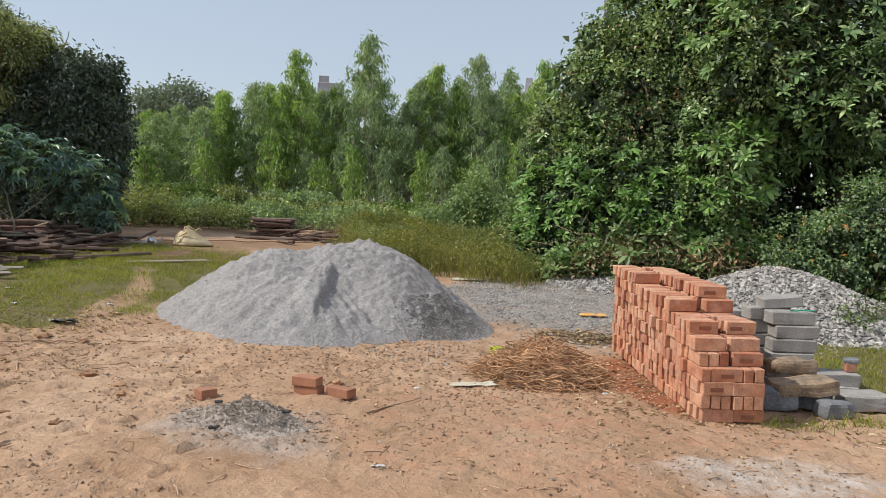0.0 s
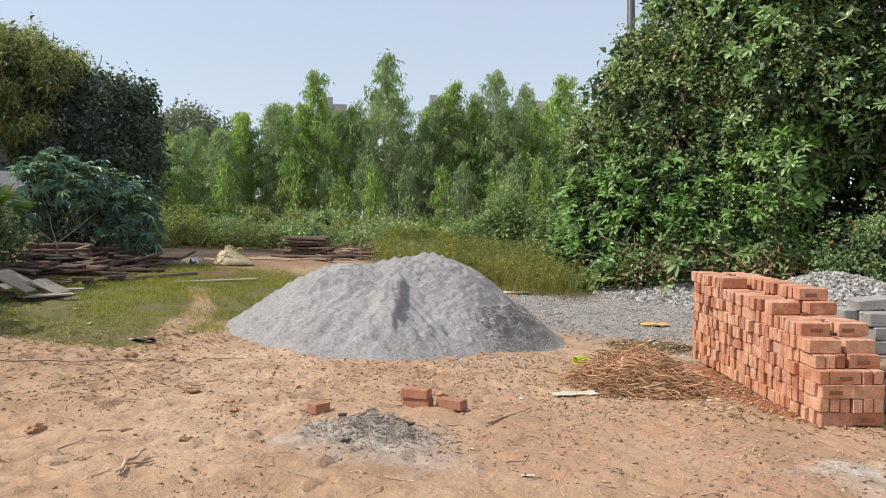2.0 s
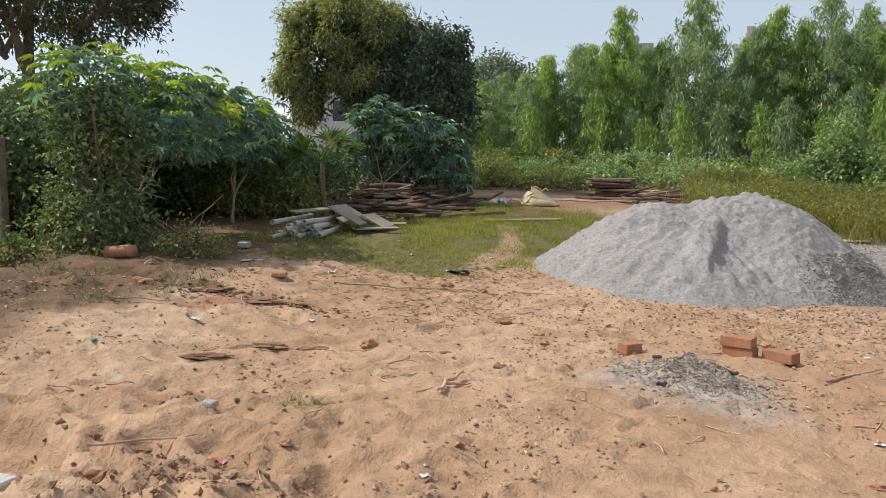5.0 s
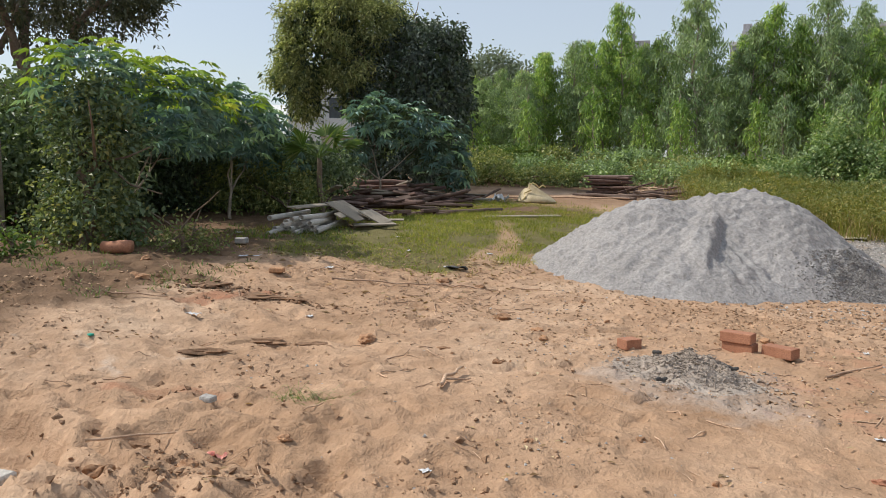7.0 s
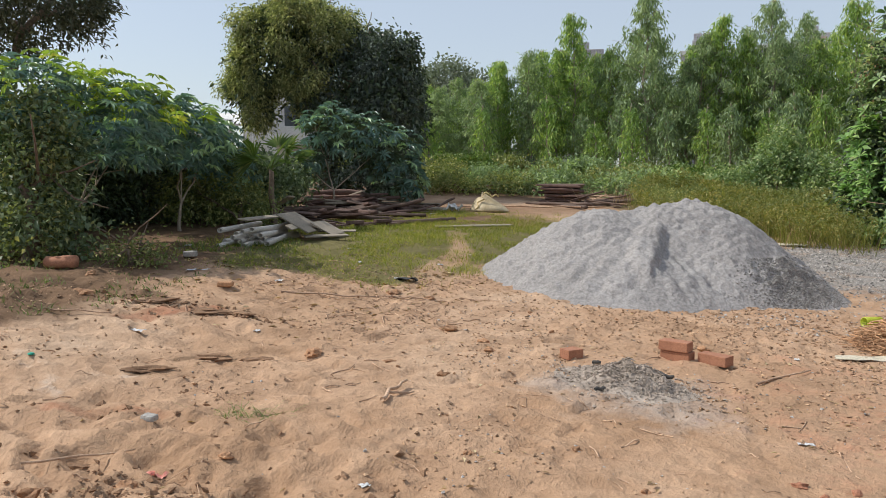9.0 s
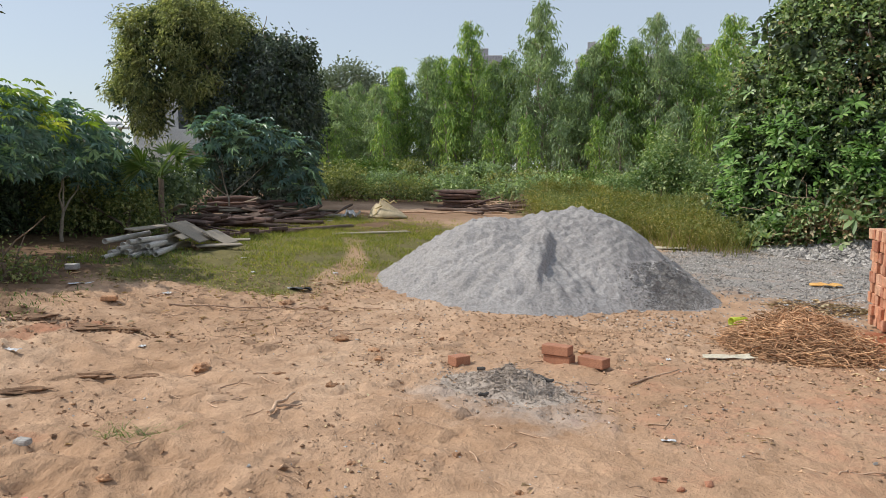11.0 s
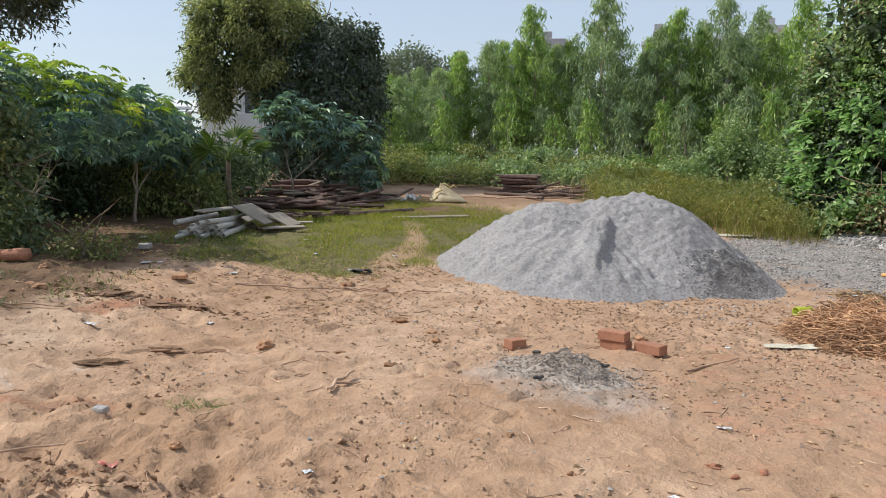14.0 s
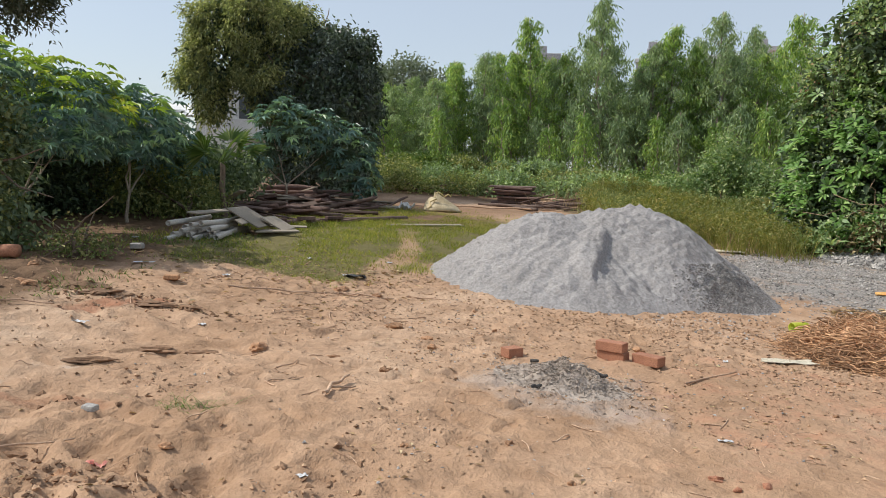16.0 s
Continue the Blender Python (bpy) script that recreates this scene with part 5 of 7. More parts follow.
# young eucalyptus grove
def eucalyptus(seed, mat, high=8.0, wide=1.2, boughs=72, sprays=5, leaves=23):
    """A slender stem, boughs rising and arching over, and hanging sprays of narrow leaves."""
    ob = tagged(new("eucalyptus_tree"), "slender young eucalyptus with drooping pale green leaves", "tree", "eucalyptus grove")
    r = np.random.default_rng(seed)
    top = np.array([r.normal() * 0.25, r.normal() * 0.25, high])
    stem = wander((0, 0, -0.1), top, 9, 0.06, r)
    runs, centres = [(stem, np.linspace(0.065, 0.01, 9))], []
    for k in range(boughs):
        t = 0.17 + 0.82 * ((k + r.random()) / boughs) ** 0.85
        s = np.array([np.interp(t * 8, np.arange(9), stem[:, c]) for c in range(3)])
        a = k * 2.4 + r.normal() * 0.5
        reach = wide * (1.04 - t) ** 0.75 * r.uniform(0.35, 1.15) * (0.62 + 0.38 * smooth(0.15, 0.42, t)) + 0.05
        rise = reach * r.uniform(0.7, 1.25)
        u = np.linspace(0, 1, 5)[:, None]
        way = s + np.concatenate([u * reach * math.cos(a), u * reach * math.sin(a), rise * (u - 0.42 * u * u)], 1)
        if k % 2 == 0:
            runs.append((way, np.linspace(0.018, 0.004, 5)))
        for f in r.uniform(0.35, 1.05, sprays):
            p = np.array([np.interp(f * 4, np.arange(5), way[:, c]) for c in range(3)])
            centres.append((*p, 0.4 + 0.6 * (1 - t)))
    part("trunk", tubes("trunk", runs, 5), BARK_PALE, ob)
    c = np.repeat(np.array(centres), leaves, 0)
    c = c[r.random(len(c)) < 0.45 + 0.9 * (c[:, 3] - 0.4)]
    hang = r.random(len(c)) ** 0.8
    q = c[:, :3] + r.normal(size=(len(c), 3)) * [0.13, 0.13, 0.1] * (0.35 + 0.75 * c[:, 3:]) - np.stack([0 * hang, 0 * hang, hang * 0.66 * (0.2 + 0.8 * c[:, 3])], -1)
    q[:, 2] = np.clip(q[:, 2], 0.15, high + 0.25)
    ax = r.normal(size=q.shape) * 0.5 + [0, 0, -1.0]
    s = r.uniform(0.6, 1.3, len(q))
    tagged(part("crown", blades("crown", q, ax, r.normal(size=q.shape), 0.23 * s, 0.048 * s, 0.05, 0.1), mat, ob), kind="stuff")
    return ob


variants = [eucalyptus(300 + k, (LEAF_EUC, LEAF_EUC_PALE)[k % 2], 8.0, (1.9, 2.2, 1.75, 2.4)[k]) for k in range(4)]
young = [eucalyptus(330 + k, (LEAF_EUC, LEAF_EUC_PALE)[k], 3.6, (1.1, 1.3)[k], 34, 4, 16) for k in range(2)]
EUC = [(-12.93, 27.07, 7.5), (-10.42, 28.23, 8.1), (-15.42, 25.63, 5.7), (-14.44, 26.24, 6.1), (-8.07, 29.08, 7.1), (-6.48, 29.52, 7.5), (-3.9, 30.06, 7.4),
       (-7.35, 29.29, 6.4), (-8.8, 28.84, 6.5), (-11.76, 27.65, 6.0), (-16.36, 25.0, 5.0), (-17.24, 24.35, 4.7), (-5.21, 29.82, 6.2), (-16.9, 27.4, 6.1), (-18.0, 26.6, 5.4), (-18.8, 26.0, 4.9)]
r = np.random.default_rng(310)
for k in range(30):
    x = -21.5 + 20.5 * (k + 0.5) / 30
    row = k % 3
    EUC.append((x + r.uniform(-0.3, 0.3), 26.6 + 0.33 * (x + 18) + (0.6, 2.6, -0.9)[row] + r.uniform(-0.5, 0.5), (4.9, 5.3, 4.4)[row] * r.uniform(0.85, 1.1) * (0.8 if x < -17 else 1.16 if x > -9.5 else 1.0)))
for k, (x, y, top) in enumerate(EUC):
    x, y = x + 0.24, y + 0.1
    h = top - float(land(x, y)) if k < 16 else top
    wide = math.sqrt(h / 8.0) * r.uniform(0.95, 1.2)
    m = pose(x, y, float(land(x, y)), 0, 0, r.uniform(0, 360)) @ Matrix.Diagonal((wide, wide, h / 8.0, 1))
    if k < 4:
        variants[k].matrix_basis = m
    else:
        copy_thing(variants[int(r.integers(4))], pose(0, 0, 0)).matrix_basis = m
for k in range(42):
    x = -20.5 + 18.5 * (k % 21 + r.random()) / 21
    y = (24.2 if k < 21 else 29.6) + 0.28 * (x + 18) + r.uniform(-1.2, 0.8)
    h = r.uniform(1.5, 3.2) / 3.6 * (1.0 if k < 21 else 1.35)
    m = pose(x, y, float(land(x, y)), 0, 0, r.uniform(0, 360)) @ Matrix.Diagonal((math.sqrt(h), math.sqrt(h), h, 1))
    if k < 2:
        young[k].matrix_basis = m
    else:
        copy_thing(young[k % 2], pose(0, 0, 0)).matrix_basis = m
bpy.context.view_layer.update()

# ---- left side: creeper-hung tree, castor plants, dark hedge ----
big = thing("creeper_covered_tree", -12.0, 13.5, "rounded tree smothered by dark hanging creepers", "tree")
SHIFT = 0.04
limbs(big, "trunk", (-12.0, 13.5, 0.6), [(-13.2, 12.3, 4.4), (-12.3, 13.2, 5.0), (-11.3, 14.0, 4.6)], 0.16, BARK, 400, 0.35)
OLIVE = [(-13.35, 12.15, 3.7, 0.5, 0.5, 0.5), (-13.2, 12.35, 4.55, 0.6, 0.6, 0.55), (-13.0, 12.5, 4.0, 0.85, 0.85, 0.85), (-12.6, 12.9, 4.75, 0.85, 0.85, 0.75), (-12.1, 13.4, 4.5, 0.75, 0.75, 0.7), (-13.4, 12.1, 3.3, 0.5, 0.5, 0.5), (-12.5, 13.0, 3.5, 0.75, 0.75, 0.55), (-13.25, 12.25, 2.75, 0.4, 0.4, 0.45), (-12.4, 13.1, 2.9, 0.5, 0.5, 0.4)]
CURTAIN = [(-11.35, 14.15, 3.75, 0.9, 0.9, 0.85), (-11.15, 14.35, 2.6, 0.8, 0.8, 1.5), (-11.6, 13.9, 1.7, 1.0, 1.0, 1.3), (-11.9, 13.6, 3.2, 0.85, 0.85, 1.0)]
OLIVE = [(x, y, z, a * 0.86, b * 0.86, c * 0.86) for x, y, z, a, b, c in OLIVE]
OLIVE = bossed(bossed(OLIVE, 7, 411, (0.3, 0.5)), 2, 414, (0.35, 0.6))
CURTAIN = bossed(CURTAIN, 8, 412, (0.25, 0.45))
r = np.random.default_rng(413)
for k in range(26):
    a = r.uniform(0, 6.283)
    CURTAIN.append((-11.35 + 0.85 * math.cos(a), 14.1 + 0.85 * math.sin(a), r.uniform(2.2, 3.6), 0.14, 0.14, r.uniform(0.6, 1.1)))
# lowest dark-leaved mass stands in for the shade under the crown
CURTAIN.append((-11.3, 14.0, 0.9, 0.9, 0.9, 1.0))
OLIVE = [(x + SHIFT, y + SHIFT, *w) for x, y, *w in OLIVE]
CURTAIN = [(x + SHIFT, y + SHIFT, *w) for x, y, *w in CURTAIN]
# lit left and shaded right of the crown are put into the leaf colours
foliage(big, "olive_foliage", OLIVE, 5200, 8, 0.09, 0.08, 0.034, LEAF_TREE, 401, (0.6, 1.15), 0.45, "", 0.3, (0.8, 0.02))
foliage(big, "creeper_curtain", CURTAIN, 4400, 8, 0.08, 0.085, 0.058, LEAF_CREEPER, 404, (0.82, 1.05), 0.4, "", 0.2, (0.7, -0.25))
foliage(big, "inner_foliage", OLIVE[:9] + CURTAIN, 1700, 5, 0.14, 0.16, 0.09, LEAF_DEEP_SHADE, 407, (0.4, 0.72))
r = np.random.default_rng(409)
runs = [(under(big, wander(np.array([-12.5 + 0.35 * k, 13.1 + 0.3 * k, 5.0 - 0.2 * k]), np.array([-12.4 + 0.35 * k, 13.2 + 0.3 * k, 5.5 - 0.2 * k + 0.15 * (k % 2)]), 5, 0.04, r)), 0.012) for k in range(6)]
part("tendril", tubes("tendril", runs, 4), BARK, big)


def castor(x, y, blobs, n, size, mats, label, seed, stems):
    ob = thing("castor_plant", x, y, label, "plant", "castor plants")
    limbs(ob, "branching_stem", (x, y, float(land(x, y))), stems, 0.024, BARK_PALE, seed, 0.3)
    for mat, share, lo, *top in mats:
        p, nn = shell(blobs, int(n * share), lo, 0.2, seed + 3)
        # sunlight put into the colour: lit leaves stay only on upward-facing places
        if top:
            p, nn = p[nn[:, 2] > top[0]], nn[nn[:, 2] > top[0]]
        r = np.random.default_rng(seed + 5)
        ax = unit(nn * 0.8 + r.normal(size=p.shape) * 0.6)
        up = unit(nn * 0.45 + [0, 0, 0.9] + r.normal(size=p.shape) * 0.3)
        tagged(part("palmate_foliage", palmate("palmate_foliage", under(ob, p), ax, up, size * r.uniform(0.6, 1.2, len(p))), mat, ob), kind="stuff")
        seed += 11
    return ob


castor(-9.6, 11.05, [(-9.7, 11.0, 2.25, 0.5, 0.5, 0.38), (-9.4, 11.45, 2.1, 0.6, 0.6, 0.4), (-9.05, 12.0, 1.75, 0.55, 0.55, 0.55), (-8.85, 12.3, 1.25, 0.3, 0.3, 0.5), (-9.95, 10.7, 1.7, 0.25, 0.25, 0.35)], 480, 0.2, ((LEAF_CASTOR, 0.7, (0.85, 1.12)), (LEAF_DEEP_SHADE, 0.3, (0.6, 0.9))), "tall castor plant with blue-green hand-shaped leaves", 420, [(-9.85, 10.8, 2.2), (-9.1, 11.8, 1.8), (-10.2, 10.5, 1.7)])
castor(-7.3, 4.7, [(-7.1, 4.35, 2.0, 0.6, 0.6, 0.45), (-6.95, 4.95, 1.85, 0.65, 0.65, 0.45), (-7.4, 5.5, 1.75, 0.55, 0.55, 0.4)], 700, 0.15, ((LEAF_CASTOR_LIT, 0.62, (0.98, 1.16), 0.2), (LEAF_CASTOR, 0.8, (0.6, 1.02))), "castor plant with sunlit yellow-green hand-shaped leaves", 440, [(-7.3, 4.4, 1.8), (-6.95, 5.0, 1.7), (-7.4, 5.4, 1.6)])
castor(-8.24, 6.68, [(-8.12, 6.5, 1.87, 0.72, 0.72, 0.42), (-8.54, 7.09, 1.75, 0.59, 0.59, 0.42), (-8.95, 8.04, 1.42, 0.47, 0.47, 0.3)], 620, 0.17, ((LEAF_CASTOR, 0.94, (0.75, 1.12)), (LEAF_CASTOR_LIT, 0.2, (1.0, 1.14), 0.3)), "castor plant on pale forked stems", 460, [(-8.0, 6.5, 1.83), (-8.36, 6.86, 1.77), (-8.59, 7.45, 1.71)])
column = thing("vine_wrapped_stump", -6.75, 4.05, "dead trunk wrapped in leafy vines", "stump")
limbs(column, "trunk", (-6.75, 4.05, 0.4), [(-6.8, 4.0, 1.45), (-6.6, 4.2, 1.35)], 0.08, BARK, 480, 0.6)
foliage(column, "vine_foliage", bossed([(-6.75, 4.05, 0.75, 0.36, 0.36, 0.5), (-6.85, 4.1, 1.5, 0.3, 0.3, 0.5)], 9, 482, (0.3, 0.6)), 460, 6, 0.08, 0.05, 0.034, LEAF_OLIVE, 481, gap=(0.4, 0.0))
# stump shade coloured in: a darker layer behind the olive leaves
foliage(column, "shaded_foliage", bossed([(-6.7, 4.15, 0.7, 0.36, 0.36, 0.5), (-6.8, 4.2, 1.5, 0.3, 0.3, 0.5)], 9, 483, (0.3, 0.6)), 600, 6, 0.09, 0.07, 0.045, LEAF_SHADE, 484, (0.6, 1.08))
# hedge shade comes from two dark leaf colours
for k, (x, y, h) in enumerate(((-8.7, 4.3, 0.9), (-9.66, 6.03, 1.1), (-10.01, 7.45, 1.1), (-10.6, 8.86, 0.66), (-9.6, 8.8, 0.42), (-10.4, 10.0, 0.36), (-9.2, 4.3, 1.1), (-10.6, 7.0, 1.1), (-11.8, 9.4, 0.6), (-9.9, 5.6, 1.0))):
    hedge("shaded_hedge_shrub", x, y, on_land([(x, y, 0.55, 0.75, 0.85, h), (x + 0.25, y - 0.35, 0.3, 0.5, 0.5, 0.6)]), 900, (LEAF_SHADE, LEAF_DEEP_SHADE, LEAF_SHADE, LEAF_DEEP_SHADE)[k % 4], ("dark shaded shrub of a tangled hedge", "green shrub of a tangled hedge")[k % 2], 500 + 9 * k, 0.09, group="hedge shrubs")
tuft_field("hedge_foot_grass", 7000, (-7.4, -4.6, 3.0, 7.0), 0.06, 0.004, WEED, "straggling weeds at the foot of the hedge", "grass", 598, lambda x, y: smooth(-5.1, -5.5, x + 0.45 * (y - 5.2) + 0.5 * (fbm(x * 2, y * 2, 3, 597) - 0.5)) * smooth(0.45, 0.62, fbm(x * 2.6, y * 2.6, 3, 599)), 0.8)
hedge("low_grey_weed", -5.85, 4.5, on_land([(-5.85, 4.5, 0.06, 0.12, 0.12, 0.12), (-5.7, 4.62, 0.04, 0.09, 0.09, 0.08)]), 110, LEAF_OLIVE, "low grey-green weed at the hedge foot", 600, 0.045, "weed")
hedge("roadside_weed", -6.2, 3.2, on_land([(-6.3, 3.15, 0.04, 0.15, 0.15, 0.12)]), 45, WEED, "bright green weed beside bare earth", 610, 0.07, "weed")
left_tree = thing("spreading_tree", -12.4, 6.1, "old spreading tree with a dark forked trunk", "tree")
limbs(left_tree, "trunk", (-12.4, 6.1, 0.6), [(-12.6, 5.2, 4.2), (-12.0, 7.2, 4.4), (-13.2, 6.0, 4.8), (-13.0, 4.4, 3.6)], 0.2, BARK, 620, 0.4)
SPREAD = [(-12.3, 6.2, 4.55, 1.4, 1.4, 1.25), (-13.2, 5.2, 4.55, 1.5, 1.5, 1.2), (-11.9, 6.75, 4.2, 0.95, 0.95, 0.95), (-13.6, 4.0, 3.9, 1.1, 1.1, 0.9)]
SPREAD = bossed(SPREAD, 8, 622, (0.3, 0.5))
foliage(left_tree, "foliage", SPREAD, 4200, 8, 0.1, 0.1, 0.04, LEAF_DUSK, 621, (0.6, 1.1), gap=(0.9, -0.1))
hedge("sunlit_bush", -14.0, 5.6, on_land([(-14.0, 5.4, 0.9, 1.1, 1.1, 1.0), (-14.5, 7.4, 0.9, 1.2, 1.2, 1.0)]), 1000, WEED, "sunlit green bush behind the hedge", 630, 0.1)
hedge("sunlit_bush", -12.2, 10.6, on_land([(-12.2, 10.6, 0.1, 1.0, 1.0, 0.3), (-13.0, 9.0, 0.3, 1.1, 1.1, 0.5), (-15.4, 9.6, 1.2, 1.4, 1.4, 1.1)]), 1500, LEAF_OLIVE, "olive bush behind the hedge", 640, 0.1)


def fan_palm(x, y, z):
    ob = thing("fan_palm", x, y, "small fan palm among the hedge shrubs", "palm")
    r = np.random.default_rng(650)
    top = np.array([0, 0, z])
    part("trunk", tubes("trunk", [(wander((0, 0, -0.1), top, 6, 0.015, r), np.linspace(0.05, 0.035, 6))], 8), BARK, ob)
    for k in range(11):
        a, e = k * 2.4, r.uniform(0.15, 1.2)
        d = np.array([math.cos(a) * math.cos(e), math.sin(a) * math.cos(e), math.sin(e)])
        hub = top + d * 0.35
        side = unit(np.cross(d, [0, 0, 1.0])[None])[0]
        flat, roll = np.cross(side, d), r.uniform(-1.3, 1.3)
        side = side * math.cos(roll) + flat * math.sin(roll)
        t = np.linspace(-1.25, 1.25, 15)[:, None]
        ax = d * np.cos(t) + side * np.sin(t)
        fan = part("fan_leaf", blades("fan_leaf", hub + ax * 0.03, ax, np.cross(side, d)[None] * np.ones((15, 1)), 0.34, 0.042, 0.15), WEED, ob)
        part("stalk", tubes("stalk", [(np.stack([top, hub]), [0.012, 0.008])], 5), WEED, fan)
    return ob


fan_palm(-8.0, 8.1, 0.85)
hedge("dusty_shrub", -8.3, 7.8, on_land([(-8.3, 7.8, 0.2, 0.45, 0.4, 0.42), (-8.8, 7.4, 0.3, 0.45, 0.45, 0.45), (-8.9, 8.3, 0.2, 0.4, 0.4, 0.4)]), 800, LEAF_OLIVE, "dusty olive shrub at the hedge foot", 655, 0.06)


# ---- left side: pipes, timber, sack ----
def pipe_bm(length, outer, inner, sides=14):
    bm = bmesh.new()
    rings = []
    for x, rad in ((0, outer), (length, outer), (length, inner), (0, inner)):
        rings.append([bm.verts.new((x - length / 2, rad * math.cos(a), rad * math.sin(a))) for a in np.linspace(0, 2 * np.pi, sides, endpoint=False)])
    for p, q in zip(rings, rings[1:] + rings[:1]):
        for k in range(sides):
            bm.faces.new((p[k], p[(k + 1) % sides], q[(k + 1) % sides], q[k]))
    bmesh.ops.recalc_face_normals(bm, faces=bm.faces[:])
    return bm


pipe_me = bm_mesh("cement_pipe", pipe_bm(1.1, 0.03, 0.025), True)
pipe_me.materials.append(PIPE)
r = np.random.default_rng(700)
for k in range(20):
    lay = 0 if k < 9 else (1 if k < 16 else 2)
    off = (k - (0, 9, 16)[lay]) * 0.075 + lay * 0.06
    x, y = -6.72 + 0.62 * off + r.normal() * 0.05, 6.62 + 0.26 * off + r.normal() * 0.12
    ob = new("cement_pipe", pipe_me)
    ob.matrix_basis = pose(x, y, g(x, y) + 0.035 + 0.062 * lay, 0, -1.5 + r.normal() * 2, 117 + r.normal() * 8)
    tagged(ob, "pale grey cement pipe in a heap on the grass", "pipe", "heap of pipes")
for k, (x, y, h, turn, tilt, sx, sy) in enumerate(((-6.55, 7.3, 0.2, 120, 29, 0.75, 0.46), (-6.36, 7.02, 0.17, 124, 31, 0.66, 0.1), (-6.4, 7.62, 0.12, 113, 27, 0.45, 0.34), (-6.85, 7.0, 0.25, 113, 8, 1.25, 0.13), (-6.15, 7.35, 0.04, 60, 4, 0.55, 0.14), (-6.45, 7.85, 0.06, 40, 6, 0.5, 0.1))):
    solid("cement_sheet", box_bm(sx, sy, 0.018, 0.004, 1, 0.003, k), SHEET, x, y, "brown-grey cement sheet lying over pipes", "sheet", "sheets on the pipes", z=g(x, y) + h, rz=turn, rx=tilt)


def log(x, y, length, rad, turn, h, mat=LOG, label="weathered brown log in a heap", group="timber heap", tilt=0.0, seed=1):
    r = np.random.default_rng(seed)
    pts = wander((-length / 2, 0, 0), (length / 2, 0, 0), 7, rad * 0.2, r)
    me = tubes("log", [(pts, rad * r.uniform(0.8, 1.15, 7))], 8)
    return solid("log", me, mat, x, y, label, "log", group, z=g(x, y) + h, rz=turn, ry=tilt)


def plank(x, y, length, width, thick, turn, h, mat, label, tilt=0.0, lean=0.0, seed=1):
    """A split board, slightly warped, with worn edges."""
    return solid("plank", box_bm(length, width, thick, 0.006, 1, 0.004, seed), mat, x, y, label, "plank", "timber heap", z=g(x, y) + h, rz=turn, ry=tilt, rx=lean)


r = np.random.default_rng(710)
for k in range(66):
    u, v = r.random(), r.uniform(-1, 1)
    x, y = -8.15 - 0.9 * u + 0.75 * v, 8.8 + 3.4 * u + 0.35 * v
    h = 0.02 + 0.24 * r.random() * max(0.0, 0.5 - 0.6 * v)
    turn = 55 + r.normal() * 50
    if k % 3:
        plank(x, y, r.uniform(0.5, 1.5), r.uniform(0.07, 0.2), r.uniform(0.02, 0.045), turn, h, (LOG_RED, LOG, LOG_RED, SHEET)[k % 4], ("rough reddish plank thrown on a timber heap", "weathered grey-brown plank on a timber heap")[k % 2], r.normal() * 8, r.normal() * 14, k)
    else:
        log(x, y, r.uniform(0.7, 1.6), r.uniform(0.015, 0.04), turn, h + 0.03, (LOG, LOG_RED)[k % 2], "weathered brown log in a heap", tilt=r.normal() * 7, seed=720 + k)
for k in range(7):
    log(-10.4 + 0.1 * (k % 3), 11.7 + 0.12 * (k % 4), 1.1, 0.055, 48 + 4 * (k % 3), 0.06 + 0.09 * (k // 3), LOG_RED, "thick dark log stacked under the tree", "stacked logs", seed=740 + k)
for k in range(9):
    plank(-7.2 + 0.02 * k + r.normal() * 0.05, 8.35 + 0.19 * k, r.uniform(0.2, 0.34), 0.1, 0.05, 80 + r.normal() * 14, 0.01 + 0.05 * (k % 3 == 0), LOG_RED, "short reddish offcut along the edge of the grass", seed=756 + k)
log(-7.05, 10.2, 1.9, 0.035, 80, 0.035, LOG, "long grey log along the edge of the grass", seed=765)


def wood_stack(x, y, turn):
    ob = thing("bark_stack", x, y, "dark reddish stack of bark slabs by wild grass", "wood stack", rz=turn)
    r = np.random.default_rng(770)
    for k in range(7):
        me = box_bm(0.98 - 0.02 * k + r.normal() * 0.03, 0.42, 0.05, 0.012, 1, 0.012, k + 3)
        p = part("slab", me, LOG_RED, ob)
        p.matrix_basis = pose(r.normal() * 0.08, r.normal() * 0.05, 0.052 * k, r.normal() * 2.5, r.normal() * 2.5, r.normal() * 7)
    p = part("top_plank", box_bm(1.05, 0.4, 0.03, 0.006, 1, 0.004, 4), LOG, ob, "pale grey plank on top")
    p.matrix_basis = pose(-0.05, 0, 0.36, 2, 0, 3)
    return ob


wood_stack(-7.35, 15.95, 22)
for k, (x, y, ln, turn) in enumerate(((-6.6, 15.2, 1.3, 20), (-6.9, 14.9, 1.5, 5), (-6.4, 14.6, 0.9, -30), (-5.9, 16.3, 1.5, 25), (-6.1, 15.8, 1.2, 40))):
    log(x, y, ln, 0.035, turn, 0.04 + 0.05 * (k > 2), LOG, "pale split branch beside the bark stack", "branches by the bark stack", seed=780 + k)
r = np.random.default_rng(790)
for k in range(22):
    x, y = r.uniform(-6.7, -5.4), r.uniform(14.9, 16.6)
    log(x, y, r.uniform(0.4, 1.1), r.uniform(0.008, 0.02), r.normal() * 40 + 20, 0.02 + 0.2 * r.random() * (k % 2), (LOG, LOG_RED, STICK)[k % 3], "thin dry branch in a brush pile", "branches by the bark stack", tilt=r.normal() * 9, seed=800 + k)
pole_me = tubes("bamboo_pole", [(wander((-1.5, 0, 0), (1.5, 0, 0), 8, 0.015, np.random.default_rng(5)), 0.016)], 8)
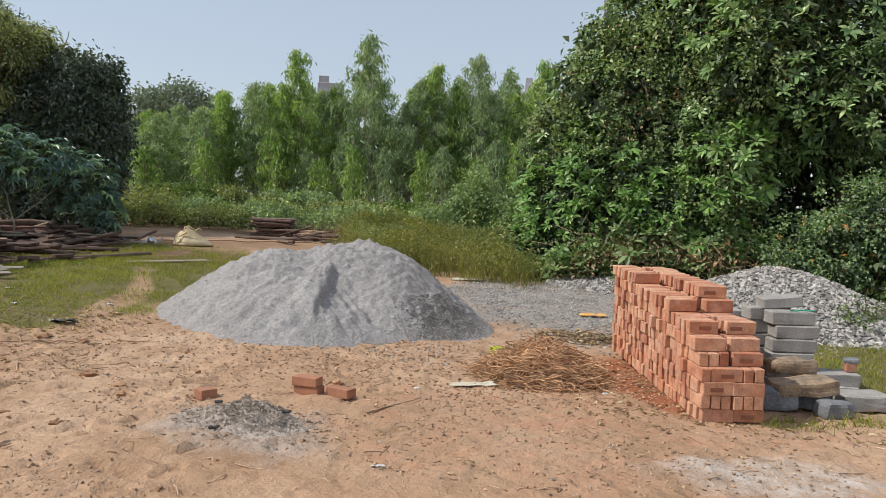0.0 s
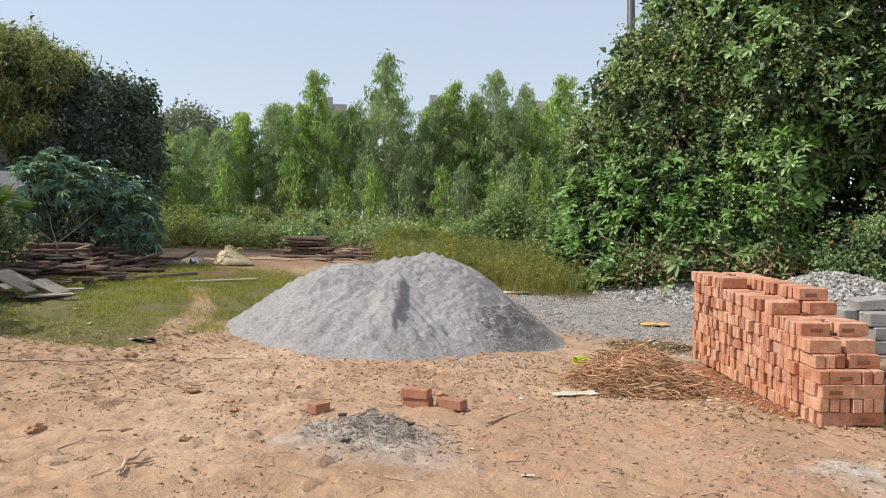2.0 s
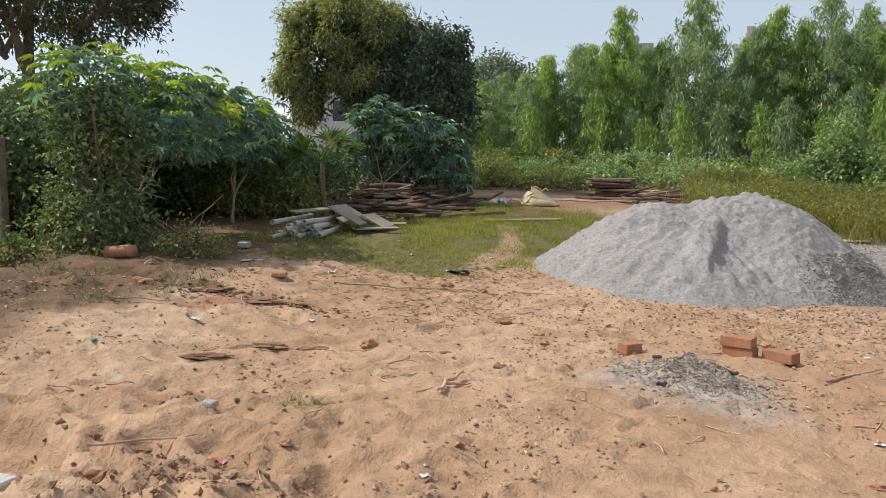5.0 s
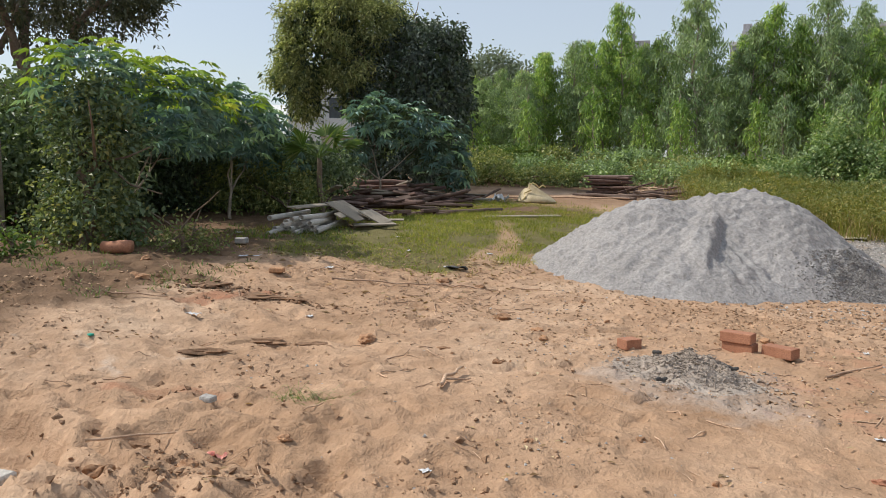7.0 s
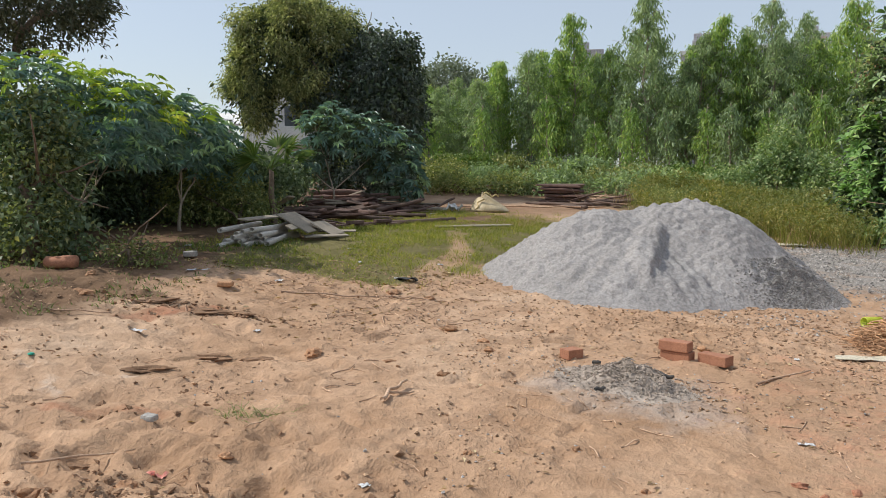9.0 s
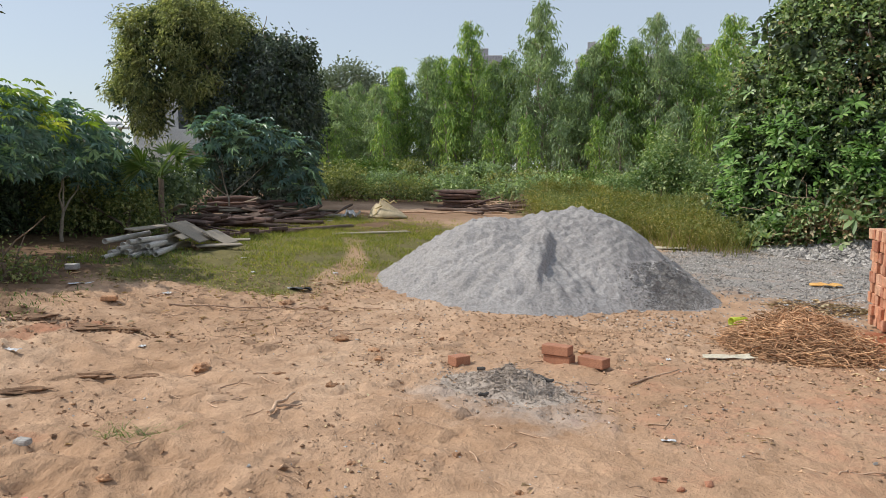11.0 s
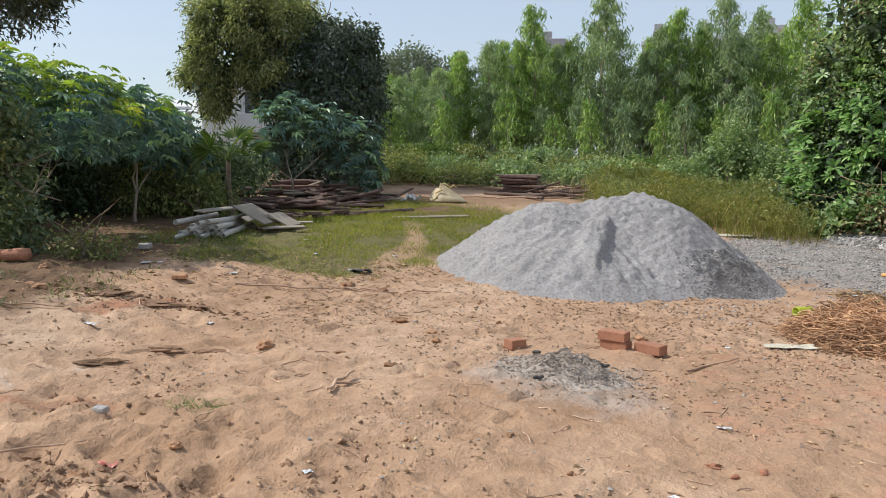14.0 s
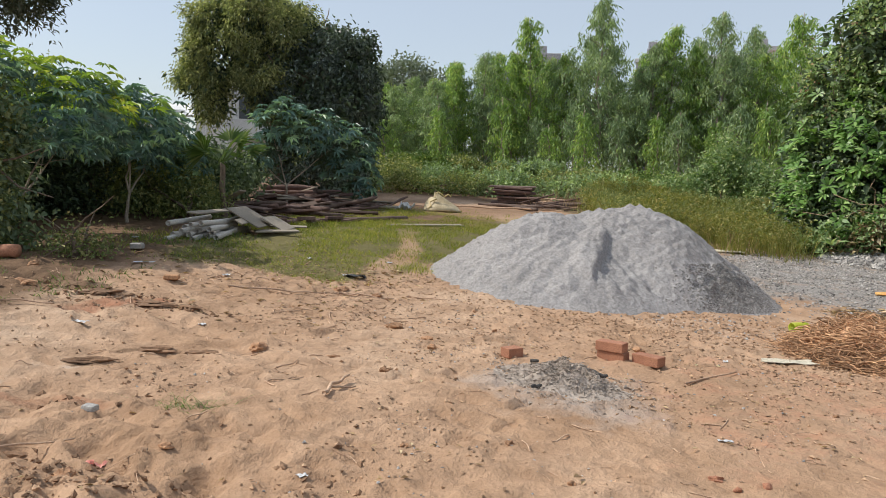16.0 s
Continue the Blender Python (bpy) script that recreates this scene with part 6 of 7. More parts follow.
solid("bamboo_pole", pole_me, STICK, -7.0, 13.9, "long pale yellow bamboo pole on the ground", "pole", z=g(-7.0, 13.9) + 0.05, rz=34)


def sack(x, y, turn):
    """A slumped open woven sack."""
    bm = bmesh.new()
    bmesh.ops.create_uvsphere(bm, u_segments=22, v_segments=14, radius=1.0)
    for v in bm.verts:
        c = v.co.copy()
        k = 1 + 0.22 * noise.noise(c * 1.9 + Vector((3, 1, 0))) + 0.08 * noise.noise(c * 6)
        z = max(c.z, -0.3) + 0.3
        slim = max(1.15 - 0.8 * z, 0.1)
        v.co = (c.x * 0.36 * k * slim - 0.1 * z, c.y * 0.24 * k * slim, z * 0.27 * k)
    ob = thing("cement_sack", x, y, "crumpled yellow woven sack slumped on the grass", "sack", rz=turn)
    part("sack_body", bm, SACK_PALE, ob, smooth_faces=True)
    hem = wander((-0.25, -0.16, 0.04), (-0.1, -0.15, 0.34), 7, 0.02, np.random.default_rng(3))
    hem2 = wander((-0.1, -0.15, 0.34), (0.18, -0.1, 0.28), 6, 0.02, np.random.default_rng(4))
    part("hem", tubes("hem", [(np.concatenate([hem, hem2]), 0.014)], 6), SACK, ob, "bright yellow folded hem")
    return ob


sack(-7.3, 12.85, 30)
solid("plastic_bag", sheet_bm(0.3, 0.22, 0.004, 5, 0.14), WHITE, -7.75, 12.3, "crumpled white plastic bag on grass", "bag")
solid("old_board", box_bm(1.25, 0.22, 0.03, 0.008, 1, 0.006, 3), SHEET, -6.1, 10.55, "grey weathered board lying in the grass", "board", rz=52)
solid("gate_post", box_bm(0.34, 0.14, 1.05, 0.012, 1, 0.006, 3), CONCRETE, -7.95, 3.6, "old stained concrete post by the hedge", "post", rz=35)
solid("broken_pipe", tubes("broken_pipe", [(wander((-0.13, 0, 0), (0.13, 0, 0), 5, 0.004, np.random.default_rng(8)), [0.052, 0.054, 0.057, 0.059, 0.06])], 14), BRICK_RED, -6.05, 3.98, "broken red clay pipe lying on earth", "pipe", z=g(-6.05, 3.98) + 0.05, rz=35)
solid("brick_end", box_bm(0.12, 0.09, 0.06, 0.01, 1, 0.005, 3), BLOCK, -5.9, 5.2, "small grey block end beside weeds", "block", rz=30)
solid("flat_brick", box_bm(0.13, 0.08, 0.04, 0.008, 1, 0.004, 4), CLOD, -4.65, 4.65, "small dark brick end on the sand", "brick", rz=40)
for x, y, sx, sy, seed in ((-5.3, 4.85, 0.24, 0.08, 1), (-4.6, 5.2, 0.08, 0.06, 2), (-4.15, 6.3, 0.06, 0.05, 3), (-3.95, 3.4, 0.14, 0.06, 4), (-4.6, 8.3, 0.12, 0.07, 5), (-3.6, 4.1, 0.06, 0.05, 6), (-4.9, 6.6, 0.08, 0.06, 7), (-4.35, 7.3, 0.07, 0.05, 8), (-5.5, 7.1, 0.1, 0.05, 9), (-0.45, 6.1, 0.05, 0.04, 10), (-0.02, 3.45, 0.07, 0.04, 11), (-0.05, 4.35, 0.09, 0.04, 12), (-1.35, 2.75, 0.05, 0.04, 13), (-3.95, 9.5, 0.09, 0.06, 14), (0.35, 8.95, 0.11, 0.06, 15), (0.05, 9.3, 0.06, 0.05, 16), (0.92, 6.75, 0.09, 0.07, 17), (-6.5, 5.6, 0.1, 0.07, 18), (-8.3, 8.1, 0.25, 0.12, 19), (-7.7, 11.6, 0.14, 0.08, 20)):
    solid("litter_scrap", sheet_bm(sx * 0.8, sy * 0.8, 0.002, seed, 0.22 * sy), WHITE, x, y, "crumpled white litter scrap on the ground", "litter", "scattered litter", rz=seed * 47)
solid("red_wrapper", sheet_bm(0.09, 0.05, 0.002, 3, 0.02), PAPER_RED, -2.13, 2.34, "crumpled red and white wrapper on sand", "wrapper", rz=20)
solid("bottle_cap", box_bm(0.03, 0.03, 0.012, 0.005, 2), GREEN_DARK, -3.87, 2.67, "small green bottle cap on sand", "cap")
solid("pale_stone", box_bm(0.075, 0.05, 0.03, 0.01, 2, 0.006, 4), BLOCK, -2.52, 2.56, "pale angular stone on churned sand", "stone", rz=15)
# dark crumpled sheet added in place of a bunch of twigs
solid("dark_twig_bunch", sheet_bm(0.2, 0.09, 0.004, 8, 0.03), BLACK, -4.05, 6.35, "crumpled dark sheet standing in for a bunch of twigs", "bag", rz=30)
solid("teal_scrap", sheet_bm(0.22, 0.1, 0.003, 9, 0.03), GREEN_DARK, 4.1, 9.1, "teal plastic scrap in the grass", "litter", rz=40)
solid("white_rag", sheet_bm(0.5, 0.2, 0.004, 10, 0.08), WHITE, 4.15, 8.85, "torn pale rag lying in the grass", "rag", rz=20)
solid("pale_board", sheet_bm(0.5, 0.34, 0.012, 11, 0.02, 6), CARD, -2.05, 13.2, "pale wooden board on the gravel", "board", rz=15)
solid("orange_scrap", sheet_bm(0.34, 0.12, 0.006, 12, 0.03), ORANGE, 0.35, 10.9, "orange and white torn packing scrap on gravel", "litter", rz=10)

solid("buried_slab", box_bm(0.4, 0.3, 0.05, 0.01, 1, 0.005, 4), PIPE, -2.66, 1.52, "grey concrete slab showing in a dug hollow", "slab", rz=20)

# ---- middle of the yard ----
def ash_height(x, y):
    d = np.hypot((x + 1.07) / 0.43, (y - 4.72) / 0.32) + 0.35 * (fbm(x * 5, y * 5, 3, 801) - 0.5)
    return 0.1 * smooth(1.0, 0.1, d) * (0.55 + 0.9 * fbm(x * 12, y * 12, 3, 803)) - 0.004 * (d > 1)


ax_, ay_ = np.meshgrid(np.linspace(-1.75, -0.4, 90), np.linspace(4.2, 5.3, 80), indexing="ij")
ah_ = ash_height(ax_, ay_)
ash = thing("ash_heap", -1.07, 4.75, "low grey ash heap of a burnt-out fire", "ash heap", z=g(-1.07, 4.75))
ii, jj = np.meshgrid(np.arange(89), np.arange(79), indexing="ij")
q = np.stack([ii * 80 + jj, (ii + 1) * 80 + jj, (ii + 1) * 80 + jj + 1, ii * 80 + jj + 1], -1).reshape(-1, 4)
keep = (ah_[ii, jj] > 0.0).ravel()
part("ash_body", raw_mesh("ash_body", under(ash, np.stack([ax_, ay_, gz(ax_, ay_) + ah_], -1).reshape(-1, 3)), q[keep], True), ASH, ash)
r = np.random.default_rng(805)
qx, qy = -1.07 + r.normal(size=900) * 0.17, 4.75 + r.normal(size=900) * 0.14
tagged(part("cinder_cover", stones("cinder_cover", under(ash, np.stack([qx, qy, gz(qx, qy) + np.maximum(ash_height(qx, qy), 0) + 0.003], -1)), r.uniform(0.004, 0.016, 900), 806), ASH, ash), kind="stuff")
qx, qy = -1.07 + r.normal(size=2600) * 0.2, 4.7 + r.normal(size=2600) * 0.14
qd = np.stack([r.normal(size=2600), r.normal(size=2600), 0.12 * r.normal(size=2600)], -1)
tagged(part("ash_cover", blades("ash_cover", under(ash, np.stack([qx, qy, gz(qx, qy) + np.maximum(ash_height(qx, qy), 0) + 0.006], -1)), unit(qd), unit(qd[:, [1, 2, 0]] + [0, 0, 1.5]), 0.022 * r.uniform(0.4, 1.3, 2600), 0.009 * r.uniform(0.5, 1.3, 2600), 0.1), ASH, ash, "grey ash flakes and burnt straw"), kind="stuff")
for k, (x, y, ln, turn) in enumerate(((-1.13, 4.45, 0.07, 60), (-1.16, 4.98, 0.06, 20), (-0.95, 4.95, 0.13, -30), (-0.9, 4.88, 0.07, 40), (-1.28, 4.72, 0.05, 10))):
    c = part("charred_stick", tubes("charred_stick", [(wander((-ln / 2, 0, 0), (ln / 2, 0, 0.01), 5, 0.004, r), [0.009, 0.012, 0.01, 0.012, 0.008])], 6), CHAR, ash, "black charred stick")
    c.matrix_basis = pose(x + 1.07, y - 4.75, g(x, y) - g(-1.07, 4.75) + max(float(ash_height(x, y)), 0) + 0.012, 0, 8, turn)


def stick(a, b, rad, label="dry brown stick lying on the sand", seed=1, mat=STICK, lift=0.0):
    r = np.random.default_rng(seed)
    x, y = (a[0] + b[0]) / 2, (a[1] + b[1]) / 2
    z = g(x, y)
    pts = wander((a[0] - x, a[1] - y, g(*a) - z + rad), (b[0] - x, b[1] - y, g(*b) - z + rad + lift), 7, rad * 0.5, r)
    return solid("stick", tubes("stick", [(pts, np.linspace(rad * 0.6, rad * 0.35, 7))], 7), mat, x, y, label, "stick", "dry sticks")


stick((-0.49, 5.22), (-0.31, 5.8), 0.013, "straight grey-brown stick lying on bare earth", 1)
stick((-1.89, 3.48), (-1.97, 3.78), 0.02, "knotted dry root on the sand", 2, lift=0.03)
stick((-1.95, 3.6), (-1.87, 3.72), 0.012, "short dry twig on the sand", 3)
stick((-2.3, 3.48), (-2.2, 3.66), 0.007, "thin dry twig on the sand", 4)
stick((-4.35, 5.0), (-3.75, 5.55), 0.014, "crooked dry branch at the grass edge", 5, lift=0.02)
stick((-3.75, 5.75), (-3.35, 6.05), 0.014, "dark dry branch at the grass edge", 6)
stick((-3.3, 6.2), (-2.95, 6.3), 0.01, "dry twig before the dust heap", 7)
stick((-4.75, 3.2), (-4.3, 3.42), 0.012, "crooked dry twig on churned sand", 8, lift=0.02)
stick((0.2, 9.3), (0.75, 10.6), 0.012, "long thin stick on the gravel", 9)
stick((-2.45, 1.95), (-2.3, 2.35), 0.01, "dry stem half buried in sand", 10)
for k, (x, y, s, fl) in enumerate(((-2.66, 5.14, 0.09, 0.4), (-1.98, 4.14, 0.045, 0.6), (-2.89, 3.97, 0.075, 0.6), (-2.28, 5.02, 0.07, 0.45), (-2.12, 4.85, 0.045, 0.6), (-2.2, 1.88, 0.06, 0.7), (-2.05, 2.15, 0.06, 0.6), (-1.6, 2.2, 0.05, 0.6), (-1.5, 2.0, 0.045, 0.6), (-3.85, 5.9, 0.11, 0.35), (-3.5, 6.0, 0.07, 0.4), (-2.45, 4.2, 0.05, 0.35), (-2.55, 6.15, 0.03, 0.6), (-1.02, 5.9, 0.06, 0.6), (-1.95, 2.55, 0.035, 0.6), (0.35, 5.2, 0.03, 0.6), (-0.45, 3.4, 0.03, 0.6), (-0.85, 3.6, 0.028, 0.6), (-2.05, 5.6, 0.03, 0.6), (-5.6, 4.0, 0.07, 0.6), (-4.55, 3.95, 0.06, 0.6), (-5.0, 3.6, 0.1, 0.5), (-1.2, 3.25, 0.025, 0.6))):
    solid("earth_clod", lump_bm(s * 0.78, s * (0.5 + 0.22 * ((k * 7) % 5) / 5), s * fl * 0.8, k + 1, 0.42, 3), CLOD, x, y, ("dry dark clod of earth on the sand", "crumbling brown clod of earth on the sand")[k % 2], "clod", "earth clods", z=g(x, y) - 0.12 * s * fl, rz=k * 53)
for k, (x, y, a, b, turn) in enumerate(((-3.35, 3.48, 0.17, 0.045, 38), (-3.05, 3.66, 0.1, 0.035, 35), (-3.3, 3.06, 0.16, 0.03, 45), (-4.25, 4.1, 0.2, 0.07, 30), (-4.0, 4.25, 0.14, 0.05, 15), (-4.55, 3.92, 0.13, 0.05, 40), (-2.44, 2.15, 0.1, 0.04, 35))):
    solid("earth_clod", lump_bm(a, b, 0.022, k + 70, 0.55, 3), CRUST, x, y, "flat dark crust of dried earth on the sand", "clod", "earth clods", z=g(x, y) - 0.008, rz=turn)
for k, (x, y) in enumerate(((0.02, 3.88), (0.22, 3.92), (0.12, 3.83))):
    solid("clay_fragment", lump_bm(0.032 - 0.007 * k, 0.018, 0.015, k + 40, 0.4, 2), BRICK_RED, x, y, "broken red clay fragment pressed into earth", "fragment", "red clay fragments", rz=k * 70)
solid("torn_cloth", sheet_bm(0.36, 0.12, 0.004, 21, 0.01, 9), CARD, -0.1, 6.45, "pale torn cement-bag paper on earth", "paper", rz=28)


def bottle(x, y, turn):
    ob = thing("plastic_cup", x, y, "yellow-green plastic cup lying on its side", "cup", z=g(x, y) + 0.042, rz=turn)
    bm = bmesh.new()
    prof = [(-0.085, 0.0), (-0.085, 0.036), (-0.075, 0.04), (0.08, 0.044), (0.085, 0.042), (0.085, 0.036), (0.0, 0.034), (0.0, 0.0)]
    rings = [[bm.verts.new((x_, max(rad, 0.0005) * math.cos(a), max(rad, 0.0005) * math.sin(a))) for a in np.linspace(0, 2 * np.pi, 18, endpoint=False)] for x_, rad in prof]
    for p, q in zip(rings, rings[1:]):
        for k in range(18):
            bm.faces.new((p[k], p[(k + 1) % 18], q[(k + 1) % 18], q[k]))
    bmesh.ops.recalc_face_normals(bm, faces=bm.faces[:])
    part("cup_body", bm, GREEN, ob, smooth_faces=True)
    return ob


bottle(-0.22, 7.86, -128)

# heap of dry roots
roots = thing("dry_root_heap", 0.36, 7.14, "tangled heap of dry brown fibrous roots", "root heap")
r = np.random.default_rng(830)
runs = []
for k in range(2100):
    a = r.uniform(0, 6.283)
    d = math.sqrt(r.random()) * 1.0
    x, y = 0.33 + d * math.cos(a) * 0.55, 7.14 + d * math.sin(a) * 0.6
    top = 0.36 * max(1 - d, 0.0) ** 0.75
    z = g(x, y) + r.uniform(0.15, 1.0) * top + 0.006
    th, ln = r.uniform(0, 6.283), r.uniform(0.14, 0.5)
    turn = r.normal() * 3.4
    s = np.linspace(-0.5, 0.5, 7)
    ang = th + turn * s
    dx, dy = np.cumsum(np.cos(ang)) * ln / 7, np.cumsum(np.sin(ang)) * ln / 7
    pts = np.stack([x + dx - dx.mean(), y + dy - dy.mean(), z + 0.035 * np.sin(s * 7 + k) * (1 - d * 0.7)], -1)
    pts[:, 2] = np.maximum(pts[:, 2], gz(pts[:, 0], pts[:, 1]) + 0.004)
    runs.append((under(roots, pts), r.uniform(0.0018, 0.0048)))
tagged(part("root_strand", tubes("root_strand", runs, 4), COIR, roots), kind="stuff")
bx, by = np.meshgrid(np.linspace(-0.26, 0.99, 40), np.linspace(6.54, 7.79, 40), indexing="ij")
bh = 0.26 * smooth(1.0, 0.0, np.hypot((bx - 0.33) / 0.54, (by - 7.14) / 0.6)) * (0.6 + 0.8 * fbm(bx * 9, by * 9, 2, 831))
ii, jj = np.meshgrid(np.arange(39), np.arange(39), indexing="ij")
q = np.stack([ii * 40 + jj, (ii + 1) * 40 + jj, (ii + 1) * 40 + jj + 1, ii * 40 + jj + 1], -1).reshape(-1, 4)
keep = (bh[ii, jj] > 0.004).ravel()
part("matted_core", raw_mesh("matted_core", under(roots, np.stack([bx, by, gz(bx, by) + bh - 0.004], -1).reshape(-1, 3)), q[keep], True), COIR, roots)

# fine debris over the bare earth
def scatter(name, n, lo, hi, mat, label, seed, area, dens=None, flat=0.6, category="debris"):
    r = np.random.default_rng(seed)
    x, y = r.uniform(area[0], area[1], n), r.uniform(area[2], area[3], n)
    keep = (heap_height(x, y) < 0.0)
    if dens is not None:
        keep &= r.random(n) < dens(x, y)
    x, y = x[keep], y[keep]
    size = lo + (hi - lo) * r.random(len(x)) ** 2.4
    ob = new(name, stones(name, np.stack([x, y, gz(x, y) + size * 0.2], -1), size, seed + 1, flat))
    ob.data.materials.append(mat)
    return tagged(ob, label, category, "", "stuff")


def patchy(x, y):
    return smooth(0.38, 0.68, fbm(x * 1.5, y * 1.5, 3, 850)) * 0.9 + 0.1


scatter("soil_crumbs", 27000, 0.003, 0.017, CHIP, "small dry crumbs of soil on bare earth", 851, (-5.5, 3.8, 1.6, 7.2), patchy)
scatter("soil_chips", 15000, 0.004, 0.02, CHIP, "brown soil chips between heap and bricks", 853, (-2.6, 1.9, 5.6, 9.2), lambda x, y: stain(x, y, -0.3, 7.0, 1.9, 1.1, 8) * 0.9)
scatter("grey_chips", 2600, 0.003, 0.013, STONE, "grey stone chips strewn on earth", 855, (-3.2, 3.2, 2.2, 7.4), patchy)
scatter("churned_crumbs", 5200, 0.004, 0.026, CRUST, "dark crumbs on churned sand", 857, (-3.8, -0.6, 1.0, 3.4), lambda x, y: dug(x, y) * patchy(x, y))
scatter("ridge_crumbs", 2600, 0.005, 0.03, CRUST, "brown crumbs along a broken ridge of earth", 858, (-5.6, -3.4, 3.4, 4.9), lambda x, y: stain(x, y, -4.3, 4.1, 0.8, 0.14, 22) + 0.3 * stain(x, y, -4.9, 3.7, 0.4, 0.12, 20))


def litter_leaves(name, n, area, mat, label, seed, dens, size=0.05):
    r = np.random.default_rng(seed)
    x, y = r.uniform(area[0], area[1], n), r.uniform(area[2], area[3], n)
    ok = (r.random(n) < dens(x, y)) & (heap_height(x, y) < 0)
    x, y = x[ok], y[ok]
    p = np.stack([x, y, gz(x, y) + 0.006], -1)
    a = r.uniform(0, 6.283, len(x))
    s = r.uniform(0.5, 1.3, len(x))
    ob = new(name, blades(name, p, np.stack([np.cos(a), np.sin(a), r.normal(size=len(x)) * 0.15], -1), np.stack([r.normal(size=len(x)) * 0.3, r.normal(size=len(x)) * 0.3, np.ones(len(x))], -1), size * s, size * 0.45 * s, 0.0, 0.3))
    ob.data.materials.append(mat)
    return tagged(ob, label, "leaf litter", "", "stuff")


litter_leaves("dead_leaf_litter", 2600, (0.4, 3.2, 5.8, 8.6), DRY_LEAF, "dry dead leaves strewn along the bricks", 860, lambda x, y: np.maximum(stain(x, y, 1.2, 7.0, 0.7, 1.2, 14), 0.5 * stain(x, y, 2.6, 6.5, 1.0, 0.4, 15)) * 0.8)
litter_leaves("straw_patch", 900, (-0.4, 1.1, 8.7, 10.0), DRY_LEAF, "brown straw trodden into the gravel", 861, lambda x, y: stain(x, y, 0.35, 9.35, 0.5, 0.4, 20), 0.07)
litter_leaves("straw_litter", 2600, (-5.5, 3.6, 2.0, 7.0), DRY_LEAF, "fine straw bits on bare earth", 862, lambda x, y: patchy(x, y) * 0.6, 0.035)
litter_leaves("edge_litter", 1800, (-6.2, -3.0, 4.2, 7.2), DRY_LEAF, "dry twigs and leaves along the grass edge", 864, lambda x, y: 0.9 * smooth(0.5, 0.1, np.abs(turf_area(x, y) - 0.4)), 0.06)
r = np.random.default_rng(870)
runs = []
for k in range(560):
    x, y = r.uniform(-5.2, 3.4), r.uniform(2.0, 6.6)
    if k % 3 == 0:
        x, y = r.uniform(-4.8, -2.8), 5.0 + r.uniform(-0.3, 0.9)
    a, ln = r.uniform(0, 6.283), r.uniform(0.04, 0.17)
    e = (x + math.cos(a) * ln, y + math.sin(a) * ln)
    if float(heap_height(x, y)) < -0.02 and float(heap_height(*e)) < -0.02:
        runs.append((wander((x, y, g(x, y) + 0.004), (e[0], e[1], g(*e) + 0.005), 4, 0.006, r), r.uniform(0.0015, 0.004)))
twigs = new("twig_litter", tubes("twig_litter", runs, 4))
twigs.data.materials.append(STICK)
tagged(twigs, "fine dry twigs strewn over bare earth", "twigs", "", "stuff")
tuft_field("sand_weed", 260, (-2.5, -2.1, 2.8, 3.1), 0.05, 0.002, WEED, "flattened green weed tuft on the sand", "weed", 880, lambda x, y: stain(x, y, -2.3, 2.94, 0.2, 0.09, 20), 2.2)

# ---- far buildings and trees ----
def apartment(name, x0, y0, x1, y1, high, floors, bays, label, tower=None):
    """A block of flats: walls, parapet, slabs and windows on the side that is seen."""
    w = math.hypot(x1 - x0, y1 - y0)
    turn = math.degrees(math.atan2(y1 - y0, x1 - x0))
    base = float(land(x0, y0))
    ob = thing(name, (x0 + x1) / 2, (y0 + y1) / 2, label, "building", "far blocks of flats", z=base, rz=turn)
    wall = part("wall", box_bm(w, 9.0, high - base - 0.6, 0.05), TOWER, ob)
    wall.matrix_basis = pose(0, 4.5, 0)
    p = part("parapet", box_bm(w + 0.3, 9.3, 0.6, 0.04), PLASTER, ob)
    p.matrix_basis = pose(0, 4.5, high - base - 0.596)
    fh = (high - base - 0.6) / floors
    win = bm_mesh("window", box_bm(w / bays * 0.5, 0.12, fh * 0.45, 0.02))
    win.materials.append(GLASS)
    sill = bm_mesh("sill", box_bm(w / bays * 0.6, 0.3, 0.1, 0.02))
    sill.materials.append(PLASTER)
    for f in range(floors):
        for b in range(bays):
            m = part("window", win, GLASS, ob)
            m.matrix_basis = pose(-w / 2 + w * (b + 0.5) / bays, -0.02, fh * (f + 0.35))
            part("sill", sill, PLASTER, m).matrix_basis = pose(0, -0.06, -0.104)
    if tower:
        at, tw, th = tower
        t = part("stair_tower", box_bm(tw, 4.0, th, 0.04), TOWER, ob)
        t.matrix_basis = pose(at, 3.0, high - base + 0.006)
        part("painted_panel", box_bm(tw * 0.3, 0.06, th * 0.5, 0.01), TRIM_RED, t, "brick-red painted panel").matrix_basis = pose(tw * 0.2, -2.04, 0.1)
        part("lift_room", box_bm(tw * 0.4, 2.5, 1.1, 0.03), TOWER, t).matrix_basis = pose(-tw * 0.25, 0, th + 0.004)
    return ob


apartment("apartment_building", -54.5, 95.6, -44.7, 100.5, 17.2, 5, 4, "pinkish-grey block of flats above the grove", (3.2, 3.6, 2.0))
apartment("apartment_building", -39.0, 113.6, -29.5, 116.6, 19.9, 6, 4, "grey block of flats beyond the grove", (-2.0, 3.0, 1.6))
apartment("apartment_building", -28.4, 111.6, -19.0, 113.8, 19.4, 6, 4, "pale block of flats beyond the grove", (3.4, 2.6, 1.2))
apartment("apartment_building", -70.0, 88.0, -61.0, 92.5, 15.2, 4, 4, "low grey block of flats beyond the grove", (2.0, 2.0, 1.2))


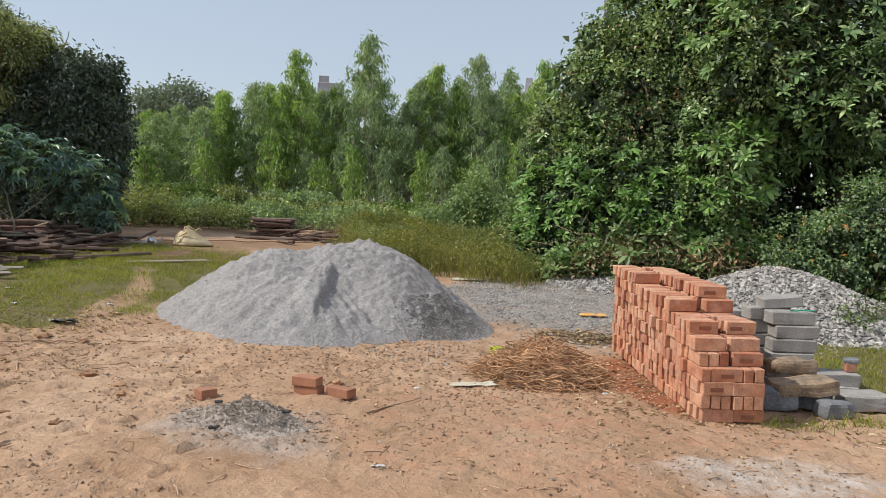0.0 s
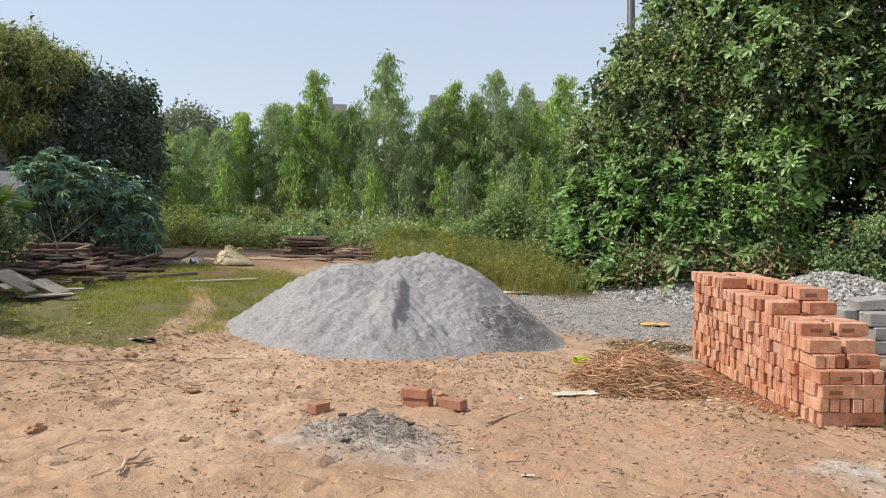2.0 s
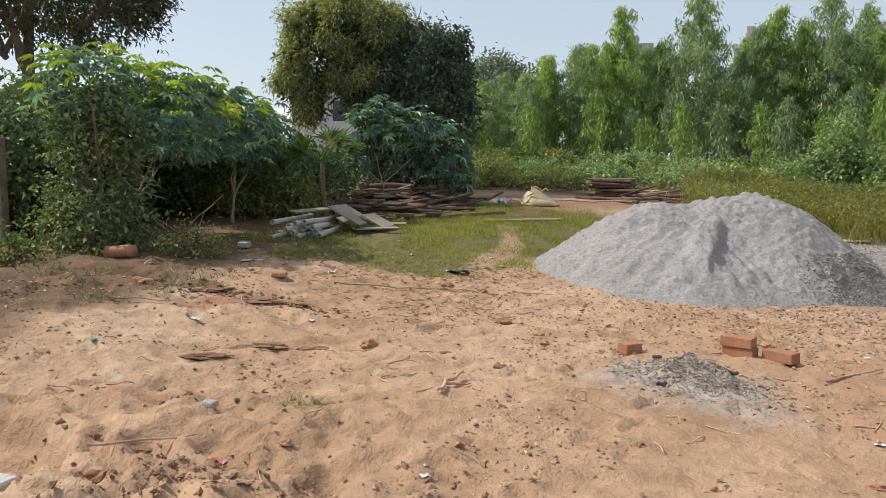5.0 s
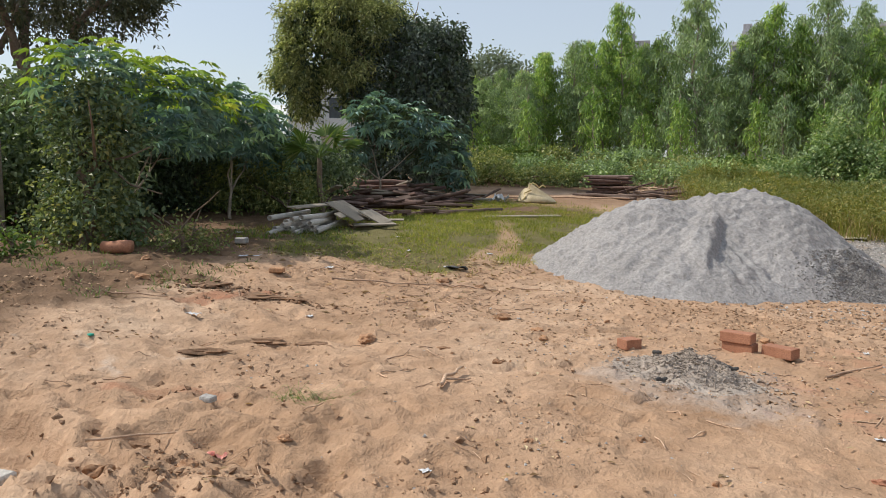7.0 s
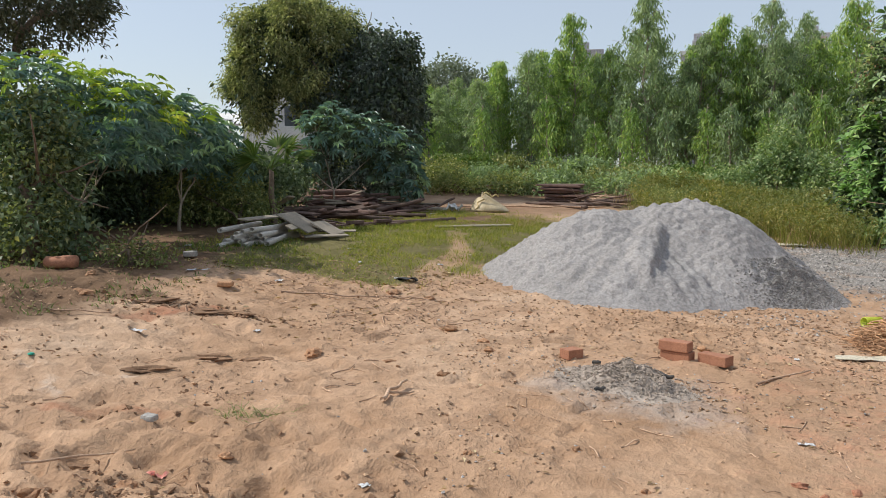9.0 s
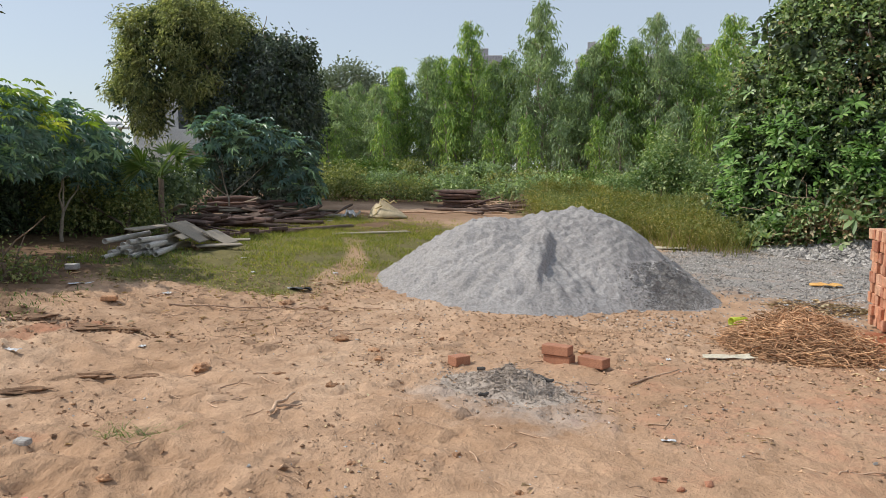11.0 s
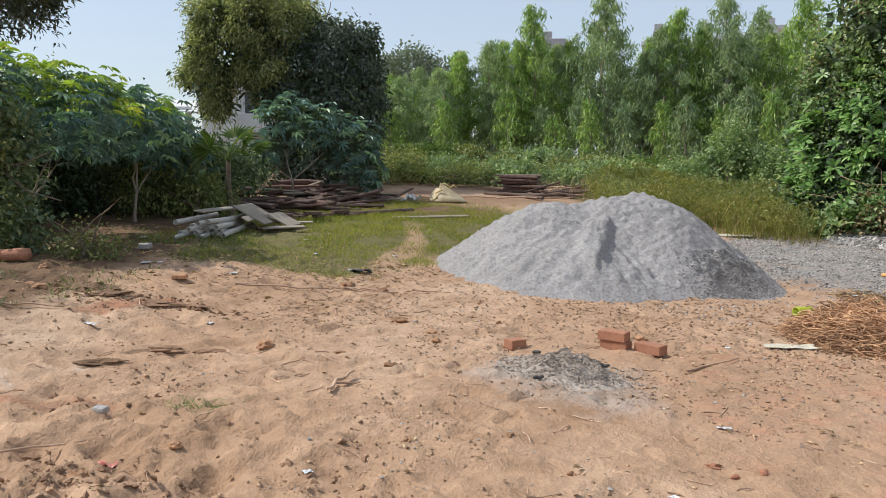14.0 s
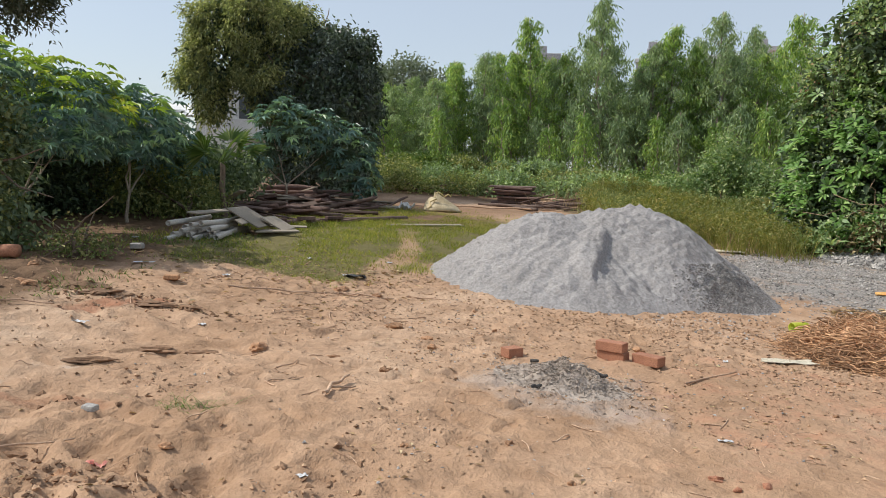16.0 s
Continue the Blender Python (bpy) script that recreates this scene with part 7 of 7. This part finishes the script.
def house(x, y, turn):
    ob = thing("white_house", x, y, "white two-storey house with a balcony behind trees", "house", rz=turn)
    part("wall", box_bm(9.0, 6.0, 4.6, 0.03), PLASTER, ob).matrix_basis = pose(0, 4.2, 0)
    part("roof", box_bm(9.6, 6.6, 0.25, 0.02), PLASTER, ob).matrix_basis = pose(0, 4.0, 4.604)
    b = part("balcony", box_bm(7.0, 1.25, 0.22, 0.02), PLASTER, ob)
    b.matrix_basis = pose(0.5, 0.57, 1.55)
    part("balcony_wall", box_bm(7.0, 0.14, 0.75, 0.02), PLASTER, b).matrix_basis = pose(0, -0.55, 0.224)
    for cx in (-4.1, -2.9, 0.2, 3.2):
        part("column", box_bm(0.32, 0.32, 4.6, 0.02), PLASTER, ob).matrix_basis = pose(cx, -0.3, 0)
    for cx in (-1.4, 1.8):
        w = part("window", box_bm(1.7, 0.1, 1.5, 0.02), GLASS, ob)
        w.matrix_basis = pose(cx, 1.17, 2.2)
        part("frame", box_bm(0.08, 0.14, 1.5, 0.01), PLASTER, w).matrix_basis = pose(0, -0.01, 0.004)
    return ob


house(-29.1, 30.5, 49.5)
shed = thing("sheet_roofed_shed", -24.2, 17.6, "low shed with a pale sheet roof behind the hedge", "shed", rz=52)
part("wall", box_bm(4.2, 3.0, 2.3, 0.03), PLASTER, shed)
part("roof", box_bm(4.8, 3.8, 0.08, 0.02), PLASTER, shed).matrix_basis = pose(0, 0, 2.36, 10, 0, 0)
far = thing("distant_tree", -44.5, 62.0, "hazy grey-green tree far behind the grove", "tree")
limbs(far, "trunk", (-44.5, 62.0, 1.0), [(-46.5, 61.0, 9.5), (-44.0, 62.0, 10.5), (-42.0, 63.0, 9.0)], 0.35, BARK, 900, 0.4)
foliage(far, "crown", [(-46.5, 61.0, 9.6, 2.4, 2.4, 1.9), (-44.2, 62.2, 10.4, 2.6, 2.6, 2.0), (-42.0, 63.4, 9.2, 2.4, 2.4, 2.0), (-44.5, 62.0, 7.2, 3.6, 3.6, 2.2)], 1500, 6, 0.4, 0.42, 0.25, LEAF_FAR, 901, (0.75, 1.1))
